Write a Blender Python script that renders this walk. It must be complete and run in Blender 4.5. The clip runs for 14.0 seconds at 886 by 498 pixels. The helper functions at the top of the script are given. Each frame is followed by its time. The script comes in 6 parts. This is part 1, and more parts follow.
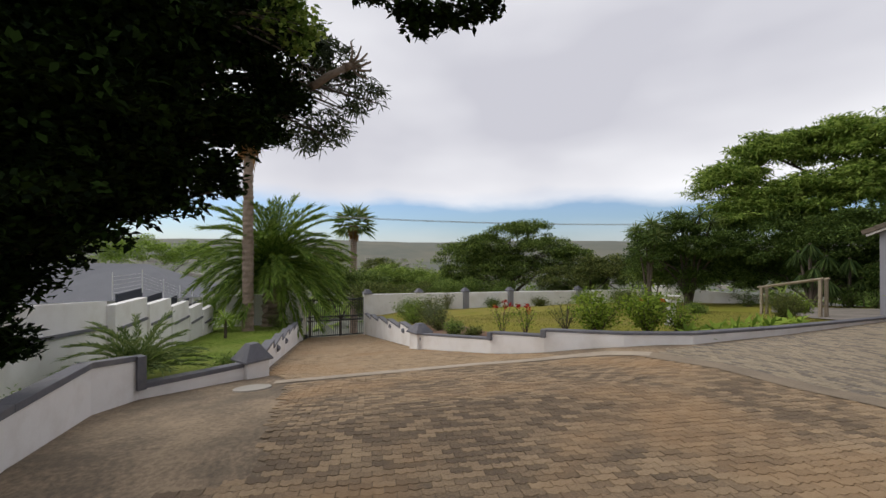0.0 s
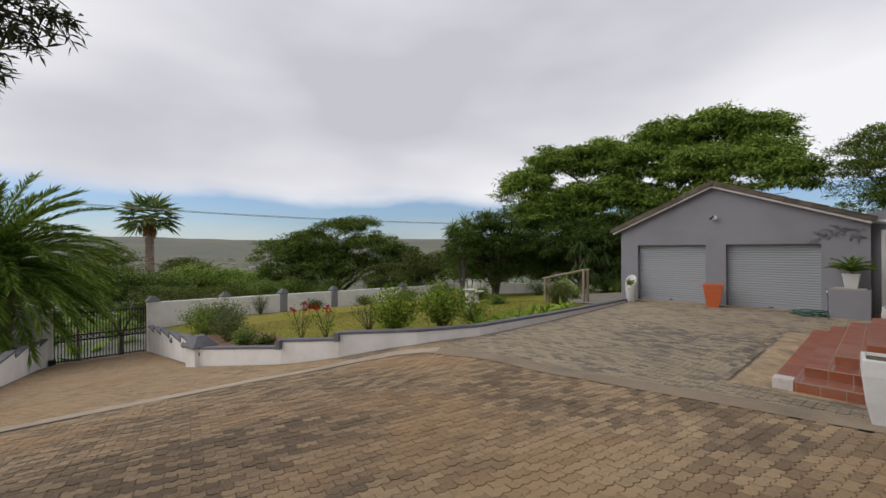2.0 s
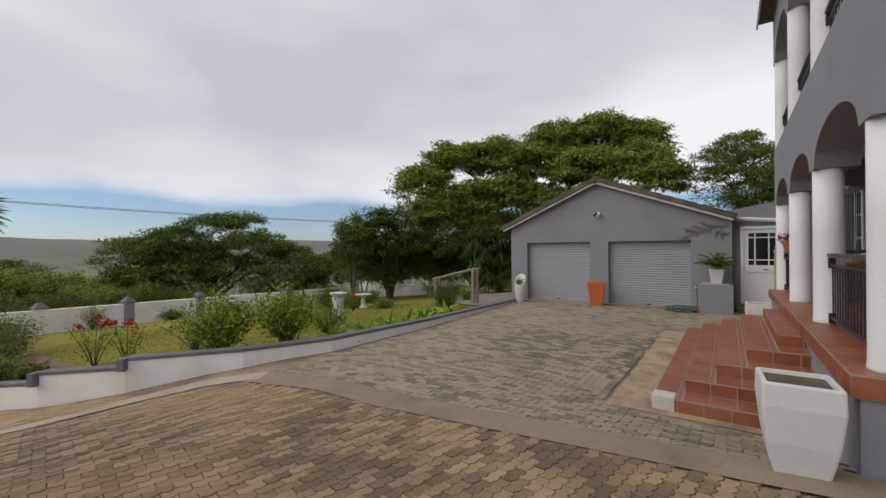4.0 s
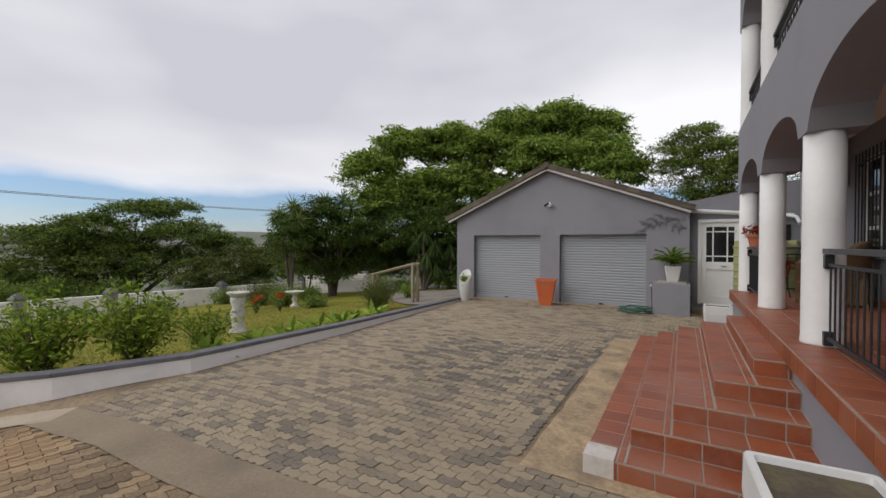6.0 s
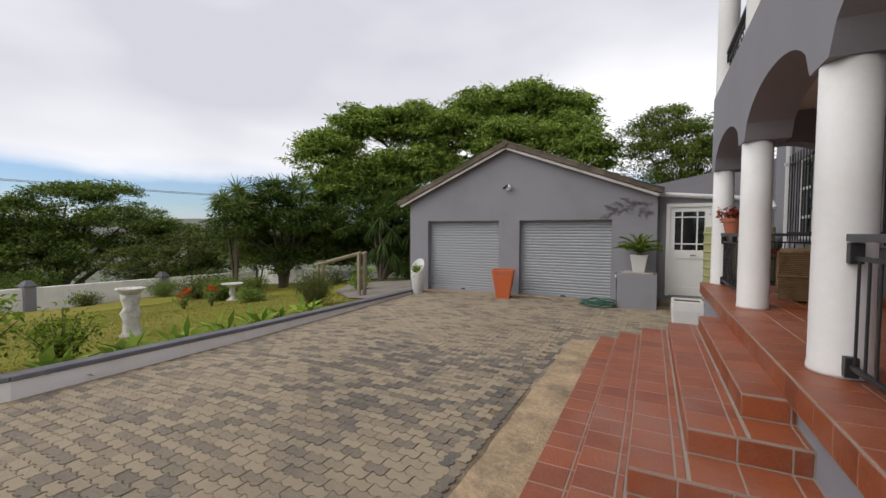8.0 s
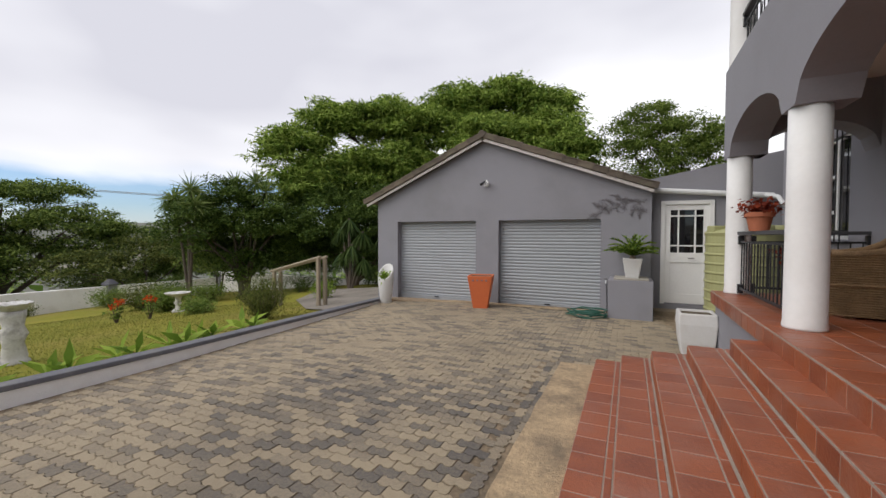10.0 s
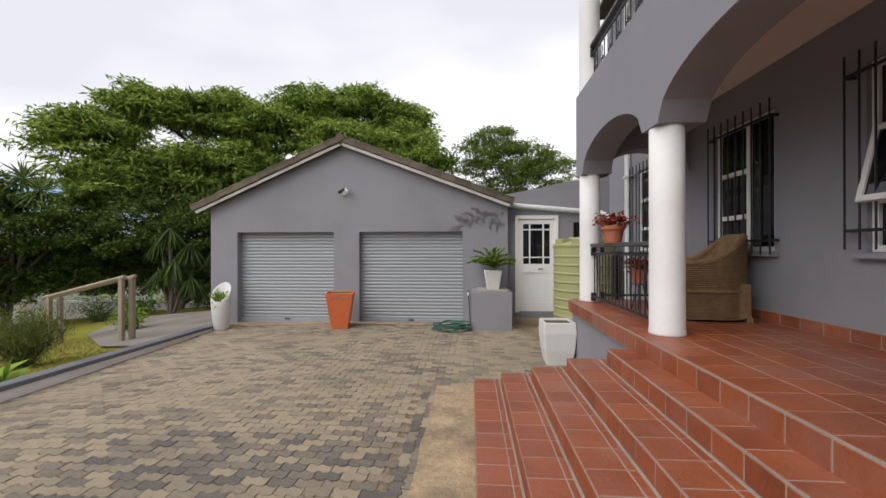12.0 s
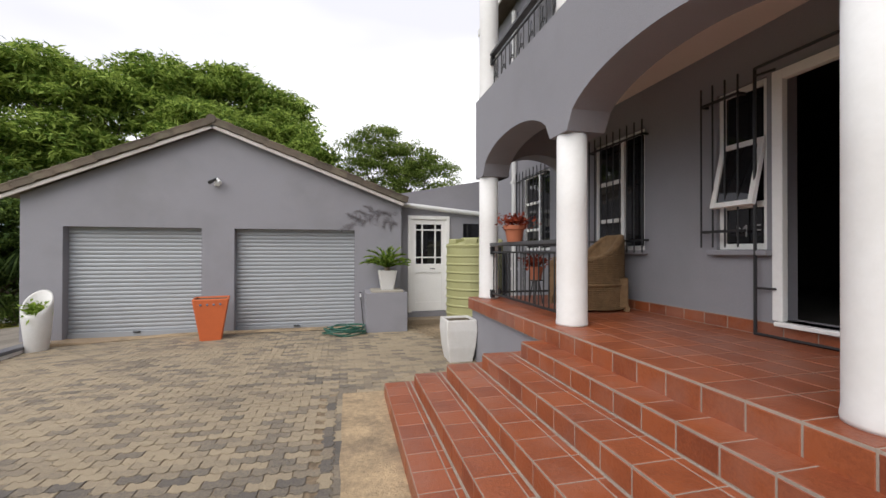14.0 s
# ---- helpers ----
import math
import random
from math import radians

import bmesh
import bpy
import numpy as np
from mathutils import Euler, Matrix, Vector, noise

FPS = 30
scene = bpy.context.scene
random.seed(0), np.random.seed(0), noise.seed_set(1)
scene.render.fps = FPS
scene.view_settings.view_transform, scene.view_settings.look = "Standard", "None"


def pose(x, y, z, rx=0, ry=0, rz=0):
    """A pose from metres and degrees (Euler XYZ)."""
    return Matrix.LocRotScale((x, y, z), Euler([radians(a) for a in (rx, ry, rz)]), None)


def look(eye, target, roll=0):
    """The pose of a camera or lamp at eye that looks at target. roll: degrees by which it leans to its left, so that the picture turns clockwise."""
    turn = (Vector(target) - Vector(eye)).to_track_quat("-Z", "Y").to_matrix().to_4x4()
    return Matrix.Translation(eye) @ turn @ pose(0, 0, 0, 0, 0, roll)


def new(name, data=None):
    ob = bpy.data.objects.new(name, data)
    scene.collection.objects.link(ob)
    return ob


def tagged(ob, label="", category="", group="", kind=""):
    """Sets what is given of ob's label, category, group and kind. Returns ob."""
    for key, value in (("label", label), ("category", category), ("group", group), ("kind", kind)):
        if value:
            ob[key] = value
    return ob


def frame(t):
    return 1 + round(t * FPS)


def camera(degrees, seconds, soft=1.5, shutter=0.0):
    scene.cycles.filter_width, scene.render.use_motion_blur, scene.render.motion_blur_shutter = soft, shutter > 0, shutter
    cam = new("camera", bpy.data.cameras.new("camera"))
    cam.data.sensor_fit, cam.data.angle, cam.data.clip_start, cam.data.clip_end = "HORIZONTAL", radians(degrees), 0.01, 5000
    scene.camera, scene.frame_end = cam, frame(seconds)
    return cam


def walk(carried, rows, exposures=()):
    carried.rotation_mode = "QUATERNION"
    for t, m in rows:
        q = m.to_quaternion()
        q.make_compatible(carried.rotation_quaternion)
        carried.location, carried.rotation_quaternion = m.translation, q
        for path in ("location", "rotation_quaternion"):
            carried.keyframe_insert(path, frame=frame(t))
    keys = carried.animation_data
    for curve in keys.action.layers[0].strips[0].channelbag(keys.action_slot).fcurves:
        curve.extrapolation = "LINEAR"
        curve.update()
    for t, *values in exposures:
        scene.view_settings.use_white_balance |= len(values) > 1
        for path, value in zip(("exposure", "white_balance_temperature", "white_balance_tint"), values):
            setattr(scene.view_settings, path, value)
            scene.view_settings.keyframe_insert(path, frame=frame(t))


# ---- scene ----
cam = camera(95.3, 14.0)
PATH = [
    (0, (3.719, -5.242, 1.946), (1.842, -4.552, 1.959), -0.0),
    (0.5, (3.727, -4.999, 1.942), (1.953, -4.074, 1.952), -0.1),
    (1, (3.722, -4.676, 1.923), (2.037, -3.599, 1.931), -0.2),
    (1.5, (3.601, -4.332, 1.89), (2.015, -3.114, 1.9), -0.2),
    (2, (3.556, -3.853, 1.894), (2.078, -2.506, 1.895), -0.3),
    (2.5, (3.44, -3.398, 1.856), (2.073, -1.939, 1.856), -0.3),
    (3, (3.35, -2.842, 1.817), (2.052, -1.321, 1.819), -0.2),
    (3.5, (3.277, -2.333, 1.768), (2.055, -0.75, 1.774), -0.3),
    (6, (3.146, -0.027, 1.703), (2.123, 1.692, 1.68), 0.2),
    (6.5, (3.168, 0.305, 1.693), (2.168, 2.036, 1.631), 0.2),
    (7, (3.193, 0.672, 1.675), (2.21, 2.412, 1.596), 0.2),
    (7.5, (3.213, 1.03, 1.662), (2.259, 2.786, 1.582), 0.3),
    (8, (3.177, 1.384, 1.682), (2.259, 3.159, 1.598), 0.2),
    (10.5, (2.786, 2.808, 1.612), (2.017, 4.654, 1.567), 0.0),
    (11, (2.702, 2.973, 1.639), (2.069, 4.871, 1.628), 0.2),
    (11.5, (2.586, 3.059, 1.625), (2.182, 5.018, 1.626), 0.1),
    (12, (2.492, 3.157, 1.607), (2.352, 5.153, 1.609), -0.1),
    (12.5, (2.364, 3.235, 1.583), (2.437, 5.233, 1.59), 0.0),
    (13, (2.353, 3.31, 1.597), (2.596, 5.295, 1.599), -0.0),
    (13.5, (2.215, 3.326, 1.573), (2.595, 5.289, 1.581), 0.0),
    (14, (2.107, 3.352, 1.56), (2.578, 5.295, 1.572), 0.1),
]
walk(cam, [(t, look(eye, target, roll)) for t, eye, target, roll in PATH],
     [(0, 0.14), (1.5, 0.04), (3.5, -0.01), (6, 0.12), (8, 0.28), (11, 0.46), (14, 0.74)])

# world: overcast cloud deck with a clear strip above the hills
world = bpy.data.worlds.new("world")
scene.world = world
world.use_nodes = True
wn, wl = world.node_tree.nodes, world.node_tree.links
wn.clear()


def wnode(kind, **kw):
    n = wn.new(kind)
    for k, v in kw.items():
        n.inputs[k.replace("_", " ")].default_value = v
    return n


w_out = wn.new("ShaderNodeOutputWorld")
w_bg = wn.new("ShaderNodeBackground")
w_sky = wn.new("ShaderNodeTexSky")
w_sky.sky_type, w_sky.sun_disc = "NISHITA", False
w_sky.sun_elevation, w_sky.sun_rotation = radians(42), radians(221)
w_scale = wn.new("ShaderNodeMixRGB")
w_scale.blend_type = "MULTIPLY"
w_scale.inputs[0].default_value = 1
w_scale.inputs[2].default_value = (0.066, 0.086, 0.115, 1)
wl.new(w_sky.outputs[0], w_scale.inputs[1])
w_tc = wn.new("ShaderNodeTexCoord")
w_sep = wn.new("ShaderNodeSeparateXYZ")
wl.new(w_tc.outputs["Generated"], w_sep.inputs[0])
w_map = wn.new("ShaderNodeMapping")
w_map.inputs["Scale"].default_value = (1.0, 1.0, 2.6)
wl.new(w_tc.outputs["Generated"], w_map.inputs[0])
w_n1 = wnode("ShaderNodeTexNoise", Scale=1.15, Detail=4.0, Roughness=0.42)
wl.new(w_map.outputs[0], w_n1.inputs["Vector"])
w_n2 = wnode("ShaderNodeTexNoise", Scale=3.2, Detail=6.0, Roughness=0.5)
wl.new(w_map.outputs[0], w_n2.inputs["Vector"])
# cloud cover grows with height above the horizon, with a ragged lower edge
w_add = wn.new("ShaderNodeMath")
w_add.operation = "MULTIPLY_ADD"
w_add.inputs[1].default_value, w_add.inputs[2].default_value = 0.09, -0.045
wl.new(w_n2.outputs[0], w_add.inputs[0])
w_h = wn.new("ShaderNodeMath")
wl.new(w_sep.outputs["Z"], w_h.inputs[0])
wl.new(w_add.outputs[0], w_h.inputs[1])
w_cover = wn.new("ShaderNodeValToRGB")
ce = w_cover.color_ramp.elements
ce[0].position, ce[0].color = 0.0, (0.45, 0.45, 0.45, 1)
ce[1].position, ce[1].color = 0.15, (1, 1, 1, 1)
for p, v in ((0.03, 0.3), (0.075, 0.1), (0.105, 0.1), (0.128, 0.8)):
    e = ce.new(p)
    e.color = (v, v, v, 1)
wl.new(w_h.outputs[0], w_cover.inputs[0])
w_tone = wn.new("ShaderNodeValToRGB")
te = w_tone.color_ramp.elements
te[0].position, te[0].color = 0.36, (0.56, 0.56, 0.62, 1)
te[1].position, te[1].color = 0.62, (0.9, 0.9, 0.93, 1)
w_tn = wn.new("ShaderNodeMath")
w_tn.operation = "MULTIPLY_ADD"
w_tn.inputs[1].default_value, w_tn.inputs[2].default_value = -0.42, 0.14
wl.new(w_sep.outputs["Z"], w_tn.inputs[0])
w_ts = wn.new("ShaderNodeMath")
wl.new(w_n1.outputs[0], w_ts.inputs[0])
wl.new(w_tn.outputs[0], w_ts.inputs[1])
wl.new(w_ts.outputs[0], w_tone.inputs[0])
w_mix = wn.new("ShaderNodeMixRGB")
wl.new(w_cover.outputs[0], w_mix.inputs[0])
wl.new(w_scale.outputs[0], w_mix.inputs[1])
wl.new(w_tone.outputs[0], w_mix.inputs[2])
wl.new(w_mix.outputs[0], w_bg.inputs[0])
w_bg.inputs[1].default_value = 1.0
wl.new(w_bg.outputs[0], w_out.inputs[0])

sun = new("sun", bpy.data.lights.new("sun", "SUN"))
sun.data.energy, sun.data.angle, sun.data.color = 1.55, radians(60), (1, 0.96, 0.9)
sun.matrix_world = look((0, 0, 30), (-10 * math.sin(radians(221)), -10 * math.cos(radians(221)), 30 - 10 * math.tan(radians(42))))


# ---- materials ----
def material(name, c1, c2=None, rough=0.8, scale=6.0, fine=60.0, bump=0.15, bump_scale=None, metal=0.0, island=0.0, spots=None,
             spot_scale=1.5, spot_amount=0.5, objects=0.0, stretch=None, spec=0.5, translucent=0.0, weight=1.0):
    """Two-scale noise between c1 and c2, a stain colour, per-piece variation and fine relief."""
    m = bpy.data.materials.new(name)
    m.use_nodes = True
    nt = m.node_tree
    n, l = nt.nodes, nt.links
    b = n["Principled BSDF"]
    c2 = c2 or tuple(min(1, v * 0.8) for v in c1)
    geo = n.new("ShaderNodeNewGeometry")
    pos = geo.outputs["Position"]
    if stretch:
        mp = n.new("ShaderNodeMapping")
        mp.inputs["Scale"].default_value = stretch
        l.new(pos, mp.inputs[0])
        pos = mp.outputs[0]

    def noise_node(sc, det, ro=0.55):
        t = n.new("ShaderNodeTexNoise")
        t.inputs["Scale"].default_value, t.inputs["Detail"].default_value, t.inputs["Roughness"].default_value = sc, det, ro
        l.new(pos, t.inputs["Vector"])
        return t.outputs[0]

    def math_node(op, a, bb, c=None):
        t = n.new("ShaderNodeMath")
        t.operation = op
        for i, v in enumerate((a, bb, c)):
            if v is None:
                continue
            if isinstance(v, (int, float)):
                t.inputs[i].default_value = v
            else:
                l.new(v, t.inputs[i])
        return t.outputs[0]

    big = noise_node(scale, 5)
    small = noise_node(fine, 4, 0.65)
    f = math_node("MULTIPLY_ADD", small, 0.5, math_node("MULTIPLY", big, 0.5))
    if weight != 1.0:
        f = math_node("MULTIPLY_ADD", math_node("SUBTRACT", f, 0.5), weight, 0.5)
    if island:
        f = math_node("MULTIPLY_ADD", math_node("SUBTRACT", geo.outputs["Random Per Island"], 0.5), island, f)
    if objects:
        oi = n.new("ShaderNodeObjectInfo")
        f = math_node("MULTIPLY_ADD", math_node("SUBTRACT", oi.outputs["Random"], 0.5), objects, f)
    ramp = n.new("ShaderNodeValToRGB")
    re_ = ramp.color_ramp.elements
    re_[0].position, re_[0].color = 0.3, (*c1, 1)
    re_[1].position, re_[1].color = 0.7, (*c2, 1)
    l.new(f, ramp.inputs[0])
    col = ramp.outputs[0]
    if spots:
        st = noise_node(spot_scale, 6, 0.6)
        sr = n.new("ShaderNodeValToRGB")
        sr.color_ramp.elements[0].position, sr.color_ramp.elements[0].color = 0.48, (0, 0, 0, 1)
        sr.color_ramp.elements[1].position, sr.color_ramp.elements[1].color = 0.68, (spot_amount,) * 3 + (1,)
        l.new(st, sr.inputs[0])
        mx = n.new("ShaderNodeMixRGB")
        l.new(sr.outputs[0], mx.inputs[0])
        l.new(col, mx.inputs[1])
        mx.inputs[2].default_value = (*spots, 1)
        col = mx.outputs[0]
    l.new(col, b.inputs["Base Color"])
    b.inputs["Roughness"].default_value = rough
    b.inputs["Metallic"].default_value = metal
    b.inputs["Specular IOR Level"].default_value = spec
    if bump:
        bp = n.new("ShaderNodeBump")
        bp.inputs["Strength"].default_value = bump
        bp.inputs["Distance"].default_value = 0.02
        l.new(noise_node(bump_scale or fine, 5, 0.6), bp.inputs["Height"])
        l.new(bp.outputs[0], b.inputs["Normal"])
    if translucent:
        tr = n.new("ShaderNodeBsdfTranslucent")
        l.new(col, tr.inputs[0])
        ms = n.new("ShaderNodeMixShader")
        ms.inputs[0].default_value = translucent
        l.new(b.outputs[0], ms.inputs[1])
        l.new(tr.outputs[0], ms.inputs[2])
        l.new(ms.outputs[0], n["Material Output"].inputs[0])
    return m


M = {}
M["grey_plaster"] = material("grey_plaster", (0.265, 0.26, 0.286), (0.235, 0.23, 0.255), 0.9, 0.9, 45, 0.25, 90, spots=(0.19, 0.185, 0.195), spot_scale=0.7, spot_amount=0.45)
M["white_plaster"] = material("white_plaster", (0.86, 0.84, 0.82), (0.79, 0.77, 0.745), 0.85, 1.2, 40, 0.25, 70, spots=(0.6, 0.55, 0.49), spot_scale=1.3, spot_amount=0.4)
M["column_white"] = material("column_white", (0.76, 0.75, 0.745), (0.69, 0.68, 0.67), 0.8, 1.0, 20, 0.06, 40, spots=(0.6, 0.58, 0.55), spot_scale=1.6, spot_amount=0.3)
M["white_paint"] = material("white_paint", (0.82, 0.81, 0.8), (0.74, 0.73, 0.72), 0.55, 2, 30, 0.08)
M["coping_grey"] = material("coping_grey", (0.16, 0.16, 0.18), (0.11, 0.11, 0.125), 0.85, 2.5, 40, 0.3, 70, spots=(0.24, 0.23, 0.22), spot_scale=2.2)
M["concrete"] = material("concrete", (0.32, 0.25, 0.172), (0.19, 0.15, 0.105), 0.93, 1.4, 35, 0.5, 60, spots=(0.12, 0.1, 0.075), spot_scale=0.8, spot_amount=0.7)
M["sand_concrete"] = material("sand_concrete", (0.43, 0.32, 0.205), (0.27, 0.2, 0.13), 0.93, 1.4, 35, 0.5, 60, spots=(0.13, 0.1, 0.07), spot_scale=0.9, spot_amount=0.6)
M["drive_concrete"] = material("drive_concrete", (0.33, 0.245, 0.155), (0.15, 0.112, 0.072), 0.9, 1.2, 18, 0.8, 40, weight=2.2, spots=(0.1, 0.08, 0.055), spot_scale=0.7, spot_amount=0.75)
M["pale_concrete"] = material("pale_concrete", (0.47, 0.39, 0.3), (0.34, 0.28, 0.21), 0.93, 1.4, 35, 0.4, 60, spots=(0.22, 0.18, 0.13), spot_scale=1.2, spot_amount=0.5)
M["path_concrete"] = material("path_concrete", (0.3, 0.265, 0.225), (0.18, 0.16, 0.135), 0.93, 1.4, 35, 0.5, 60, spots=(0.12, 0.105, 0.085), spot_scale=0.9, spot_amount=0.6)
M["margin"] = material("margin", (0.5, 0.365, 0.22), (0.3, 0.225, 0.14), 0.93, 3.0, 22, 0.7, 45, weight=2.0, spots=(0.14, 0.11, 0.08), spot_scale=2.2, spot_amount=0.75)
M["joint_sand"] = material("joint_sand", (0.16, 0.125, 0.09), (0.1, 0.08, 0.06), 0.95, 3, 60, 0.4)
M["paver_grey"] = material("paver_grey", (0.125, 0.112, 0.1), (0.37, 0.3, 0.205), 0.88, 0.9, 45, 0.7, 110, island=0.5, objects=0.5, weight=0.9, spots=(0.19, 0.155, 0.11), spot_scale=0.35, spot_amount=0.5)
M["paver_brown"] = material("paver_brown", (0.15, 0.106, 0.064), (0.4, 0.285, 0.165), 0.88, 0.7, 45, 0.6, 120, island=0.4, objects=0.4, weight=1.2, spots=(0.36, 0.225, 0.11), spot_scale=0.4, spot_amount=0.85)
M["lawn"] = material("lawn", (0.14, 0.17, 0.022), (0.31, 0.26, 0.05), 0.95, 0.6, 30, 0.6, 80, spec=0.1, spots=(0.27, 0.2, 0.075), spot_scale=0.35, spot_amount=0.6)
M["green_lawn"] = material("green_lawn", (0.1, 0.165, 0.02), (0.2, 0.25, 0.04), 0.95, 0.8, 30, 0.6, 80, spec=0.1, spots=(0.23, 0.22, 0.07), spot_scale=0.4, spot_amount=0.5)
M["soil"] = material("soil", (0.27, 0.15, 0.09), (0.13, 0.08, 0.05), 0.95, 3, 40, 0.8)
M["potting"] = material("potting", (0.13, 0.1, 0.065), (0.06, 0.047, 0.032), 0.95, 6, 45, 0.9, spots=(0.17, 0.15, 0.07), spot_scale=7)
# green and brown paled and greyed: distance haze is mixed into these colours
M["valley"] = material("valley", (0.095, 0.11, 0.085), (0.15, 0.15, 0.115), 0.95, 0.02, 0.3, 0, spots=(0.2, 0.18, 0.12), spot_scale=0.006, spot_amount=0.6)
M["terracotta"] = material("terracotta", (0.3, 0.082, 0.03), (0.185, 0.047, 0.02), 0.42, 4, 70, 0.25, 40, objects=0.3, island=0.3, weight=1.4, spots=(0.3, 0.14, 0.1), spot_scale=1.7, spot_amount=0.6)
M["grout"] = material("grout", (0.36, 0.3, 0.25), (0.24, 0.195, 0.16), 0.9, 5, 60, 0.2)
M["shutter"] = material("shutter", (0.33, 0.345, 0.365), (0.29, 0.305, 0.325), 0.5, 1, 30, 0.05, metal=0.1, stretch=(0.3, 1, 6))
M["barge"] = material("barge", (0.62, 0.57, 0.55), (0.52, 0.48, 0.46), 0.8, 2, 30, 0.15, spots=(0.36, 0.32, 0.28), spot_scale=3)
M["roof_tile"] = material("roof_tile", (0.2, 0.155, 0.115), (0.1, 0.08, 0.062), 0.9, 3, 50, 0.5, island=0.4, objects=0.4, spots=(0.16, 0.15, 0.1), spot_scale=4)
M["black_metal"] = material("black_metal", (0.012, 0.012, 0.014), (0.02, 0.02, 0.022), 0.45, 5, 60, 0.05)
M["white_metal"] = material("white_metal", (0.7, 0.7, 0.7), (0.6, 0.6, 0.6), 0.4, 5, 60, 0.03)
# near-black stand-in for the shade indoors, not a wall or floor paint
M["room_shade"] = material("room_shade", (0.03, 0.028, 0.025), (0.02, 0.018, 0.016), 0.9, 3, 30, 0)
M["ceiling_white"] = material("ceiling_white", (0.78, 0.7, 0.64), (0.7, 0.63, 0.58), 0.9, 2, 40, 0.1)

glass = bpy.data.materials.new("window_glass")
glass.use_nodes = True
gb = glass.node_tree.nodes["Principled BSDF"]
gb.inputs["Base Color"].default_value = (0.01, 0.01, 0.012, 1)
gb.inputs["Roughness"].default_value = 0.04
M["glass"] = glass


# ---- mesh helpers ----
def mesh_from(name, verts, faces):
    me = bpy.data.meshes.new(name)
    me.from_pydata([tuple(v) for v in verts], [], faces)
    me.update()
    return me


def part(name, bm, mat, parent=None, label="", smooth=False, m=None):
    """Links a bmesh as one mesh object, under a thing or on its own."""
    me = bpy.data.meshes.new(name)
    bm.normal_update()
    bm.to_mesh(me)
    bm.free()
    return part_mesh(name, me, mat, parent, label, smooth, m)


def part_mesh(name, me, mat, parent=None, label="", smooth=False, m=None):
    if mat is not None and not me.materials:
        me.materials.append(mat)
    if smooth:
        me.polygons.foreach_set("use_smooth", [True] * len(me.polygons))
    ob = new(name, me)
    if parent is not None:
        ob.parent = parent
    if m is not None:
        ob.matrix_basis = m
    if label:
        tagged(ob, label)
    return ob


def thing(name, label, category, m=None, group="", kind=""):
    ob = new(name)
    ob.empty_display_size = 0.1
    if m is not None:
        ob.matrix_basis = m
    return tagged(ob, label, category, group, kind)


def box(bm, x0, y0, z0, x1, y1, z1, bevel=0.0, m=None):
    vs = [bm.verts.new((x, y, z)) for z in (z0, z1) for y in (y0, y1) for x in (x0, x1)]
    fs = [bm.faces.new([vs[i] for i in q]) for q in ((0, 2, 3, 1), (4, 5, 7, 6), (0, 1, 5, 4), (2, 6, 7, 3), (0, 4, 6, 2), (1, 3, 7, 5))]
    if bevel:
        es = list({e for f in fs for e in f.edges})
        r = bmesh.ops.bevel(bm, geom=es, offset=bevel, segments=2, affect="EDGES", profile=0.5)
        vs = list({v for f in r["faces"] for v in f.verts} | {v for v in vs if v.is_valid})
    if m is not None:
        bmesh.ops.transform(bm, matrix=m, verts=vs)
    return vs


def lathe(bm, profile, seg=24, centre=(0, 0), squash=(1, 1), cap=True):
    """Turns (radius, z) pairs round the upright axis."""
    rings = []
    for r, z in profile:
        rings.append([bm.verts.new((centre[0] + r * squash[0] * math.cos(2 * math.pi * i / seg), centre[1] + r * squash[1] * math.sin(2 * math.pi * i / seg), z)) for i in range(seg)])
    for a, b in zip(rings, rings[1:]):
        for i in range(seg):
            bm.faces.new((a[i], a[(i + 1) % seg], b[(i + 1) % seg], b[i]))
    if cap:
        bm.faces.new(rings[0][::-1])
        bm.faces.new(rings[-1])
    return rings


def tube(bm, pts, r, seg=8, r_end=None):
    """A round bar along a line of points, tapering to r_end."""
    pts = [Vector(p) for p in pts]
    rings = []
    n = len(pts)
    for i, p in enumerate(pts):
        d = (pts[min(i + 1, n - 1)] - pts[max(i - 1, 0)]).normalized()
        a = d.orthogonal().normalized() if abs(d.z) > 0.9 else d.cross(Vector((0, 0, 1))).normalized()
        b = d.cross(a)
        rr = r if r_end is None else r + (r_end - r) * i / (n - 1)
        rings.append([bm.verts.new(p + (a * math.cos(2 * math.pi * k / seg) + b * math.sin(2 * math.pi * k / seg)) * rr) for k in range(seg)])
    for a, b in zip(rings, rings[1:]):
        for k in range(seg):
            bm.faces.new((a[k], a[(k + 1) % seg], b[(k + 1) % seg], b[k]))
    bm.faces.new(rings[0][::-1])
    bm.faces.new(rings[-1])


def frustum(bm, w0, d0, z0, w1, d1, z1, centre=(0, 0)):
    """A square block that tapers from w0 x d0 to w1 x d1."""
    cx, cy = centre
    lo = [bm.verts.new((cx + sx * w0 / 2, cy + sy * d0 / 2, z0)) for sx, sy in ((-1, -1), (1, -1), (1, 1), (-1, 1))]
    hi = [bm.verts.new((cx + sx * w1 / 2, cy + sy * d1 / 2, z1)) for sx, sy in ((-1, -1), (1, -1), (1, 1), (-1, 1))]
    bm.faces.new(lo[::-1])
    bm.faces.new(hi)
    for i in range(4):
        bm.faces.new((lo[i], lo[(i + 1) % 4], hi[(i + 1) % 4], hi[i]))
    return lo, hi


def structure(ob, label, category):
    return tagged(ob, label, category, kind="structure")


# ---- heights ----
def smooth01(t):
    t = min(1, max(0, t))
    return t * t * (3 - 2 * t)


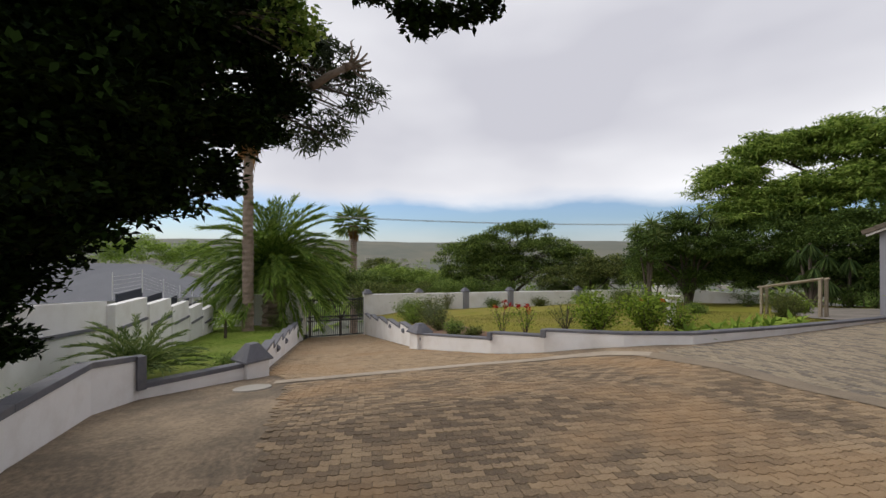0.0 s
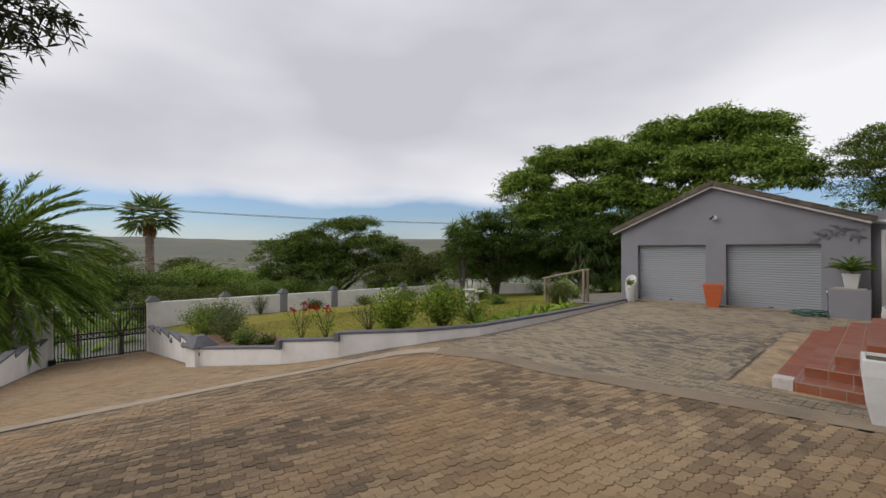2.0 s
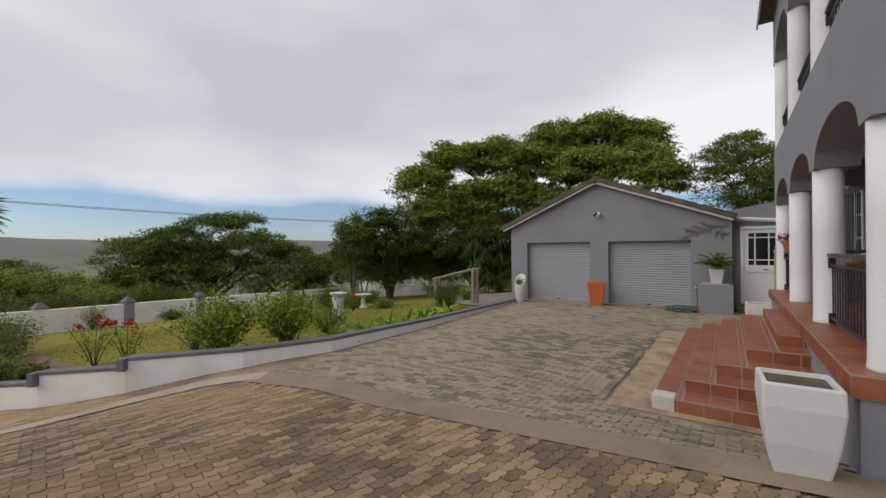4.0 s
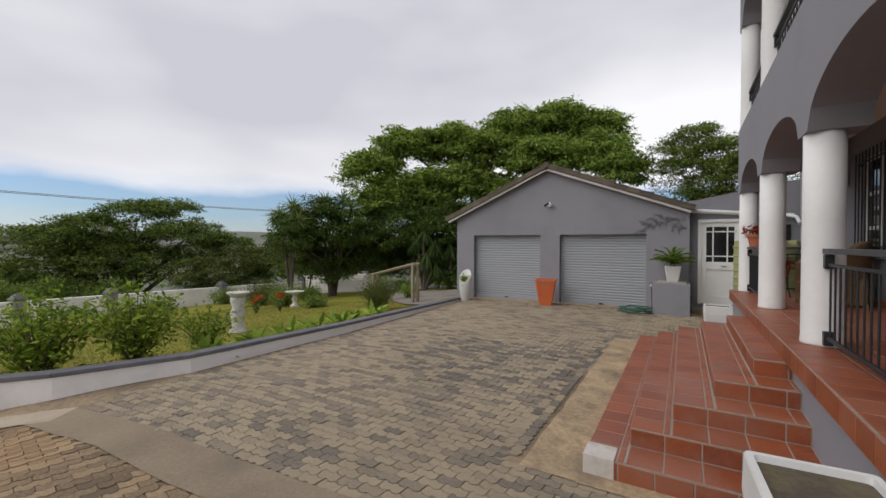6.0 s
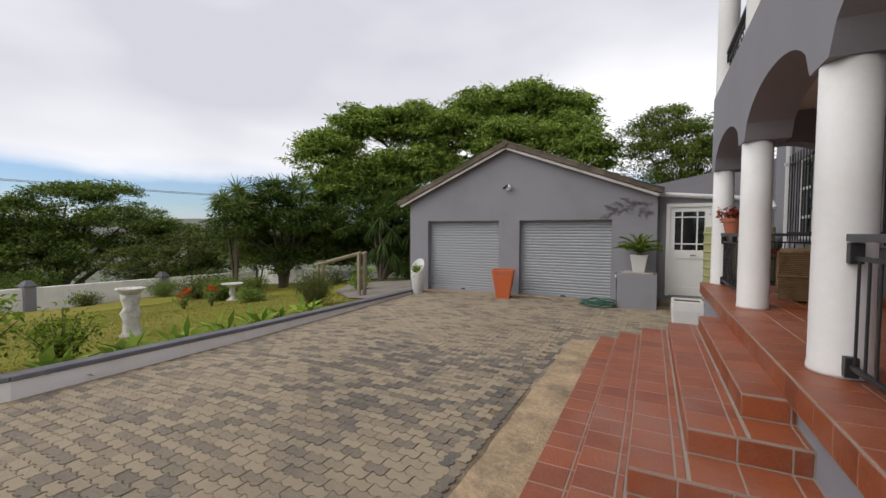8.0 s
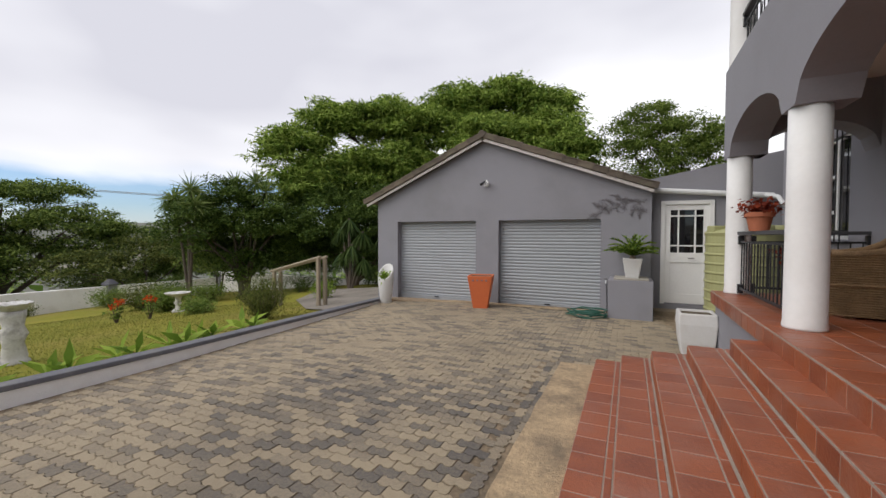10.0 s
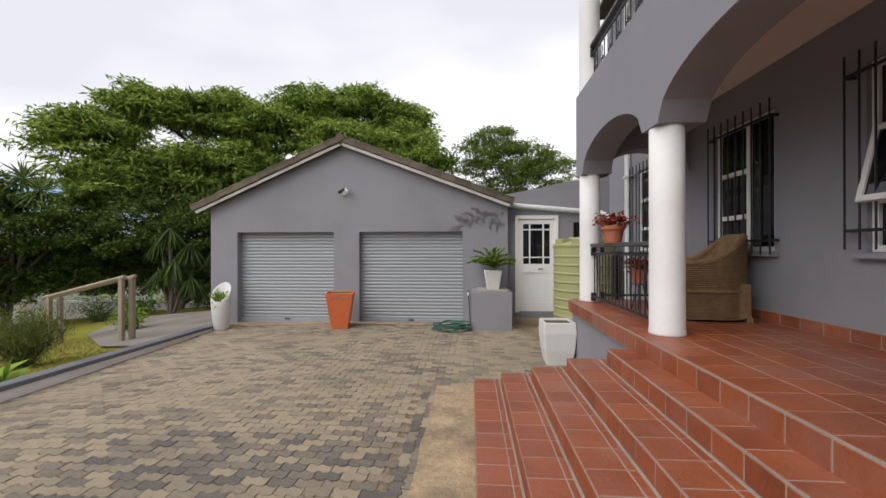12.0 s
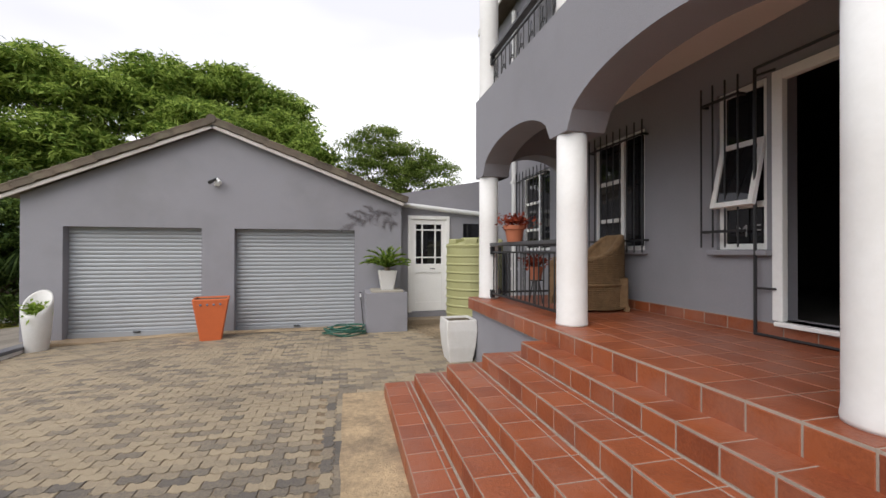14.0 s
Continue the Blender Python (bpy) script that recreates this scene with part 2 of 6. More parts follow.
def paved_z(x, y):
    """Height of the paving: a nearly level court that falls away down the drive."""
    s = smooth01((3.2 - y) / 3.5)
    low = -0.155 * max(0, -x - 1.0)
    high = max(-0.05 * max(0, -x - 0.9), -0.1)
    return low * s + high * (1 - s) + 0.06 * max(0, x) * smooth01((3.2 - y) / 1.6)


def lawn_z(x, y):
    n = noise.noise(Vector((x * 0.35, y * 0.35, 3))) * 0.06
    return -0.02 - 0.1 * max(0, -x - 3.0) + n - 0.03 * smooth01((y - 4) / 6) - 0.22 * smooth01((2.2 - y) / 3) * smooth01((-x - 4) / 3)


def left_lawn_z(x, y):
    return -0.22 - 0.11 * max(0, -x - 3.0) + noise.noise(Vector((x * 0.4, y * 0.4, 9))) * 0.05


# ---- ground: one sheet to the horizon ----
def terrain_z(x, y):
    d = math.hypot(x, y)
    if d < 60:
        return -0.75 + 0.17 * min(0, max(x, -60)) - 0.02 * abs(min(0, x + 22))
    a = math.atan2(y, -x)
    t = smooth01((d - 60) / 200)
    base = -0.75 + 0.17 * min(0, max(x, -60)) - 0.02 * abs(min(0, max(x, -60) + 22))
    valley = base * (1 - t) - 34 * t
    rise = smooth01((d - 500) / 900)
    ridge = 36 + 10 * noise.noise(Vector((math.cos(a) * 3, math.sin(a) * 3, 1))) + 3 * noise.noise(Vector((math.cos(a) * 14, math.sin(a) * 14, 4)))
    ridge += 9 * smooth01((0.5 - abs(a + 0.1)) / 0.7)
    return valley * (1 - rise) + ridge * rise


radii = [0, 2, 5, 9, 14, 20, 27, 35, 45, 60, 80, 110, 150, 200, 260, 350, 470, 620, 800, 950, 1100, 1250, 1400, 1700, 2200, 3000, 4200]
SEG = 144
tv, tf = [(0, 0, terrain_z(0, 0))], []
for r in radii[1:]:
    for k in range(SEG):
        a = 2 * math.pi * k / SEG
        x, y = r * math.cos(a), r * math.sin(a)
        tv.append((x, y, terrain_z(x, y)))
for k in range(SEG):
    tf.append((0, 1 + k, 1 + (k + 1) % SEG))
for i in range(len(radii) - 2):
    for k in range(SEG):
        a, b = 1 + i * SEG + k, 1 + i * SEG + (k + 1) % SEG
        tf.append((a, a + SEG, b + SEG, b))
ground = part_mesh("ground", mesh_from("ground", tv, tf), M["valley"], smooth=True)
structure(ground, "green and brown valley ground, greyed for haze, rising to far low hills", "ground")


def ruled(name, left, right, zf, steps, mat, sub=6, drop=0.0):
    """A sheet between two lines with the same number of corners."""
    def fine(line):
        out = []
        for a, b in zip(line, line[1:]):
            for i in range(sub):
                t = i / sub
                out.append((a[0] + (b[0] - a[0]) * t, a[1] + (b[1] - a[1]) * t))
        return out + [line[-1]]
    L, R = fine(left), fine(right)
    verts, faces = [], []
    for p, q in zip(L, R):
        for j in range(steps + 1):
            t = j / steps
            x, y = p[0] + (q[0] - p[0]) * t, p[1] + (q[1] - p[1]) * t
            verts.append((x, y, zf(x, y) - drop))
    for i in range(len(L) - 1):
        for j in range(steps):
            a = i * (steps + 1) + j
            faces.append((a, a + 1, a + steps + 2, a + steps + 1))
    return part_mesh(name, mesh_from(name, verts, faces), mat, smooth=True)


KERB = [(-3.0, 11.7), (-2.70, 6.0), (-2.74, 3.0), (-3.45, 1.75), (-4.75, 0.5), (-6.0, -0.3), (-9.0, -1.35), (-21.8, -1.05)]
WALL_FAR = [(-4.0, 17.2), (-10.0, 17.6), (-17.0, 18.2), (-18.8, 18.4), (-19.7, 13.35), (-20.6, 8.4), (-21.1, 5.45), (-22.2, -1.0)]
LEFT = [(0.6, -7.6), (-1.2, -7.7), (-3.4, -7.95), (-4.45, -7.65), (-6.0, -5.9), (-21.8, -4.65)]

paving_base = ruled("paving_base", KERB, [(4.6, 12.6), (4.6, 6.0), (4.6, 2.5), (4.6, -3.0), (4.6, -11.0), (-2.5, -9.2), (-6.4, -7.2), (-22.2, -4.4)],
                    paved_z, 40, M["drive_concrete"], 8, 0.009)
structure(paving_base, "sandy weathered concrete bed under the paving", "paving")
lawn = ruled("lawn", [(x - 0.06, y) for x, y in KERB], WALL_FAR, lawn_z, 30, M["lawn"], 8)
structure(lawn, "dry green and yellow mown garden lawn", "lawn")
left_lawn = ruled("side_lawn", [(0.6, -7.75), (-1.2, -7.8), (-3.4, -8.05), (-4.5, -7.75), (-6.05, -6.0), (-21.8, -4.8)],
                  [(0.6, -16), (-4, -16.0), (-8, -15), (-12, -13.5), (-16.0, -11.5), (-22.0, -9.5)], left_lawn_z, 16, M["green_lawn"], 6)
structure(left_lawn, "green side lawn behind a low white wall", "lawn")


# ---- low walls ----
def low_wall(name, pts, thick, label, cap_h=0.07, over=0.02, inward=1):
    """pts: (x, y, base z, top z) along the wall's visible foot; the wall has a coping of its own."""
    wall = thing(name, label, "wall", kind="structure")
    for (x0, y0, b0, t0), (x1, y1, b1, t1) in zip(pts, pts[1:]):
        d = Vector((x1 - x0, y1 - y0, 0))
        if d.length < 0.05:
            continue
        nrm = Vector((-d.y, d.x, 0)).normalized() * inward
        for nm, mat, za, zb, o in (("wall_body", M["white_plaster"], (b0 - 0.35, b1 - 0.35), (t0 - cap_h, t1 - cap_h), 0.0),
                                   ("coping", M["coping_grey"], (t0 - cap_h, t1 - cap_h), (t0, t1), over)):
            bm = bmesh.new()
            q = []
            for (x, y), z0, z1 in (((x0, y0), za[0], zb[0]), ((x1, y1), za[1], zb[1])):
                for off, z in ((-o, z0), (thick + o, z0), (thick + o, z1), (-o, z1)):
                    q.append(bm.verts.new((x + nrm.x * off, y + nrm.y * off, z)))
            for f in ((0, 1, 2, 3), (7, 6, 5, 4), (0, 4, 5, 1), (1, 5, 6, 2), (2, 6, 7, 3), (3, 7, 4, 0)):
                bm.faces.new([q[i] for i in f])
            bmesh.ops.recalc_face_normals(bm, faces=bm.faces)
            if o:
                bmesh.ops.bevel(bm, geom=list(bm.edges), offset=0.012, segments=2, affect="EDGES", profile=0.5)
            part(nm, bm, mat, wall)
    return wall


def cap_pillar(x, y, z0, z1, w, cap_w, cap_h, body_mat, label, rz=0.0, lip=0.05):
    p = thing("pillar", label, "pillar", pose(x, y, 0, 0, 0, rz), kind="structure")
    bm = bmesh.new()
    box(bm, -w / 2, -w / 2, z0, w / 2, w / 2, z1, 0.01)
    part("shaft", bm, body_mat, p)
    bm = bmesh.new()
    box(bm, -cap_w / 2, -cap_w / 2, z1, cap_w / 2, cap_w / 2, z1 + lip, 0.008)
    frustum(bm, cap_w * 0.96, cap_w * 0.96, z1 + lip - 0.004, cap_w * 0.32, cap_w * 0.32, z1 + cap_h)
    part("cap", bm, M["coping_grey"], p, "dark grey pyramid cap")
    return p


kz = lambda x, y: paved_z(x, y)
low_wall("kerb_wall_court", [(-3.0, 11.7, -0.12, 0.0), (-2.86, 9.0, -0.1, 0.05), (-2.70, 6.0, -0.1, 0.11), (-2.74, 3.0, -0.12, 0.16), (-3.45, 1.75, -0.3, 0.12), (-4.72, 0.5, -0.56, 0.05)], 0.16,
         "low white garden kerb wall with grey coping", 0.06, inward=-1)
wall_k = low_wall("kerb_wall_step", [(-4.72, 0.5, -0.56, -0.09), (-6.0, -0.3, -0.8, -0.2)], 0.16, "low white stepped garden wall with grey coping", 0.06, inward=-1)
wall_l = low_wall("kerb_wall_lower", [(-6.0, -0.3, -0.8, -0.36), (-8.95, -1.4, -1.3, -0.72)], 0.16, "low white stepped garden wall with grey coping", 0.06, inward=-1)
cap_pillar(-9.2, -1.32, -1.9, -0.74, 0.5, 0.66, 0.3, M["white_plaster"], "short white pillar with dark grey pyramid cap", 15)
# the grey coping turns down at every step of the wall
for par, x, y, z0, z1, rz in ((wall_k, -4.72, 0.5, -0.15, 0.045, 38), (wall_l, -6.0, -0.3, -0.42, -0.205, 28)):
    bm = bmesh.new()
    box(bm, -0.07, -0.098, z0, 0.045, 0.098, z1, 0.006)
    part("coping_step", bm, M["coping_grey"], par, m=pose(x, y, 0, 0, 0, rz))
# retaining walls that step down either side of the drive
def stepped_wall(x0, y0, x1, y1, n, z0, drop, inward, zy):
    """Level lengths of wall that drop one after another, the coping turned down at every drop."""
    for i in range(n):
        xa, ya = x0 + (x1 - x0) * i / n, y0 + (y1 - y0) * i / n
        xb, yb = x0 + (x1 - x0) * (i + 1) / n, y0 + (y1 - y0) * (i + 1) / n
        za = z0 - drop * i
        w = low_wall("drive_wall", [(xa, ya, paved_z(xa, zy), za), (xb, yb, paved_z(xb, zy), za - 0.06)], 0.2, "white stepped retaining wall beside the drive", 0.07, inward=inward)
        bm = bmesh.new()
        box(bm, -0.03, -0.125, za - drop - 0.03, 0.045, 0.125, za - 0.065, 0.006)
        part("coping_step", bm, M["coping_grey"], w, m=pose(xb, yb - inward * 0.1, 0))


stepped_wall(-9.3, -1.4, -21.7, -1.12, 5, -0.74, 0.27, -1, -2)
low_wall("planter_wall", [(0.6, -7.6, 0.0, 0.58), (-1.2, -7.7, -0.03, 0.53), (-3.4, -7.95, -0.37, 0.37), (-4.42, -7.7, -0.53, 0.2)], 0.18,
         "curved white planter wall with dark grey coping", 0.09, inward=1)
wall_p = low_wall("planter_wall_low", [(-4.42, -7.7, -0.53, -0.28), (-5.95, -5.95, -0.77, -0.42)], 0.18, "low white planter wall with dark grey coping", 0.09, inward=1)
bm = bmesh.new()
box(bm, -0.08, -0.108, -0.37, 0.05, 0.108, 0.195, 0.006)
part("coping_step", bm, M["coping_grey"], wall_p, m=pose(-4.42, -7.7, 0, 0, 0, -50))
cap_pillar(-5.95, -6.1, -1.2, -0.4, 0.5, 0.62, 0.36, M["white_plaster"], "low white pillar with large dark pyramid cap", 35)
stepped_wall(-6.2, -5.95, -21.7, -4.75, 7, -0.42, 0.25, 1, -5)

# boundary wall with capped pillars
far_wall = thing("boundary_wall", "white plastered boundary wall round the garden", "wall", kind="structure")
FAR = [(-22.2, -0.9), (-21.65, 2.4), (-21.1, 5.45), (-20.55, 8.5), (-19.65, 13.4), (-18.8, 18.5)]
for (x0, y0), (x1, y1) in zip(FAR, FAR[1:]):
    bm = bmesh.new()
    L = math.hypot(x1 - x0, y1 - y0)
    box(bm, 0, -0.11, -4.2, L, 0.11, -0.78, 0.015)
    part("wall_panel", bm, M["white_plaster"], far_wall, m=pose(x0, y0, 0, 0, 0, math.degrees(math.atan2(y1 - y0, x1 - x0))))
for (x, y) in FAR:
    cap_pillar(x, y, -4.2, -0.72, 0.4, 0.5, 0.26, M["grey_plaster"] if y > 4 else M["white_plaster"], "boundary pillar with grey pyramid cap", 10)
bm = bmesh.new()
box(bm, 0, -0.1, -3, 16, 0.1, 0.35, 0.015)
back_wall = part("back_wall", bm, M["white_plaster"], m=pose(-18.8, 18.5, -0.75, 0, 0, -4))
structure(back_wall, "white plastered wall behind the garden trees", "wall")


# ---- garage ----
def gable(bm, x0, x1, xa, z0, ze, za, y0, y1, openings):
    """Gable wall with rectangular openings (x0, x1, top) that reach the ground, as columns of prisms."""
    xs = sorted({x0, x1, xa, *[v for o in openings for v in o[:2]]})
    top = lambda x: ze + (za - ze) * (1 - abs(x - xa) / ((xa - x0) if x < xa else (x1 - xa)))
    for a, b in zip(xs, xs[1:]):
        zb = z0
        for o in openings:
            if o[0] <= a and b <= o[1]:
                zb = o[2]
        vs = [bm.verts.new(p) for p in ((a, y0, zb), (b, y0, zb), (b, y0, top(b)), (a, y0, top(a)), (a, y1, zb), (b, y1, zb), (b, y1, top(b)), (a, y1, top(a)))]
        for f in ((0, 1, 2, 3), (7, 6, 5, 4), (0, 4, 5, 1), (3, 2, 6, 7), (0, 3, 7, 4), (1, 5, 6, 2)):
            bm.faces.new([vs[i] for i in f])
    bmesh.ops.remove_doubles(bm, verts=bm.verts, dist=0.0005)
    dup = {}
    for f in list(bm.faces):
        key = tuple(sorted((round(v.co.x, 3), round(v.co.y, 3), round(v.co.z, 3)) for v in f.verts))
        dup.setdefault(key, []).append(f)
    for fs in dup.values():
        if len(fs) > 1:
            bmesh.ops.delete(bm, geom=fs, context="FACES_ONLY")


GX0, GX1, GXA = -3.45, 3.28, -0.36
bm = bmesh.new()
gable(bm, GX0, GX1, GXA, -0.3, 2.55, 3.93, 12.0, 12.24, [(-2.82, -0.58, 2.0), (0.0, 2.3, 2.0)])
garage_front = part("wall_garage_front", bm, M["grey_plaster"])
structure(garage_front, "grey plastered garage gable wall with two door openings", "wall")
bm = bmesh.new()
box(bm, GX0, 12.24, -0.3, GX0 + 0.22, 18.0, 2.55)
structure(part("wall_garage_side", bm, M["grey_plaster"]), "grey plastered garage side wall", "wall")
bm = bmesh.new()
box(bm, GX1 - 0.22, 12.55, -0.3, GX1, 18.0, 2.55)
structure(part("wall_garage_inner", bm, M["grey_plaster"]), "grey plastered garage side wall", "wall")
bm = bmesh.new()
gable(bm, GX0, GX1, GXA, -0.3, 2.55, 3.93, 18.0, 18.2, [])
structure(part("wall_garage_back", bm, M["grey_plaster"]), "grey plastered garage rear wall", "wall")
bm = bmesh.new()
box(bm, GX0 + 0.22, 12.24, -0.2, GX1 - 0.22, 18.0, -0.06)
structure(part("floor_garage", bm, M["drive_concrete"]), "bare concrete garage floor", "floor")
bm = bmesh.new()
box(bm, -3.2, 11.72, -0.3, 2.4, 12.2, -0.045, 0.01)
structure(part("garage_threshold", bm, M["sand_concrete"]), "sandy concrete strip in front of the garage", "pavement")


def roller_door(x0, x1, label):
    d = thing("garage_door", label, "garage door", group="garage roller doors")
    w = x1 - x0
    n = 27
    h = 2.06 / n
    bm = bmesh.new()
    # curved slats, each a shallow bow with a groove below
    prof = []
    for i in range(n):
        z = -0.04 + i * h
        for k, (dz, dy) in enumerate(((0.0, 0.01), (0.10, 0.003), (0.3, -0.003), (0.55, -0.006), (0.8, -0.003), (0.95, 0.003))):
            prof.append((12.17 + dy, z + dz * h))
    va = [bm.verts.new((x0 - 0.02, y, z)) for y, z in prof]
    vb = [bm.verts.new((x1 + 0.02, y, z)) for y, z in prof]
    for i in range(len(prof) - 1):
        bm.faces.new((va[i], vb[i], vb[i + 1], va[i + 1]))
    part("curtain", bm, M["shutter"], d, "ribbed pale grey steel curtain")
    bm = bmesh.new()
    box(bm, x0 + 0.01, 12.12, -0.05, x1 - 0.01, 12.17, 0.05, 0.006)
    part("bottom_rail", bm, M["shutter"], d)
    bm = bmesh.new()
    c = (x0 + x1) / 2
    box(bm, c - 0.06, 12.09, 0.02, c + 0.06, 12.12, 0.05, 0.008)
    part("handle", bm, M["black_metal"], d, "small dark door handle")
    return d


roller_door(-2.82, -0.58, "pale grey ribbed steel garage roller door, closed")
roller_door(0.0, 2.3, "pale grey ribbed steel garage roller door, closed")


def roof_slope(parent, xa, za, xe, ze, y0, y1):
    """One slope of interlocking concrete tiles with a white barge board in front."""
    d = Vector((xe - xa, 0, ze - za))
    L = d.length
    s = 1 if xe > xa else -1
    m = Matrix.Translation((xa, 0, za)) @ Matrix.Rotation(-math.atan2(d.z, d.x), 4, "Y")

    def slab(bm, x0, ya, z0, x1, yb, z1, bevel=0.0):
        box(bm, x0, ya, min(s * z0, s * z1), x1, yb, max(s * z0, s * z1), bevel)

    bm = bmesh.new()
    slab(bm, 0, y0 + 0.1, -0.02, L, y1, 0.03)
    part("roof_deck", bm, M["roof_tile"], parent, m=m)
    bm = bmesh.new()
    slab(bm, 0, y0 + 0.04, -0.115, L, y0 + 0.08, -0.05, 0.004)
    part("barge_board", bm, M["barge"], parent, "white painted barge board", m=m)
    n = int(L / 0.31)
    bm = bmesh.new()
    slab(bm, 0, 0, -0.085, L / n + 0.045, 0.03, 0.05, 0.01)
    slab(bm, 0, 0, 0.0, L / n + 0.045, 0.36, 0.055, 0.012)
    me = bpy.data.meshes.new("verge_tile")
    bm.to_mesh(me)
    bm.free()
    me.materials.append(M["roof_tile"])
    for i in range(n):
        part_mesh("verge_tile", me, None, parent).matrix_basis = m @ pose(i * L / n, y0, s * (0.03 + 0.004 * (i % 3)), 0, -s * 3.0, 0)
    bm = bmesh.new()
    rows = int((y1 - y0 - 0.36) / 0.33)
    for i in range(n):
        for j in range(rows):
            t = i * L / n
            slab(bm, t, y0 + 0.36 + j * 0.33, 0.02, t + L / n + 0.04, y0 + 0.36 + j * 0.33 + 0.318, 0.055 + 0.01 * ((i + j) % 2))
    tagged(part("roof_tiles", bm, M["roof_tile"], parent, m=m), kind="stuff")


garage_roof = thing("garage_roof", "weathered brown concrete tile gable roof", "roof", kind="structure")
roof_slope(garage_roof, GXA, 4.02, GX0 - 0.28, 2.53, 11.78, 18.3)
roof_slope(garage_roof, GXA, 4.02, GX1 + 0.06, 2.62, 11.78, 18.3)
bm = bmesh.new()
tube(bm, [(GXA, 11.76, 4.06), (GXA, 18.3, 4.06)], 0.085, 10)
part("ridge", bm, M["roof_tile"], garage_roof)

# link wall with the side door
bm = bmesh.new()


def prism(bm, outline, y0, y1):
    a = [bm.verts.new((x, y0, z)) for x, z in outline]
    b = [bm.verts.new((x, y1, z)) for x, z in outline]
    bm.faces.new(a)
    bm.faces.new(b[::-1])
    n = len(outline)
    for i in range(n):
        bm.faces.new((a[(i + 1) % n], a[i], b[i], b[(i + 1) % n]))


prism(bm, [(GX1 - 0.1, -0.3), (3.47, -0.3), (3.47, 2.36), (GX1 - 0.1, 2.36)], 12.3, 12.52)
prism(bm, [(4.42, -0.3), (7.6, -0.3), (7.6, 2.36), (4.42, 2.36)], 12.3, 12.52)
prism(bm, [(3.47, -0.3), (4.42, -0.3), (4.42, 0.2), (3.47, 0.2)], 12.3, 12.52)
prism(bm, [(GX1 - 0.1, 2.36), (7.6, 2.36), (7.6, 3.66), (GX1 - 0.1, 2.82)], 12.3, 12.52)
link = part("wall_link", bm, M["grey_plaster"])
structure(link, "grey plastered link wall with sloping parapet", "wall")
bm = bmesh.new()
box(bm, 3.35, 11.95, -0.2, 4.6, 12.3, 0.09, 0.015)
structure(part("door_step", bm, M["concrete"]), "worn concrete step below the side door", "step")


# ---- house ----
HM = pose(3.88, 0, 0)
COLS = [2.2, 4.455, 6.696, 8.92]
SPRING, PARAPET, CEIL = 2.63, 3.78, 3.4
PORCH = 0.888
RISE = 0.148


def arch_wall(bm, us, spring, rise, top, v0, v1, leg=0.15, n=22, u_start=None, u_end=None):
    """A wall that stands on columns at us, with an arch over each bay between them."""
    u_start = us[0] - leg - 0.02 if u_start is None else u_start
    u_end = us[-1] + leg + 0.02 if u_end is None else u_end
    line = [(u_start, spring)]
    for a, b in zip(us, us[1:]):
        c, h = (a + b) / 2, (b - a) / 2 - leg
        for i in range(n + 1):
            w = -1 + 2 * i / n
            line.append((c + w * h, spring + rise * math.sqrt(max(0, 1 - abs(w) ** 2.0))))
    line.append((u_end, spring))
    F = [[bm.verts.new((v, u, z)) for u, z in line] for v in (v0, v1)]
    T = [[bm.verts.new((v, u, top)) for u, z in line] for v in (v0, v1)]
    for i in range(len(line) - 1):
        bm.faces.new((F[0][i], T[0][i], T[0][i + 1], F[0][i + 1]))
        bm.faces.new((F[1][i + 1], T[1][i + 1], T[1][i], F[1][i]))
        bm.faces.new((F[0][i + 1], F[1][i + 1], F[1][i], F[0][i]))
        bm.faces.new((T[0][i], T[1][i], T[1][i + 1], T[0][i + 1]))
    bm.faces.new((F[0][0], F[1][0], T[1][0], T[0][0]))
    bm.faces.new((F[0][-1], T[0][-1], T[1][-1], F[1][-1]))
    bmesh.ops.recalc_face_normals(bm, faces=bm.faces)


bm = bmesh.new()
arch_wall(bm, COLS, SPRING, 0.38, PARAPET, 0.12, 0.5)
structure(part("wall_arcade", bm, M["grey_plaster"], m=HM), "grey plastered arcade wall on white columns", "wall")
bm = bmesh.new()
arch_wall(bm, COLS, 5.55, 0.38, 6.62, 0.12, 0.5)
structure(part("wall_arcade_upper", bm, M["grey_plaster"], m=HM), "grey plastered upper arcade wall", "wall")
# end arches from the corner columns to the house
for u, lab in ((COLS[-1], "far"), (COLS[0], "near")):
    bm = bmesh.new()
    arch_wall(bm, [0.3, 1.66], SPRING, 0.34, PARAPET, -0.17, 0.17, leg=0.14, u_start=0.51, u_end=1.52)
    structure(part("wall_arcade_end", bm, M["grey_plaster"], m=HM @ Matrix.Translation((0, u, 0)) @ Matrix(((0, 1, 0, 0), (1, 0, 0, 0), (0, 0, 1, 0), (0, 0, 0, 1)))),
              "grey plastered arch at the end of the porch", "wall")


def column(u, z0, z1, r):
    bm = bmesh.new()
    lathe(bm, [(r * 1.02, z0), (r * 1.04, z0 + 0.02), (r, z0 + 0.06), (r * 0.985, z0 + (z1 - z0) * 0.6), (r * 0.975, z1)], 36)
    me = bpy.data.meshes.new("column")
    bm.to_mesh(me)
    bm.free()
    ob = part_mesh("column", me, M["column_white"], m=HM @ pose(0.262, u, 0), smooth=True)
    return tagged(ob, "smooth white plastered round column", "column", "arcade columns", "structure")


for u in COLS:
    column(u, PORCH, SPRING + 0.002, 0.139)
    column(u, PARAPET, 5.552, 0.139)

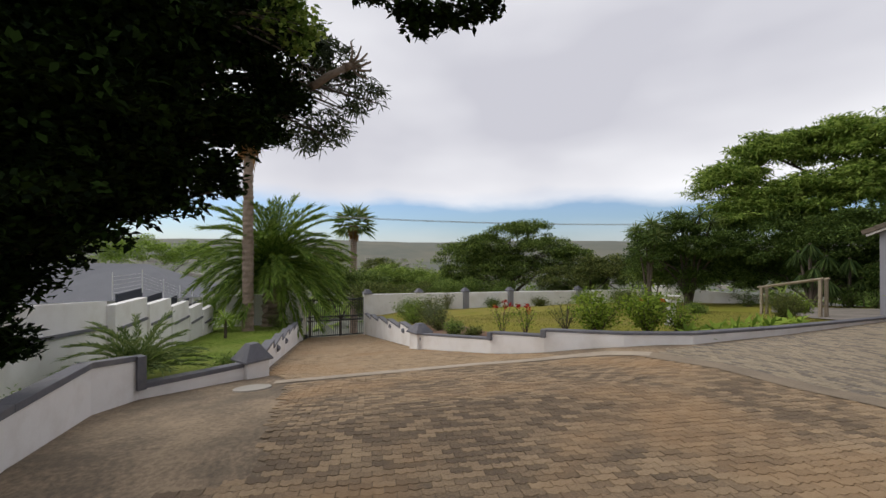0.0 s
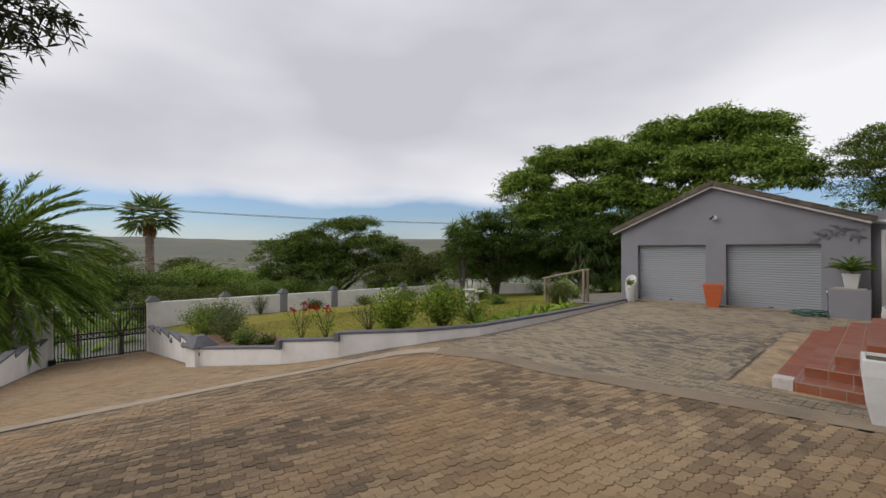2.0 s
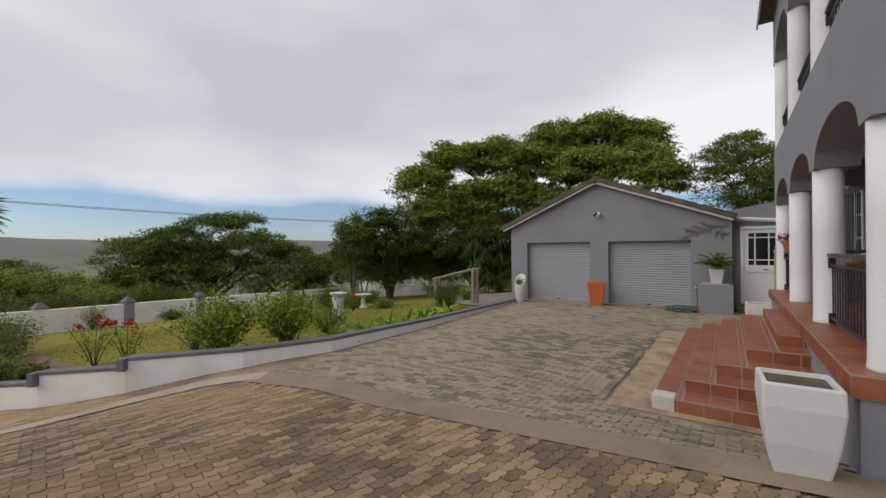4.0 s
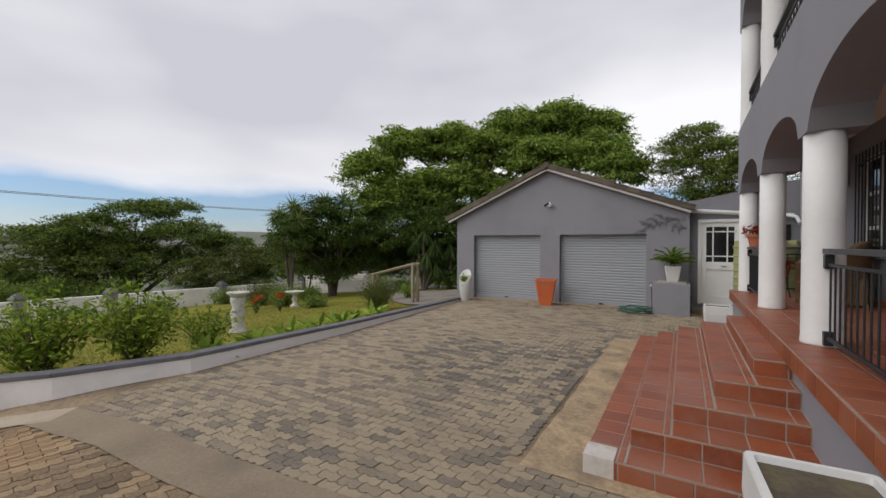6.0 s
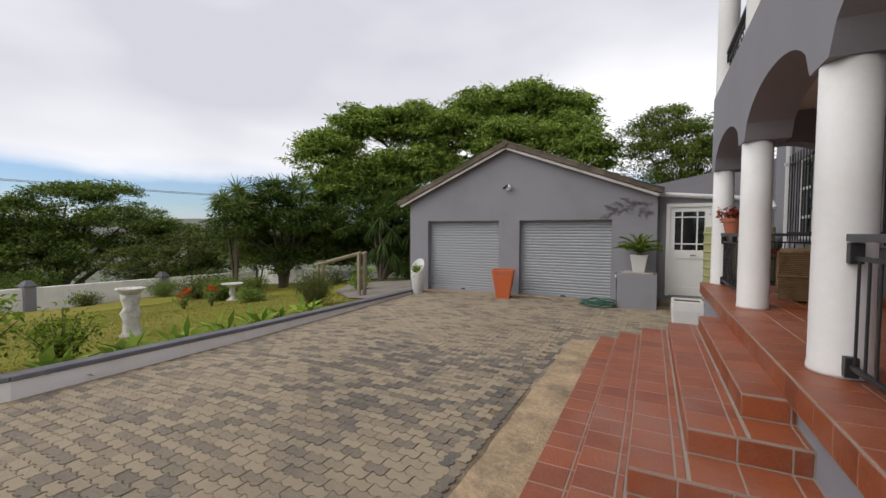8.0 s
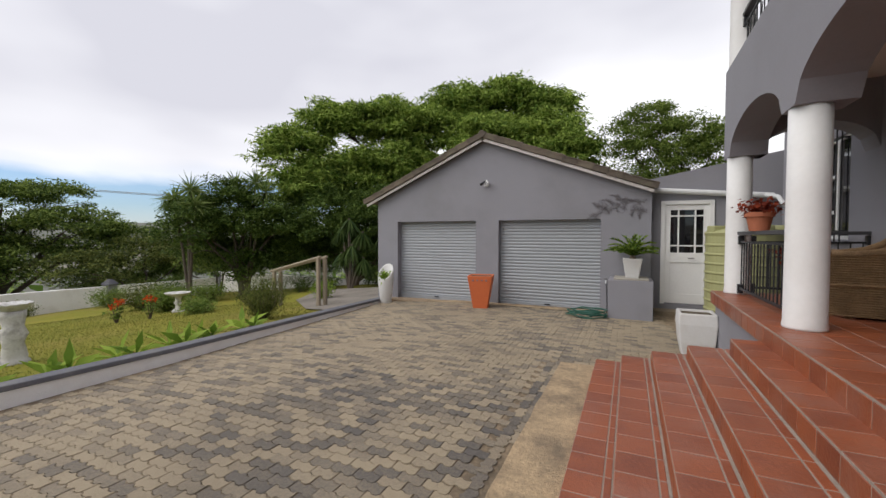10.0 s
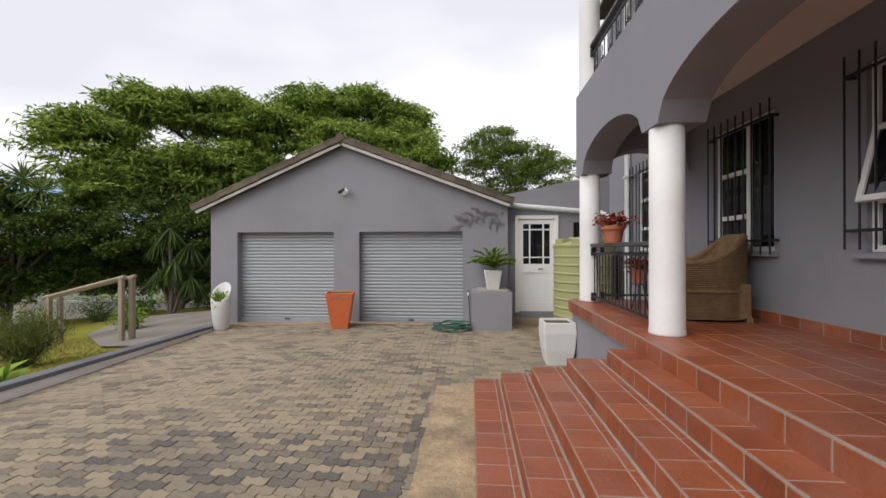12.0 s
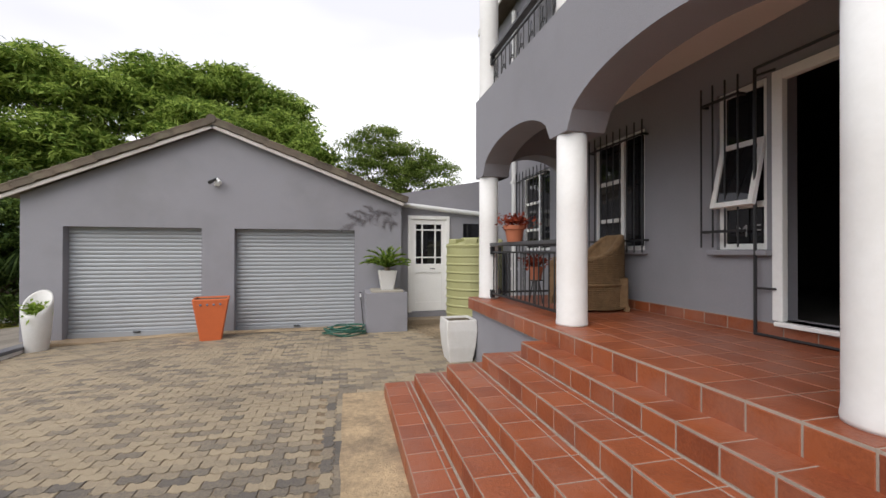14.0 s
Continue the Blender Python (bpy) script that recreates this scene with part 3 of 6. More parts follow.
# porch body, floor slab and walls
bm = bmesh.new()
box(bm, 0.055, 2.03, -0.3, 1.54, 9.05, PORCH - 0.165)
structure(part("porch_plinth", bm, M["grey_plaster"], m=HM), "grey plastered porch plinth", "wall")
bm = bmesh.new()
box(bm, 0.003, 2.003, PORCH - 0.165, 1.54, 9.077, PORCH - 0.003)
structure(part("floor_porch", bm, M["grout"], m=HM), "mortar bed of the porch floor", "floor")


def wall_with_holes(bm, u0, u1, z0, z1, holes, v0, v1):
    us = sorted({u0, u1, *[h[0] for h in holes], *[h[1] for h in holes]})
    zs = sorted({z0, z1, *[h[2] for h in holes], *[h[3] for h in holes]})
    solid = lambda i, j: 0 <= i < len(us) - 1 and 0 <= j < len(zs) - 1 and not any(h[0] <= us[i] and us[i + 1] <= h[1] and h[2] <= zs[j] and zs[j + 1] <= h[3] for h in holes)
    for i in range(len(us) - 1):
        for j in range(len(zs) - 1):
            if not solid(i, j):
                continue
            a, b, c, d = us[i], us[i + 1], zs[j], zs[j + 1]
            bm.faces.new([bm.verts.new(p) for p in ((v0, a, c), (v0, a, d), (v0, b, d), (v0, b, c))])
            bm.faces.new([bm.verts.new(p) for p in ((v1, a, c), (v1, b, c), (v1, b, d), (v1, a, d))])
            for di, dj, q in ((-1, 0, ((v0, a, c), (v1, a, c), (v1, a, d), (v0, a, d))), (1, 0, ((v0, b, c), (v0, b, d), (v1, b, d), (v1, b, c))),
                              (0, -1, ((v0, a, c), (v0, b, c), (v1, b, c), (v1, a, c))), (0, 1, ((v0, a, d), (v1, a, d), (v1, b, d), (v0, b, d)))):
                if not solid(i + di, j + dj):
                    bm.faces.new([bm.verts.new(p) for p in q])
    bmesh.ops.remove_doubles(bm, verts=bm.verts, dist=0.0005)


WV = 1.52
HOLES = [(9.43, 10.45, 1.58, 2.96), (7.25, 8.2, 1.58, 2.97), (5.89, 6.34, 1.58, 2.98), (4.83, 5.82, 1.02, 2.97), (2.55, 3.65, 1.58, 2.96)]
bm = bmesh.new()
wall_with_holes(bm, 2.03, 11.9, -0.3, 6.5, HOLES, WV, WV + 0.22)
structure(part("wall_house", bm, M["grey_plaster"], m=HM), "grey plastered house wall with windows and a door", "wall")
bm = bmesh.new()
box(bm, WV, -0.15 + 2.18, -0.3, 9.0, 2.25, 6.5)
structure(part("wall_house_near", bm, M["grey_plaster"], m=HM @ pose(0, -0.25, 0)), "grey plastered house side wall", "wall")
bm = bmesh.new()
box(bm, WV + 0.22, 11.7, -0.3, 9.0, 11.9, 6.5)
structure(part("wall_house_far", bm, M["grey_plaster"], m=HM), "grey plastered house end wall", "wall")
bm = bmesh.new()
box(bm, 8.8, 2.0, -0.3, 9.0, 11.7, 6.5)
structure(part("wall_house_back", bm, M["grey_plaster"], m=HM), "grey plastered house rear wall", "wall")
# rooms added behind the windows, indoor shade put into their near-black colour
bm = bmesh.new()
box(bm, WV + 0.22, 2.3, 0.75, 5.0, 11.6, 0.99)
structure(part("floor_room", bm, M["room_shade"], m=HM), "indoor floor behind the doorway, coloured near-black for shade", "floor")
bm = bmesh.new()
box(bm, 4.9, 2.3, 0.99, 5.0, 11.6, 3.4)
structure(part("wall_room", bm, M["room_shade"], m=HM), "indoor room wall, coloured near-black for shade", "wall")
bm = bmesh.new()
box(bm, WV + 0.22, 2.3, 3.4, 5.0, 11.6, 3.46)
structure(part("ceiling_room", bm, M["room_shade"], m=HM), "indoor room ceiling, coloured near-black for shade", "ceiling")
bm = bmesh.new()
box(bm, 0.5, 2.03, CEIL, WV, 9.07, 3.68)
structure(part("ceiling_porch", bm, M["ceiling_white"], m=HM), "pale painted porch ceiling", "ceiling")
bm = bmesh.new()
box(bm, 0.5, 2.03, 6.3, WV, 9.07, 6.45)
structure(part("ceiling_balcony", bm, M["ceiling_white"], m=HM), "pale painted balcony ceiling", "ceiling")
roof = thing("house_roof", "brown concrete tile roof with dark eaves", "roof", HM, kind="structure")
for v0, u0, u1 in ((-0.12, 1.75, 9.36), (WV - 0.3, 9.36, 12.2)):
    bm = bmesh.new()
    vs = [bm.verts.new(p) for p in ((v0, u0, 6.62), (9.3, u0, 6.62), (9.3, u1, 6.62), (v0, u1, 6.62), (4.5, u0 + 0.4, 8.9), (4.5, u1 - 0.4, 8.9))]
    for f in ((0, 1, 4), (1, 2, 5, 4), (2, 3, 5), (3, 0, 4, 5), (3, 2, 1, 0)):
        bm.faces.new([vs[i] for i in f])
    part("roof_slopes", bm, M["roof_tile"], roof)
    bm = bmesh.new()
    box(bm, v0 - 0.03, u0, 6.52, v0, u1, 6.66)
    part("fascia", bm, M["white_paint"], roof)

# ---- tiled steps ----
STEPS = [(-1.36, 3.09, 7.72), (-1.075, 3.39, 7.48), (-0.795, 3.7, 7.24), (-0.505, 4.0, 7.0), (-0.213, 4.29, 6.77)]


def tile_mesh(w, d, h):
    bm = bmesh.new()
    box(bm, 0.0037, 0.0037, 0, w - 0.0037, d - 0.0037, h)
    top = [f for f in bm.faces if f.normal.z > 0.9 or all(v.co.z > h - 1e-5 for v in f.verts)]
    bmesh.ops.bevel(bm, geom=[e for f in top for e in f.edges], offset=0.004, segments=1, affect="EDGES", profile=0.5)
    me = bpy.data.meshes.new("tile")
    bm.to_mesh(me)
    bm.free()
    me.materials.append(M["terracotta"])
    return me


TILES = {}


def tile(parent, m, w, d):
    key = (round(w, 3), round(d, 3))
    if key not in TILES:
        TILES[key] = tile_mesh(w, d, 0.012)
    ob = part_mesh("tile", TILES[key], None, parent)
    ob.matrix_basis = m
    return ob


def tile_rect(parent, m, W, D, tw, td):
    """Covers a W x D rectangle of the plane m with tiles of about tw x td."""
    x = 0.0
    while x < W - 0.02:
        w = min(tw, W - x)
        y = 0.0
        while y < D - 0.02:
            d = min(td, D - y)
            tile(parent, m @ Matrix.Translation((x, y, 0)), w, d)
            y += td
        x += tw


steps = thing("porch_steps", "red terracotta tiled porch steps with pale grout", "steps", HM, kind="structure")
bm = bmesh.new()
for k, (v, a, b) in enumerate(STEPS):
    box(bm, v + 0.003, a + 0.003, -0.3 if k == 0 else k * RISE - 0.012, 0.06, b - 0.003, (k + 1) * RISE - 0.003)
part("mortar_core", bm, M["grout"], steps)
FACE_W = Matrix(((0, 0, -1, 0), (1, 0, 0, 0), (0, 1, 0, 0), (0, 0, 0, 1)))   # local x -> u, y -> z, out -> -v
FACE_S = Matrix(((1, 0, 0, 0), (0, 0, -1, 0), (0, 1, 0, 0), (0, 0, 0, 1)))   # local x -> v, y -> z, out -> -u
FACE_N = Matrix(((1, 0, 0, 0), (0, 0, 1, 0), (0, 1, 0, 0), (0, 0, 0, 1)))
TW = 0.235
for k, (v, a, b) in enumerate(STEPS):
    z = (k + 1) * RISE
    zt = z - 0.012
    nv, na, nb = STEPS[k + 1] if k + 1 < len(STEPS) else (0.03, None, None)
    off = (0.0, 0.11, 0.04, 0.17, 0.08)[k]
    # tread in front
    tile_rect(steps, Matrix.Translation((v, a, zt)), nv - v - 0.01, b - a, 0.225, TW)
    if na is not None:
        tile_rect(steps, Matrix.Translation((nv, a, zt)), 0.05 - nv, na - a, TW, na - a)
        tile_rect(steps, Matrix.Translation((nv, nb, zt)), 0.05 - nv, b - nb, TW, b - nb)
    # risers
    tile_rect(steps, Matrix.Translation((v + 0.012, a, z - RISE)) @ FACE_W, b - a, RISE - 0.012, TW, RISE)
    tile_rect(steps, Matrix.Translation((v, a + 0.012, z - RISE)) @ FACE_S, 0.05 - v, RISE - 0.012, TW, RISE)
    tile_rect(steps, Matrix.Translation((v, b - 0.012, z - RISE)) @ FACE_N, 0.05 - v, RISE - 0.012, TW, RISE)
floor_tiles = thing("porch_tiles", "red terracotta porch floor tiles with pale grout", "floor tiles", HM, kind="structure")
tile_rect(floor_tiles, Matrix.Translation((0.0, 2.0, PORCH - 0.012)), 0.3, 7.08, 0.3, TW)
tile_rect(floor_tiles, Matrix.Translation((0.3, 2.0, PORCH - 0.012)), WV - 0.3, 7.08, 0.235, TW)
tile_rect(floor_tiles, Matrix.Translation((0.012, 2.0, PORCH - 0.165)) @ FACE_W, 7.08, 0.153, TW, 0.153)
tile_rect(floor_tiles, Matrix.Translation((0.0, 2.012, PORCH - 0.165)) @ FACE_S, WV, 0.153, TW, 0.153)
tile_rect(floor_tiles, Matrix.Translation((WV, 2.0, PORCH)) @ FACE_W, 7.08, 0.11, TW, 0.11)

bm = bmesh.new()
box(bm, WV - 0.007, 2.03, PORCH - 0.002, WV - 0.0005, 9.07, PORCH + 0.112)
part("skirting_mortar", bm, M["grout"], floor_tiles)


# ---- paving ----
def paver_outline(L=0.192, W=0.096, g=0.003):
    """A zigzag interlocking paver: both long sides follow one wave that repeats twice along it, so that rows interlock."""
    k = 0.009
    wave = ((-0.5, 1), (-0.38, 1), (-0.3, -1), (-0.08, -1), (0.0, 1), (0.12, 1), (0.2, -1), (0.42, -1), (0.5, 1))
    sx = 1 - 2 * g / L
    low = [(x * L * sx, s * k - W / 2 + g) for x, s in wave]
    high = [(x * L * sx, s * k + W / 2 - g) for x, s in wave]
    return low + high[::-1]


OUT = paver_outline()


def paver_geo(x, y, rot, zf, rnd):
    c, s = math.cos(rot), math.sin(rot)
    lift = rnd.uniform(-0.003, 0.004)
    tx, ty = rnd.uniform(-0.012, 0.012), rnd.uniform(-0.012, 0.012)
    top, low = [], []
    for px, py in OUT:
        wx, wy = x + px * c - py * s, y + px * s + py * c
        z = zf(wx, wy) + lift + px * tx + py * ty
        top.append((x + (px * 0.98) * c - (py * 0.97) * s, y + (px * 0.98) * s + (py * 0.97) * c, z))
        low.append((wx, wy, z - 0.007))
    return top, low


def inside(x, y, poly):
    r = False
    for (x0, y0), (x1, y1) in zip(poly, poly[1:] + poly[:1]):
        if (y0 > y) != (y1 > y) and x < (x1 - x0) * (y - y0) / (y1 - y0) + x0:
            r = not r
    return r


def pave(name, poly, rot, mat, label, near, zf, seed):
    """Lays running-bond pavers inside a polygon; those for which near(x, y) holds are pieces of their own."""
    rnd = random.Random(seed)
    par = thing(name, label, "paving", kind="structure")
    xs, ys = [p[0] for p in poly], [p[1] for p in poly]
    cx, cy = (min(xs) + max(xs)) / 2, (min(ys) + max(ys)) / 2
    R = math.hypot(max(xs) - min(xs), max(ys) - min(ys)) / 2
    c, s = math.cos(rot), math.sin(rot)
    V, F = [], []
    count = 0
    nj, ni = int(R / 0.096) + 1, int(R / 0.192) + 1
    for j in range(-nj, nj):
        for i in range(-ni, ni):
            lx, ly = i * 0.192 + (0.096 if j % 2 else 0), j * 0.096
            x, y = cx + lx * c - ly * s, cy + lx * s + ly * c
            if not inside(x, y, poly):
                continue
            top, low = paver_geo(x, y, rot, zf, rnd)
            n = len(top)
            fs = [tuple(range(n))] + [(k + n, (k + 1) % n + n, (k + 1) % n, k) for k in range(n)]
            if count < 300 and near(x, y):
                count += 1
                o = Vector((x, y, zf(x, y)))
                me = mesh_from("paver", [Vector(p) - o for p in top + low], fs)
                me.materials.append(mat)
                ob = part_mesh("paver", me, None, par)
                ob.location = o
                continue
            b = len(V)
            V += top + low
            F += [tuple(b + q for q in f) for f in fs]
    rest = part_mesh("pavers", mesh_from("pavers", V, F), mat, par)
    tagged(rest, kind="stuff")
    return par


BAND2 = lambda x: 1.63 + 0.03 * x
court_poly = [(-2.66, 2.1), (-2.62, 6.0), (-2.9, 11.7), (3.3, 11.7), (3.92, 9.4), (3.92, 7.8), (2.3, 7.8), (1.9, 7.93), (1.86, 2.95), (3.9, 2.9), (3.9, BAND2(3.9) + 0.2), (-2.5, BAND2(-2.5) + 0.2)]
court = pave("court_paving", court_poly, radians(0), M["paver_grey"], "grey and beige interlocking court pavers", lambda x, y: -0.6 < x < 2.1 and 4.4 < y < 8.5, lambda x, y: paved_z(x, y), 5)
low_poly = [(-2.6, BAND2(-2.6) - 0.19), (3.6, BAND2(3.6) - 0.19), (4.4, -2), (4.4, -10.5), (0.2, -9.0), (-0.16, -5.56), (-1.54, -5.5), (-4.3, -5.35), (-4.35, -3.3), (-4.2, -1.5), (-3.5, 0.6)]
lower = pave("forecourt_paving", low_poly, radians(80), M["paver_brown"], "sandy brown interlocking forecourt pavers", lambda x, y: 0.2 < x < 2.4 and -3.2 < y < 1.0, lambda x, y: paved_z(x, y), 6)
drive_poly = [(-4.75, -5.2), (-4.6, -1.7), (-3.9, 0.5), (-4.75, 0.4), (-6.0, -0.4), (-9.0, -1.5), (-21.9, -1.25), (-21.9, -4.5), (-6.1, -5.8)]
drive = pave("drive_paving", drive_poly, radians(60), M["paver_brown"], "sandy brown interlocking driveway pavers", lambda x, y: False, lambda x, y: paved_z(x, y), 7)


def strip(name, pts, w, mat, label):
    V, F = [], []
    fine = []
    for a, b in zip(pts, pts[1:]):
        for i in range(10):
            fine.append((a[0] + (b[0] - a[0]) * i / 10, a[1] + (b[1] - a[1]) * i / 10))
    fine.append(pts[-1])
    for i, p in enumerate(fine):
        q0, q1 = fine[max(0, i - 1)], fine[min(len(fine) - 1, i + 1)]
        d = Vector((q1[0] - q0[0], q1[1] - q0[1])).normalized()
        for sgn in (-1, 1):
            wob = w / 2 + 0.025 * noise.noise(Vector((p[0] * 3, p[1] * 3, sgn)))
            x, y = p[0] - d.y * wob * sgn, p[1] + d.x * wob * sgn
            V.append((x, y, paved_z(x, y) + 0.006))
    for i in range(len(fine) - 1):
        F.append((2 * i, 2 * i + 2, 2 * i + 3, 2 * i + 1))
    return structure(part_mesh(name, mesh_from(name, V, F), mat), label, "paving")


border = pave("court_border", [(1.87, 2.98), (2.06, 2.98), (2.08, 7.93), (1.9, 7.93)], radians(90), M["paver_grey"], "border of pavers laid lengthwise beside the steps", lambda x, y: True, lambda x, y: paved_z(x, y), 8)
strip("concrete_band", [(-2.7, BAND2(-2.7)), (0, BAND2(0)), (4.5, BAND2(4.5))], 0.43, M["concrete"], "concrete strip across the paving")
strip("drive_band", [(-2.6, 1.62), (-3.3, 1.15), (-3.95, 0.2), (-4.35, -1.5), (-4.55, -3.4), (-4.75, -5.6)], 0.37, M["pale_concrete"], "pale concrete strip at the head of the drive")
strip("step_foot", [(2.5, 3.0), (3.1, 3.0), (3.9, 3.0)], 0.2, M["margin"], "sandy concrete skirt at the foot of the steps")
strip("step_margin", [(2.3, 2.92), (2.3, 5.0), (2.31, 7.9)], 0.45, M["margin"], "sandy stained concrete margin beside the steps")
strip("garage_strip", [(-3.1, 11.84), (0, 11.84), (2.45, 11.84)], 0.3, M["margin"], "sandy concrete strip along the garage doors")

M["slab_pale"] = material("slab_pale", (0.62, 0.58, 0.54), (0.5, 0.46, 0.42), 0.6, 8, 50, 0.2, spots=(0.3, 0.26, 0.22), spot_scale=6)
bm = bmesh.new()
box(bm, -1.366, 3.084, 0.0, -1.15, 3.3, RISE + 0.003, 0.004)
part("corner_tile", bm, M["slab_pale"], steps, "cracked white corner tile", m=pose(0, 0, 0))


# ---- plants ----
M["bark"] = material("bark", (0.13, 0.1, 0.075), (0.06, 0.048, 0.038), 0.95, 3, 25, 0.9, 20)
M["palm_bark"] = material("palm_bark", (0.33, 0.25, 0.19), (0.17, 0.125, 0.095), 0.95, 4, 20, 0.9, 14, stretch=(1, 1, 2.5))


def leaf_mat(name, c1, c2, rough=0.6, trans=0.35, spec=0.12):
    return material(name, c1, c2, rough, 0.5, 8, 0, island=0.9, translucent=trans, spec=spec)


M["leaf_bright"] = leaf_mat("leaf_bright", (0.1, 0.17, 0.028), (0.36, 0.46, 0.1), trans=0.42)
M["leaf_mid"] = leaf_mat("leaf_mid", (0.106, 0.174, 0.035), (0.265, 0.345, 0.084))
M["leaf_dark"] = leaf_mat("leaf_dark", (0.042, 0.076, 0.017), (0.135, 0.195, 0.043), trans=0.22)
# grey-green darkened in the base colour for leaves seen against the sky's light
M["leaf_willow"] = leaf_mat("leaf_willow", (0.03, 0.042, 0.02), (0.09, 0.115, 0.055), trans=0.2)
M["cut_bark"] = material("cut_bark", (0.24, 0.18, 0.13), (0.13, 0.095, 0.07), 0.9, 6, 40, 0.6, 30)
# near-black base colour carries the backlit darkness of the overhanging crowns
M["leaf_backlit"] = leaf_mat("leaf_backlit", (0.005, 0.01, 0.003), (0.018, 0.035, 0.006), 0.85, 0.04, 0.05)
M["leaf_deep"] = leaf_mat("leaf_deep", (0.06, 0.1, 0.022), (0.21, 0.275, 0.06), trans=0.3)
M["leaf_sage"] = leaf_mat("leaf_sage", (0.075, 0.12, 0.022), (0.24, 0.31, 0.07))
M["leaf_shrub"] = leaf_mat("leaf_shrub", (0.1, 0.17, 0.016), (0.29, 0.385, 0.05))
M["leaf_olive"] = leaf_mat("leaf_olive", (0.07, 0.095, 0.026), (0.2, 0.225, 0.06))
M["leaf_grey"] = leaf_mat("leaf_grey", (0.098, 0.130, 0.065), (0.208, 0.247, 0.130))
M["leaf_lime"] = leaf_mat("leaf_lime", (0.143, 0.234, 0.033), (0.325, 0.442, 0.072))
M["palm_leaf"] = leaf_mat("palm_leaf", (0.091, 0.150, 0.039), (0.247, 0.305, 0.098))
M["palm_green"] = leaf_mat("palm_green", (0.075, 0.14, 0.02), (0.25, 0.345, 0.06))
M["palm_dark"] = leaf_mat("palm_dark", (0.022, 0.045, 0.01), (0.08, 0.12, 0.03), trans=0.15)
M["red_flower"] = leaf_mat("red_flower", (0.500, 0.020, 0.020), (0.350, 0.010, 0.020))
M["orange_flower"] = leaf_mat("orange_flower", (0.700, 0.120, 0.020), (0.600, 0.060, 0.020))
M["dry_leaf"] = leaf_mat("dry_leaf", (0.250, 0.120, 0.040), (0.350, 0.200, 0.080))


def leaf_mesh(name, points, length, width, rng, up=0.35, droop=0.0, dirs=None, spread=0.25):
    """One folded blade at every point: a crowd of single leaves in one mesh."""
    P = np.asarray(points, float)
    n = len(P)
    D = rng.normal(size=(n, 3)) if dirs is None else np.asarray(dirs, float) + rng.normal(size=(n, 3)) * spread
    if dirs is None:
        D[:, 2] = D[:, 2] * 0.6 + up
    D[:, 2] -= droop
    D /= np.linalg.norm(D, axis=1)[:, None] + 1e-9
    S = np.cross(D, rng.normal(size=(n, 3)) * 0.5 + np.array([0, 0, 1.0]))
    S /= np.linalg.norm(S, axis=1)[:, None] + 1e-9
    U = np.cross(S, D)
    L = (length * rng.uniform(0.6, 1.3, n))[:, None]
    W = (width * rng.uniform(0.7, 1.25, n))[:, None]
    a = P
    b = P + D * L * 0.45 + S * W * 0.5 + U * W * 0.12
    c = P + D * L - np.array([0, 0, 1.0]) * L * 0.12
    d = P + D * L * 0.45 - S * W * 0.5 + U * W * 0.12
    V = np.stack([a, b, c, d], 1).reshape(-1, 3)
    me = bpy.data.meshes.new(name)
    me.vertices.add(4 * n)
    me.vertices.foreach_set("co", V.ravel())
    me.loops.add(4 * n)
    me.loops.foreach_set("vertex_index", np.arange(4 * n))
    me.polygons.add(n)
    me.polygons.foreach_set("loop_start", np.arange(n) * 4)
    me.polygons.foreach_set("loop_total", np.full(n, 4))
    me.update(calc_edges=True)
    return me


def clump_points(lobes, clumps, per, flat, clump_r, rng, shell=0.55, thick=0.5):
    """Clumps spread over the upper shell of each lobe (x, y, z, r), each a flattened puff of leaf points."""
    out = []
    for x, y, z, r in lobes:
        k = max(3, int(clumps * r * r))
        d = rng.normal(size=(k, 3))
        d /= np.linalg.norm(d, axis=1)[:, None]
        d[:, 2] = np.where(d[:, 2] < -0.35, -d[:, 2], d[:, 2])
        c = np.array([x, y, z]) + d * (r * rng.uniform(shell, 1.05, k))[:, None] * np.array([1, 1, flat])
        for q in c:
            cr = clump_r * rng.uniform(0.6, 1.3)
            g = rng.normal(size=(per, 3))
            g *= (rng.random(per) ** 0.4 / (np.linalg.norm(g, axis=1) + 1e-9))[:, None]
            out.append(q + g * np.array([cr, cr, cr * thick]) * 1.7)
    return np.concatenate(out)


def limbs(bm, base, tips, r0, rng, fork=0.45, reach=0.5):
    """A tapered trunk that forks, with a bent limb to every tip."""
    base = Vector(base)
    mean = Vector(np.mean(np.array(tips), axis=0))
    top = base.lerp(mean, fork)
    top.x, top.y = base.x + (mean.x - base.x) * 0.3, base.y + (mean.y - base.y) * 0.3
    tube(bm, [base - Vector((0, 0, 0.3)), base.lerp(top, 0.5) + Vector((rng.uniform(-.1, .1), rng.uniform(-.1, .1), 0)), top], r0, 9, r0 * 0.7)
    for t in tips:
        t = Vector(t)
        pts = [top - Vector((0, 0, 0.2))]
        for i in range(1, 5):
            f = i / 4
            p = top.lerp(t, f)
            p += Vector(rng.normal(size=3)) * 0.07 * (t - top).length * (1 - f * 0.6) * 0.6
            p.z += 0.12 * (t - top).length * math.sin(math.pi * f)
            pts.append(p)
        tube(bm, pts, r0 * 0.45, 7, r0 * 0.08)
        for k in range(3):
            s = pts[2 + k % 2]
            e = t + Vector(rng.normal(size=3)) * min(0.22 * (t - top).length, reach)
            tube(bm, [s, s.lerp(e, 0.5) + Vector((0, 0, 0.1)), e], r0 * 0.16, 5, r0 * 0.03)


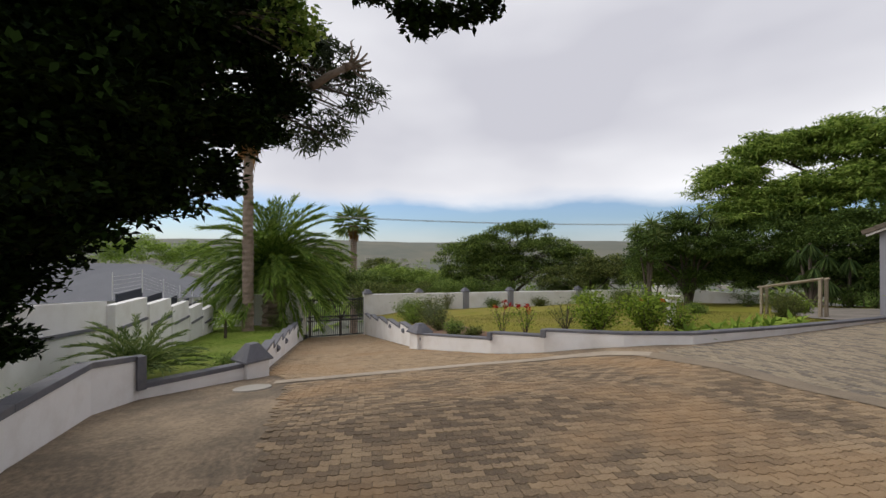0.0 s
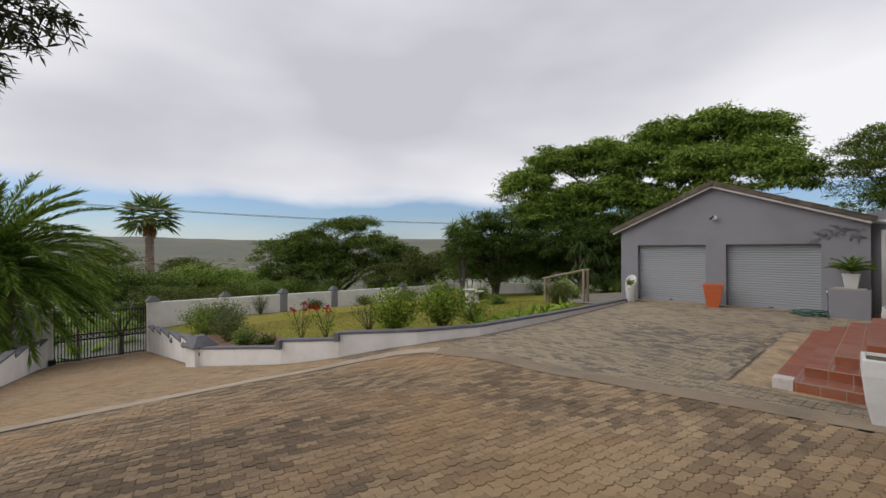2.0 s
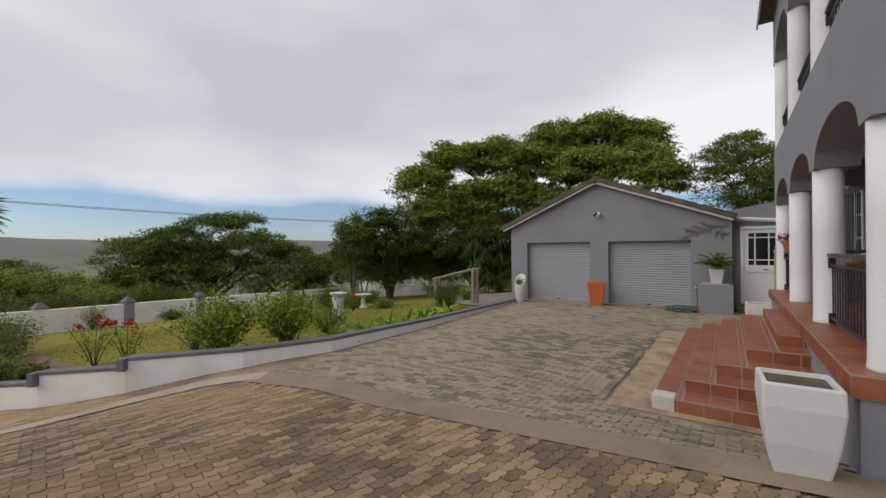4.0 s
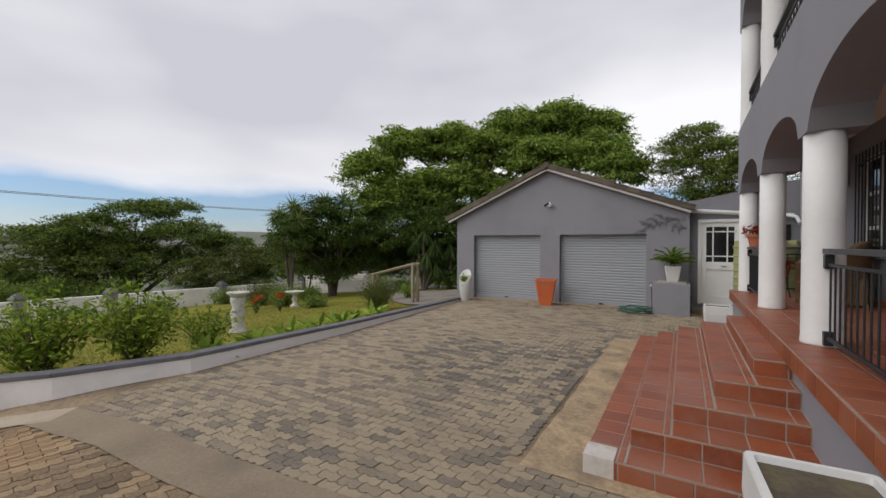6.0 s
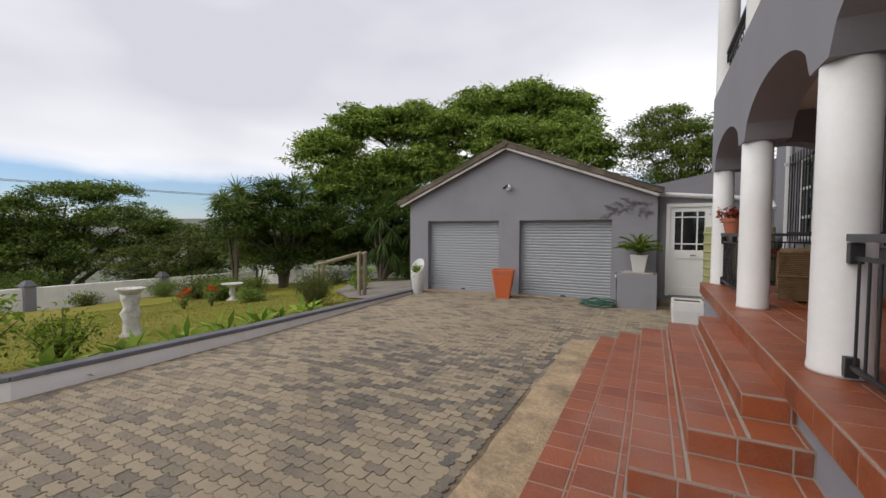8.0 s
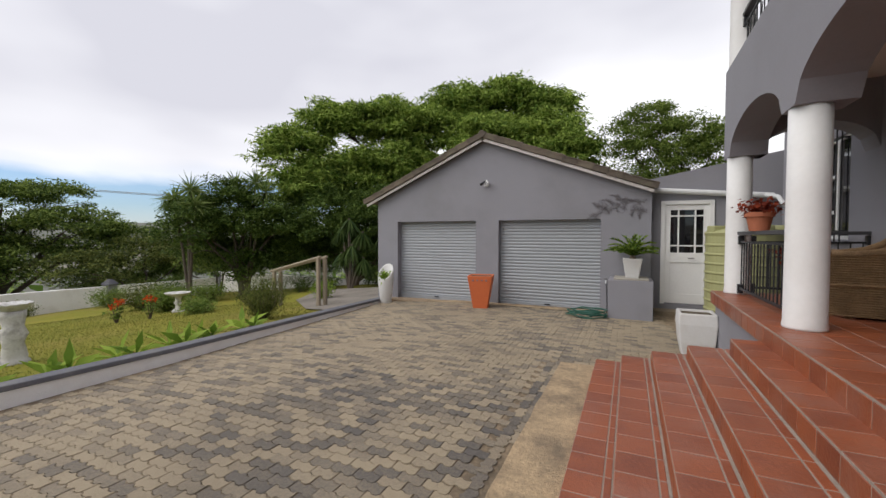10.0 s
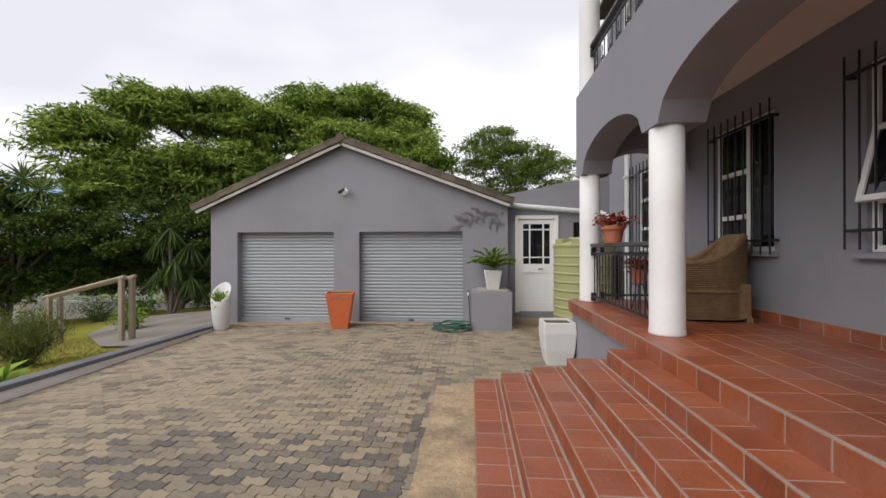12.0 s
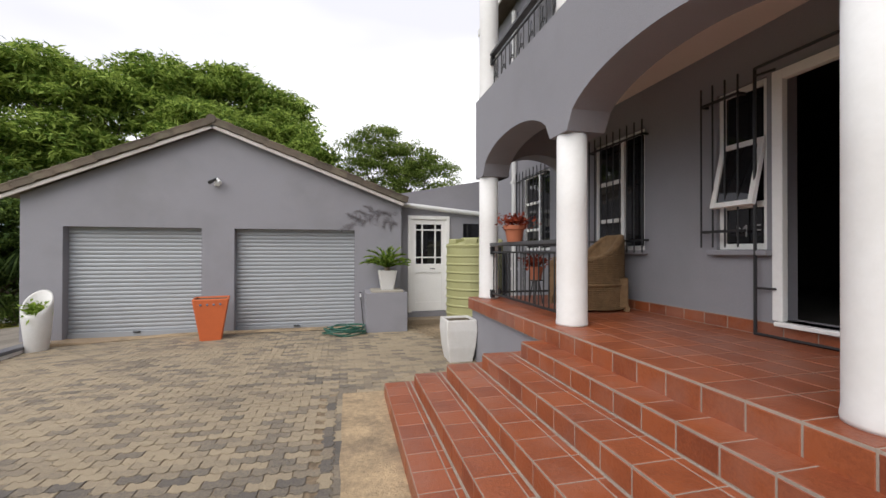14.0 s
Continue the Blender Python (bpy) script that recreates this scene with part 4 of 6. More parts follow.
def tree(name, label, base, lobes, leaf, size, per, clumps, flat, clump_r, r0, seed, category="tree", shell=0.55, bark="bark", fork=0.45, up=0.35, droop=0.0, aspect=0.42, thick=0.5):
    rng = np.random.default_rng(seed)
    t = thing(name, label, category, pose(*base))
    o = np.array(base)
    local = [(x - o[0], y - o[1], z - o[2], r) for x, y, z, r in lobes]
    bm = bmesh.new()
    limbs(bm, (0, 0, 0), [l[:3] for l in local], r0, rng, fork, min(l[3] for l in lobes) * 0.5)
    part("trunk", bm, M[bark], t, smooth=True)
    pts = clump_points(local, clumps, per, flat, clump_r, rng, shell, thick)
    tagged(part_mesh("crown", leaf_mesh("crown", pts, size, size * aspect, rng, up=up, droop=droop), M[leaf], t), kind="stuff")
    return t


JAC = [(-12.0, 17.4, 5.9, 1.8), (-10.9, 19.5, 7.5, 1.9), (-8.9, 20.8, 7.7, 2.0), (-6.9, 21.2, 7.1, 1.8), (-5.8, 23.3, 8.4, 2.1), (-3.2, 24.1, 8.8, 2.1), (-1.2, 24.6, 8.5, 1.6),
       (-4.0, 21.8, 6.3, 2.0), (0.3, 21.8, 5.6, 1.4), (-11.0, 17.5, 4.0, 1.8), (-9.2, 19.4, 4.7, 2.0), (-7.3, 20.5, 5.2, 1.8), (-2.5, 23.3, 6.9, 1.7), (-5.4, 21.0, 4.2, 1.7), (-2.6, 21.6, 4.6, 1.6), (-0.6, 22.4, 6.6, 1.5), (-8.4, 19.6, 3.3, 1.5)]
tree("spreading_tree", "tall spreading tree with layered bright green crown", (-6.5, 21.0, -0.6), [(x, y, z - 0.38, r * 0.94) for x, y, z, r in JAC[:9]] + [(x, y, z - 0.3, r * 0.97) for x, y, z, r in JAC[9:]], "leaf_bright", 0.3, 95, 30, 0.85, 0.42, 0.32, 11, shell=0.5, fork=0.3, up=-0.05, aspect=0.27, thick=0.27)
HEDGE = [(-13.5, 13.4, 2.5, 0.95), (-12.6, 14.5, 2.9, 1.3), (-13.2, 13.3, 1.6, 1.5), (-12.3, 15.0, 2.0, 1.5), (-11.0, 15.6, 1.8, 1.6), (-9.6, 16.7, 2.1, 1.8), (-7.6, 16.9, 1.8, 1.4), (-6.9, 17.3, 2.6, 1.3)]
tree("dense_tree", "dense dark green tree at the garden edge", (-12.2, 14.6, -1.1), HEDGE[:5] + [(-14.2, 14.6, 0.9, 1.4), (-12.6, 16.0, 0.7, 1.4), (-12.6, 15.2, 0.1, 1.2), (-11.0, 16.4, 0.4, 1.3)], "leaf_dark", 0.14, 120, 30, 0.9, 0.3, 0.16, 12, shell=0.5, fork=0.3)
tree("dense_tree", "dense dark green tree shading the garden path", (-8.4, 17.0, -0.9), HEDGE[5:] + [(-10.2, 17.9, 3.4, 1.7), (-5.6, 18.2, 2.8, 1.5), (-4.4, 18.8, 2.4, 1.4), (-10.6, 17.4, 0.9, 1.5), (-8.4, 18.0, 0.9, 1.5), (-6.2, 18.2, 1.0, 1.4), (-7.4, 17.3, 0.3, 1.2), (-5.7, 17.2, 0.4, 1.2), (-4.2, 17.5, 0.6, 1.2), (-3.6, 18.2, 1.9, 1.4)], "leaf_dark", 0.14, 120, 30, 0.9, 0.3, 0.16, 13, shell=0.5, fork=0.3)
TREE2 = [(-27.9, 8.2, 1.8, 2.3), (-27.4, 10.1, 2.4, 2.3), (-26.6, 12.1, 3.5, 2.0), (-26.8, 14.2, 4.0, 1.6), (-24.6, 14.1, 1.9, 2.6), (-23.6, 15.9, 1.4, 2.0), (-27.0, 11.1, 0.8, 2.9), (-26.8, 8.6, 0.2, 2.6), (-25.2, 12.8, 0.2, 2.4)]
tree("broad_tree", "broad dark green tree beyond the boundary wall", (-26.3, 11.3, -5.4), [(x, y, z - 0.25, r * 0.95) for x, y, z, r in TREE2], "leaf_deep", 0.2, 120, 12, 0.6, 0.5, 0.35, 14, shell=0.7, fork=0.5, up=0.05, thick=0.3)
BACK = [(2.8, 21.9, 6.0, 1.3), (3.8, 21.9, 6.5, 1.2), (4.8, 21.9, 5.7, 1.4), (3.4, 21.9, 4.9, 1.6), (5.0, 21.8, 4.7, 1.6), (6.0, 21.7, 5.0, 1.4), (3.2, 21.6, 3.6, 1.4), (4.6, 21.5, 3.3, 1.5), (6.2, 21.5, 3.6, 1.4)]
tree("leafy_tree", "bushy green tree behind the link wall", (4.3, 21.9, -0.6), [(x, y, z - 0.25, r * 0.94) for x, y, z, r in BACK], "leaf_sage", 0.12, 110, 30, 0.9, 0.26, 0.18, 15, shell=0.7)
for k, (lob, leaf) in enumerate((
        ([(-30.8, -3.3, -0.1, 2.9), (-32.7, -1.5, -0.3, 2.5), (-30.6, 0.1, -0.7, 2.6)], "leaf_mid"),
        ([(-34.2, 3.1, -0.3, 2.7), (-33.7, 5.5, -0.7, 2.7), (-31.2, 7.2, -0.8, 2.3)], "leaf_bright"),
        ([(-40.8, -2.4, 1.2, 2.8), (-40.4, -5.0, -0.4, 2.5)], "leaf_olive"),
        ([(-44.1, 4.4, 0.3, 2.4), (-35.4, 3.7, -0.6, 2.3)], "leaf_olive"),
        ([(-30.4, 9.4, -0.9, 2.3), (-27.7, 7.2, -0.9, 2.2)], "leaf_mid"),
        ([(-44.0, -19.4, 1.6, 2.8), (-44.0, -23.6, 1.6, 2.8), (-44.0, -15.0, 1.2, 2.6)], "leaf_lime"),
        ([(-28.0, -7.5, -2.2, 1.8), (-28.5, -10.0, -2.2, 1.8)], "leaf_mid"),
        ([(-24.5, 19.5, -0.2, 2.0), (-22.0, 21.0, 0.2, 2.0), (-19.0, 21.0, 0.2, 1.8)], "leaf_olive"),
        ([(-21.7, 13.4, -0.2, 1.7), (-21.3, 15.8, 0.3, 1.8), (-20.9, 18.2, 0.5, 1.8)], "leaf_olive"),
        ([(-16.5, 16.4, 0.2, 1.3), (-15.2, 16.2, 0.4, 1.3)], "leaf_mid"))):
    bx = sum(l[0] for l in lob) / len(lob)
    by = sum(l[1] for l in lob) / len(lob)
    tree("bushy_tree", "rounded bushy tree beyond the garden wall", (bx, by, terrain_z(bx, by)), [(x, y, z - (0.85 if k < 5 else 0.1), r) for x, y, z, r in lob], "leaf_deep" if leaf == "leaf_mid" else leaf, 0.2, 80, 13, 0.7, 0.45, 0.15, 30 + k, shell=0.65, fork=0.5, thick=0.35)

for k, (lob, leaf) in enumerate((
        ([(-21.5, 20.3, -0.2, 1.6), (-19.4, 20.4, 0.0, 1.6), (-17.3, 20.3, 0.2, 1.6)], "leaf_dark"),
        ([(-15.2, 20.0, 0.3, 1.6), (-13.2, 19.8, 0.4, 1.7), (-11.2, 19.6, 0.4, 1.6)], "leaf_dark"),
        ([(-9.2, 19.6, 0.5, 1.6), (-7.2, 19.6, 0.6, 1.6), (-5.2, 19.8, 0.7, 1.6)], "leaf_dark"),
        ([(-23.4, 16.5, -1.6, 1.6), (-23.6, 18.6, -1.2, 1.7), (-24.6, 15.0, -1.6, 1.6)], "leaf_mid"),
        ([(-24.6, 5.4, -1.9, 1.7), (-24.8, 7.6, -1.8, 1.7), (-24.4, 9.6, -1.8, 1.6)], "leaf_mid"),
        ([(-25.4, -0.2, -2.0, 1.7), (-25.4, 1.9, -2.0, 1.7), (-25.0, 3.8, -2.0, 1.6)], "leaf_olive"))):
    bx, by = lob[1][0], lob[1][1]
    tree("hedge", "dense dark hedge behind the garden wall", (bx, by, terrain_z(bx, by)), lob, leaf, 0.15, 90, 28, 1.0, 0.3, 0.08, 150 + k, "hedge", shell=0.4, fork=0.4)

NEAR = [(-0.5, -7.3, 3.8, 0.8), (-1.0, -7.0, 4.2, 1.0), (-1.5, -6.5, 4.5, 0.9), (-2.0, -5.95, 4.4, 0.65), (-2.2, -5.7, 5.0, 0.65), (-0.6, -7.2, 3.2, 0.9), (-1.0, -6.9, 3.4, 0.85), (-1.6, -6.4, 3.4, 0.65),
        (-1.9, -6.0, 3.4, 0.42), (-0.5, -7.5, 2.6, 0.8), (-1.0, -7.1, 2.6, 0.7), (-1.4, -6.75, 2.8, 0.55), (-1.8, -6.45, 3.0, 0.4), (-1.0, -7.6, 2.1, 0.55), (-1.2, -7.05, 2.3, 0.35), (-1.5, -8.0, 1.5, 0.5), (-1.0, -8.1, 1.3, 0.5)]
NEAR += [(-1.75, -8.2, 0.95, 0.36), (-1.2, -8.3, 1.9, 0.5), (-2.0, -8.0, 1.85, 0.36), (-2.0, -6.2, 2.75, 0.32), (-1.75, -6.65, 2.45, 0.32), (-2.3, -5.7, 3.5, 0.34), (-2.4, -5.5, 4.0, 0.38)]
# silhouetted crown: its backlit shade is in the leaf colour
tree("shade_tree", "dense leafy tree overhanging the drive, coloured as a backlit silhouette", (-1.6, -9.6, -0.2), [(x, y, z, r * 1.12) for x, y, z, r in NEAR], "leaf_backlit", 0.1, 90, 85, 1.0, 0.16, 0.2, 21, shell=0.25, fork=0.4, aspect=0.6)
NEAR2 = [(-2.95, -4.3, 4.75, 0.3), (-2.95, -4.08, 4.55, 0.2), (-2.95, -4.4, 4.25, 0.28), (-2.95, -4.75, 3.75, 0.32), (-2.95, -5.1, 3.6, 0.3), (-2.97, -4.85, 4.6, 0.35), (-2.97, -5.3, 4.2, 0.4), (-2.97, -4.9, 5.1, 0.4)]
willow = tree("willow_leaved_tree", "grey-green tree with narrow hanging leaves and a pruned limb", (-1.9, -9.5, -0.2), [(x, y, z, r * 1.2) for x, y, z, r in NEAR2], "leaf_willow", 0.17, 30, 75, 1.0, 0.14, 0.14, 22, shell=0.3, fork=0.75, droop=0.7, aspect=0.2)
bm = bmesh.new()
tube(bm, [(-0.9, 4.5, 4.72), (-0.98, 4.76, 4.96), (-1.05, 4.98, 5.12)], 0.055, 8, 0.045)
tube(bm, [(-1.04, 4.95, 5.11), (-1.06, 5.05, 5.17)], 0.06, 8, 0.05)
part("pruned_limb", bm, M["cut_bark"], willow, "bare pruned limb end", smooth=True, m=pose(0.69, -0.02, -0.3))
for a in (-0.75, -0.3, 0.1, 0.5, 0.9, 1.4):
    bm = bmesh.new()
    tube(bm, [(-1.06, 5.03, 5.16), (-1.04 + 0.04 * a, 5.03 + 0.17 * math.cos(a), 5.16 + 0.17 * math.sin(a)), (-1.0, 5.03 + 0.31 * math.cos(a + 0.15), 5.16 + 0.33 * math.sin(a + 0.15))], 0.024, 6, 0.012)
    part("twig", bm, M["cut_bark"], willow, smooth=True, m=pose(0.69, -0.02, -0.3))
NEAR3 = [(-1.35, -3.9, 5.02, 0.25), (-1.3, -3.7, 4.88, 0.2), (-1.2, -3.4, 4.98, 0.22), (-1.1, -3.1, 5.08, 0.2), (-1.0, -2.85, 5.18, 0.17), (-1.45, -4.35, 5.25, 0.3)]
# lit edge of the dark crown, added separately with light in its leaf colour
LIT = [(-1.5, -5.1, 4.6, 0.2), (-1.5, -5.3, 4.85, 0.3), (-1.5, -5.25, 4.3, 0.18), (-1.5, -5.5, 4.6, 0.2)]
tree("lit_branch", "lit leaves at the shade tree's edge, light put in as bright green", (-1.3, -9.7, -0.2), LIT, "leaf_bright", 0.09, 60, 100, 1.0, 0.13, 0.1, 25, shell=0.3, fork=0.8, aspect=0.6)
# same silhouette colour, backlit shade included
tree("shade_tree", "leafy branch of a tree above the drive, coloured as a backlit silhouette", (-2.6, -9.2, -0.3), NEAR3, "leaf_backlit", 0.12, 60, 120, 0.8, 0.1, 0.12, 23, shell=0.3, fork=1.35, aspect=0.55)


def frond_points(length, lift, bend, n):
    """A rib that leaves at the angle lift and bends over by bend, with leaflets both sides. Returns rib, roots and directions."""
    rib = [Vector((0, 0, 0))]
    for i in range(n):
        a = lift - bend * (i / n) ** 1.3
        rib.append(rib[-1] + Vector((math.cos(a), 0, math.sin(a))) * (length / n))
    roots, dirs = [], []
    for i in range(3, n + 1):
        t = i / n
        d = (rib[i] - rib[i - 1]).normalized()
        up = Vector((-d.z, 0, d.x))
        for s in (-1, 1):
            q = d * 0.8 + Vector((0, s, 0)) * (0.7 - 0.4 * t) + up * 0.25
            roots.append(rib[i])
            dirs.append(tuple(q))
    return rib, roots, dirs


def palm(name, label, base, trunk_h, r0, r1, fronds, length, leaflets, leaf_len, leaf_w, seed, leaf="palm_leaf", skirt=0, low=-0.35, lean=(0, 0), category="palm"):
    rng = np.random.default_rng(seed)
    p = thing(name, label, category, pose(*base))
    top = Vector((lean[0], lean[1], trunk_h))
    bm = bmesh.new()
    if trunk_h > 0.15:
        n = max(4, int(trunk_h / 0.13))
        pts = []
        prof = []
        for i in range(n + 1):
            t = i / n
            r = r0 + (r1 - r0) * t
            prof.append((r * (1.06 if i % 2 else 0.94), trunk_h * t - 0.25 * (i == 0)))
        rings = lathe(bm, prof, 14)
        for ring, (r, z) in zip(rings, prof):
            for v in ring:
                v.co.x += lean[0] * z / trunk_h + rng.normal() * r * 0.05
                v.co.y += lean[1] * z / trunk_h + rng.normal() * r * 0.05
        part("trunk", bm, M["palm_bark"], p)
    else:
        lathe(bm, [(r0, -0.1), (r0 * 1.1, 0.05), (r1 * 0.5, 0.15)], 12)
        part("trunk", bm, M["palm_bark"], p)
    ribs = bmesh.new()
    roots, dirs = [], []
    for k in range(fronds):
        az = k * 2.39996 + rng.uniform(-0.2, 0.2)
        f = (k + 0.5) / fronds
        lift = 1.45 - f * (1.45 - low) + rng.uniform(-0.1, 0.1)
        rib, rt, dr = frond_points(length * rng.uniform(0.85, 1.1), lift, 0.55 + 0.75 * math.sin(math.pi * min(1, f + 0.1)), leaflets)
        R = Matrix.Rotation(az, 3, "Z")
        tube(ribs, [top + R @ q for q in rib[::max(1, leaflets // 5)]], 0.012 * length ** 0.5, 4, 0.004)
        roots += [tuple(top + R @ q) for q in rt]
        dirs += [tuple(R @ Vector(q)) for q in dr]
    part("ribs", ribs, M[leaf], p)
    tagged(part_mesh("fronds", leaf_mesh("fronds", roots, leaf_len, leaf_w, rng, dirs=dirs, spread=0.1, droop=0.05), M[leaf], p), kind="stuff")
    if skirt:
        a = rng.uniform(0, 2 * math.pi, skirt)
        z = rng.uniform(-1.5, 0.1, skirt)
        rt = np.stack([lean[0] + np.cos(a) * r1 * 1.1, lean[1] + np.sin(a) * r1 * 1.1, trunk_h + z], 1)
        dr = np.stack([np.cos(a) * 0.35, np.sin(a) * 0.35, -np.ones(skirt)], 1)
        tagged(part_mesh("dead_skirt", leaf_mesh("dead_skirt", rt, 0.8, 0.12, rng, dirs=dr, spread=0.15), M["dry_leaf"], p, "hanging skirt of dry dead fronds"), kind="stuff")
    return p


def fan_palm(name, label, base, trunk_h, r0, heads, blade, seed, skirt=120):
    """A tall palm with round fans of stiff blades."""
    rng = np.random.default_rng(seed)
    p = palm(name, label, base, trunk_h, r0 * 1.3, r0, 1, 0.2, 4, 0.1, 0.02, seed, skirt=skirt)
    roots, dirs = [], []
    for k in range(heads):
        az, el = k * 2.39996, math.asin(1 - 1.55 * (k + 0.5) / heads)
        d = Vector((math.cos(az) * math.cos(el), math.sin(az) * math.cos(el), math.sin(el)))
        c = Vector((0, 0, trunk_h)) + d * blade * 0.75
        side = d.cross(Vector((0, 0, 1))).normalized()
        for j in range(18):
            a = radians(-100 + 200 * j / 17)
            roots.append(tuple(c))
            dirs.append(tuple(d * math.cos(a) + side * math.sin(a)))
    tagged(part_mesh("fan_crown", leaf_mesh("fan_crown", roots, blade * 0.75, blade * 0.1, rng, dirs=dirs, spread=0.06, droop=0.1), M["palm_leaf"], p), kind="stuff")
    return p


palm("date_palm", "large feathery date palm beside the entrance gate", (-20.3, -6.3, -2.2), 3.45, 0.62, 0.5, 120, 4.3, 170, 0.55, 0.042, 41, low=-0.6, leaf="palm_green")
fan_palm("tall_palm", "tall slim palm trunk with dead skirt", (-17.35, -7.3, -1.9), 10.2, 0.2, 20, 1.3, 42, 220)
fan_palm("fan_palm", "tall far fan palm beyond the garden wall", (-52.7, 2.4, -9.0), 14.6, 0.4, 34, 2.3, 43, 200)
palm("small_palm", "feathery small palm behind the planter wall", (-5.55, -8.05, -0.5), 0.1, 0.14, 0.12, 46, 1.2, 60, 0.17, 0.024, 44, leaf="palm_leaf", low=0.3)
palm("orange_palm", "palm with orange-tinged fronds beyond the wall", (-36.0, 3.9, -3.9), 2.8, 0.3, 0.25, 26, 2.6, 30, 0.4, 0.05, 45, leaf="leaf_olive")


def spiky(name, label, base, stems, blades, length, width, seed, leaf="palm_leaf", category="shrub", droop=0.1):
    """Heads of stiff sword-shaped blades on short stems (x, y, z of each head)."""
    rng = np.random.default_rng(seed)
    p = thing(name, label, category, pose(*base))
    roots, dirs = [], []
    for x, y, z in stems:
        bm = bmesh.new()
        tube(bm, [(0, 0, -0.1), (x * 0.4, y * 0.4, z * 0.5), (x, y, z)], 0.06, 7, 0.05)
        part("stem", bm, M["bark"], p)
        for k in range(blades):
            az, el = k * 2.39996, math.asin(1 - 1.7 * (k + 0.5) / blades)
            roots.append((x, y, z))
            dirs.append((math.cos(az) * math.cos(el), math.sin(az) * math.cos(el), math.sin(el)))
    tagged(part_mesh("foliage", leaf_mesh("foliage", roots, length, width, rng, dirs=dirs, spread=0.08, droop=droop), M[leaf], p), kind="stuff")
    return p


spiky("yucca", "tall yucca with heads of sword leaves", (-13.3, 13.1, -1.1), [(-0.9, 0, 4.2), (0.2, 0, 4.55), (-0.3, 0.2, 3.8), (0.6, -0.1, 3.9)], 110, 0.75, 0.065, 51)
spiky("yucca", "tall yucca with heads of sword leaves", (-12.3, 15.0, -1.1), [(-0.6, 0, 4.9), (0.5, 0.1, 5.0), (1.1, 0.1, 4.6)], 110, 0.8, 0.065, 56)
spiky("yucca", "tall yucca with hanging sword leaves", (-4.4, 16.0, -0.4), [(0, 0, 3.0), (0.15, 0.1, 2.5), (-0.15, 0.1, 2.0), (0.1, -0.1, 1.5)], 150, 0.6, 0.045, 52, "palm_dark", droop=1.5)
spiky("yucca", "tall yucca with hanging sword leaves", (-6.2, 16.4, -0.5), [(0, 0, 2.2), (0.3, 0.2, 1.4), (-0.3, -0.1, 1.0)], 130, 0.8, 0.06, 53, "palm_dark", droop=1.5)
spiky("yucca", "clump of tall yuccas with hanging sword leaves", (-7.0, 15.3, -0.6), [(0, 0, 2.9), (0.5, 0.2, 2.4), (-0.6, 0.3, 2.6), (0.2, -0.1, 1.9), (-0.3, -0.1, 1.6), (0.6, 0.1, 1.4)], 190, 0.7, 0.05, 55, "palm_dark", droop=1.5)
spiky("yucca", "small yucca standing on the side lawn", (-14.25, -7.8, -1.47), [(0, 0, 0.75)], 60, 0.6, 0.05, 54, "leaf_lime")


def shrub(name, label, base, r, h, leaf, size, n, seed, aspect=0.35, up=0.6, stems=9, flowers=None, category="shrub", bare=0.25):
    """Upright twigs from one foot, set with single leaves, thinner towards the ground."""
    rng = np.random.default_rng(seed)
    p = thing(name, label, category, pose(*base))
    bm = bmesh.new()
    pts = []
    tips = []
    for k in range(stems):
        az = k * 2.39996 + rng.uniform(-0.3, 0.3)
        rr = r * math.sqrt((k + 0.5) / stems)
        tip = Vector((rr * math.cos(az), rr * math.sin(az), h * rng.uniform(0.7, 1.05) * (1 - 0.3 * (rr / r) ** 2)))
        mid = Vector((tip.x * 0.45, tip.y * 0.45, tip.z * 0.5))
        tube(bm, [(0, 0, -0.05), mid, tip], 0.012, 4, 0.004)
        tips.append(tip)
        for i in range(n // stems):
            t = bare + (1 - bare) * rng.random() ** 0.8
            q = (mid * (2 * t) if t < 0.5 else mid.lerp(tip, 2 * t - 1))
            pts.append(q + Vector(rng.normal(size=3)) * r * 0.17)
    part("branchwork", bm, M["bark"], p)
    tagged(part_mesh("leaves", leaf_mesh("leaves", [tuple(q) for q in pts], size, size * aspect, rng, up=up), M[leaf], p), kind="stuff")
    if flowers:
        fp = []
        for tip in tips[:flowers[1]]:
            fp += [tuple(tip + Vector(rng.normal(size=3)) * 0.035) for _ in range(26)]
        tagged(part_mesh("flowers", leaf_mesh("flowers", fp, 0.065, 0.06, rng, up=0.6), M[flowers[0]], p, "small bright blooms"), kind="stuff")
    return p


def grass(name, label, n, x0, x1, y0, y1, zf, mat, seed, keep):
    """Short blades scattered over a lawn."""
    rng = np.random.default_rng(seed)
    xs, ys = rng.uniform(x0, x1, n), rng.uniform(y0, y1, n)
    pts = [(x, y, zf(x, y) - 0.005) for x, y in zip(xs, ys) if keep(x, y)]
    g = part_mesh(name, leaf_mesh(name, pts, 0.045, 0.012, rng, up=1.2), mat)
    return tagged(g, label, "grass", kind="stuff")


def on_lawn(x, y):
    return (x, y, lawn_z(x, y) - 0.01)


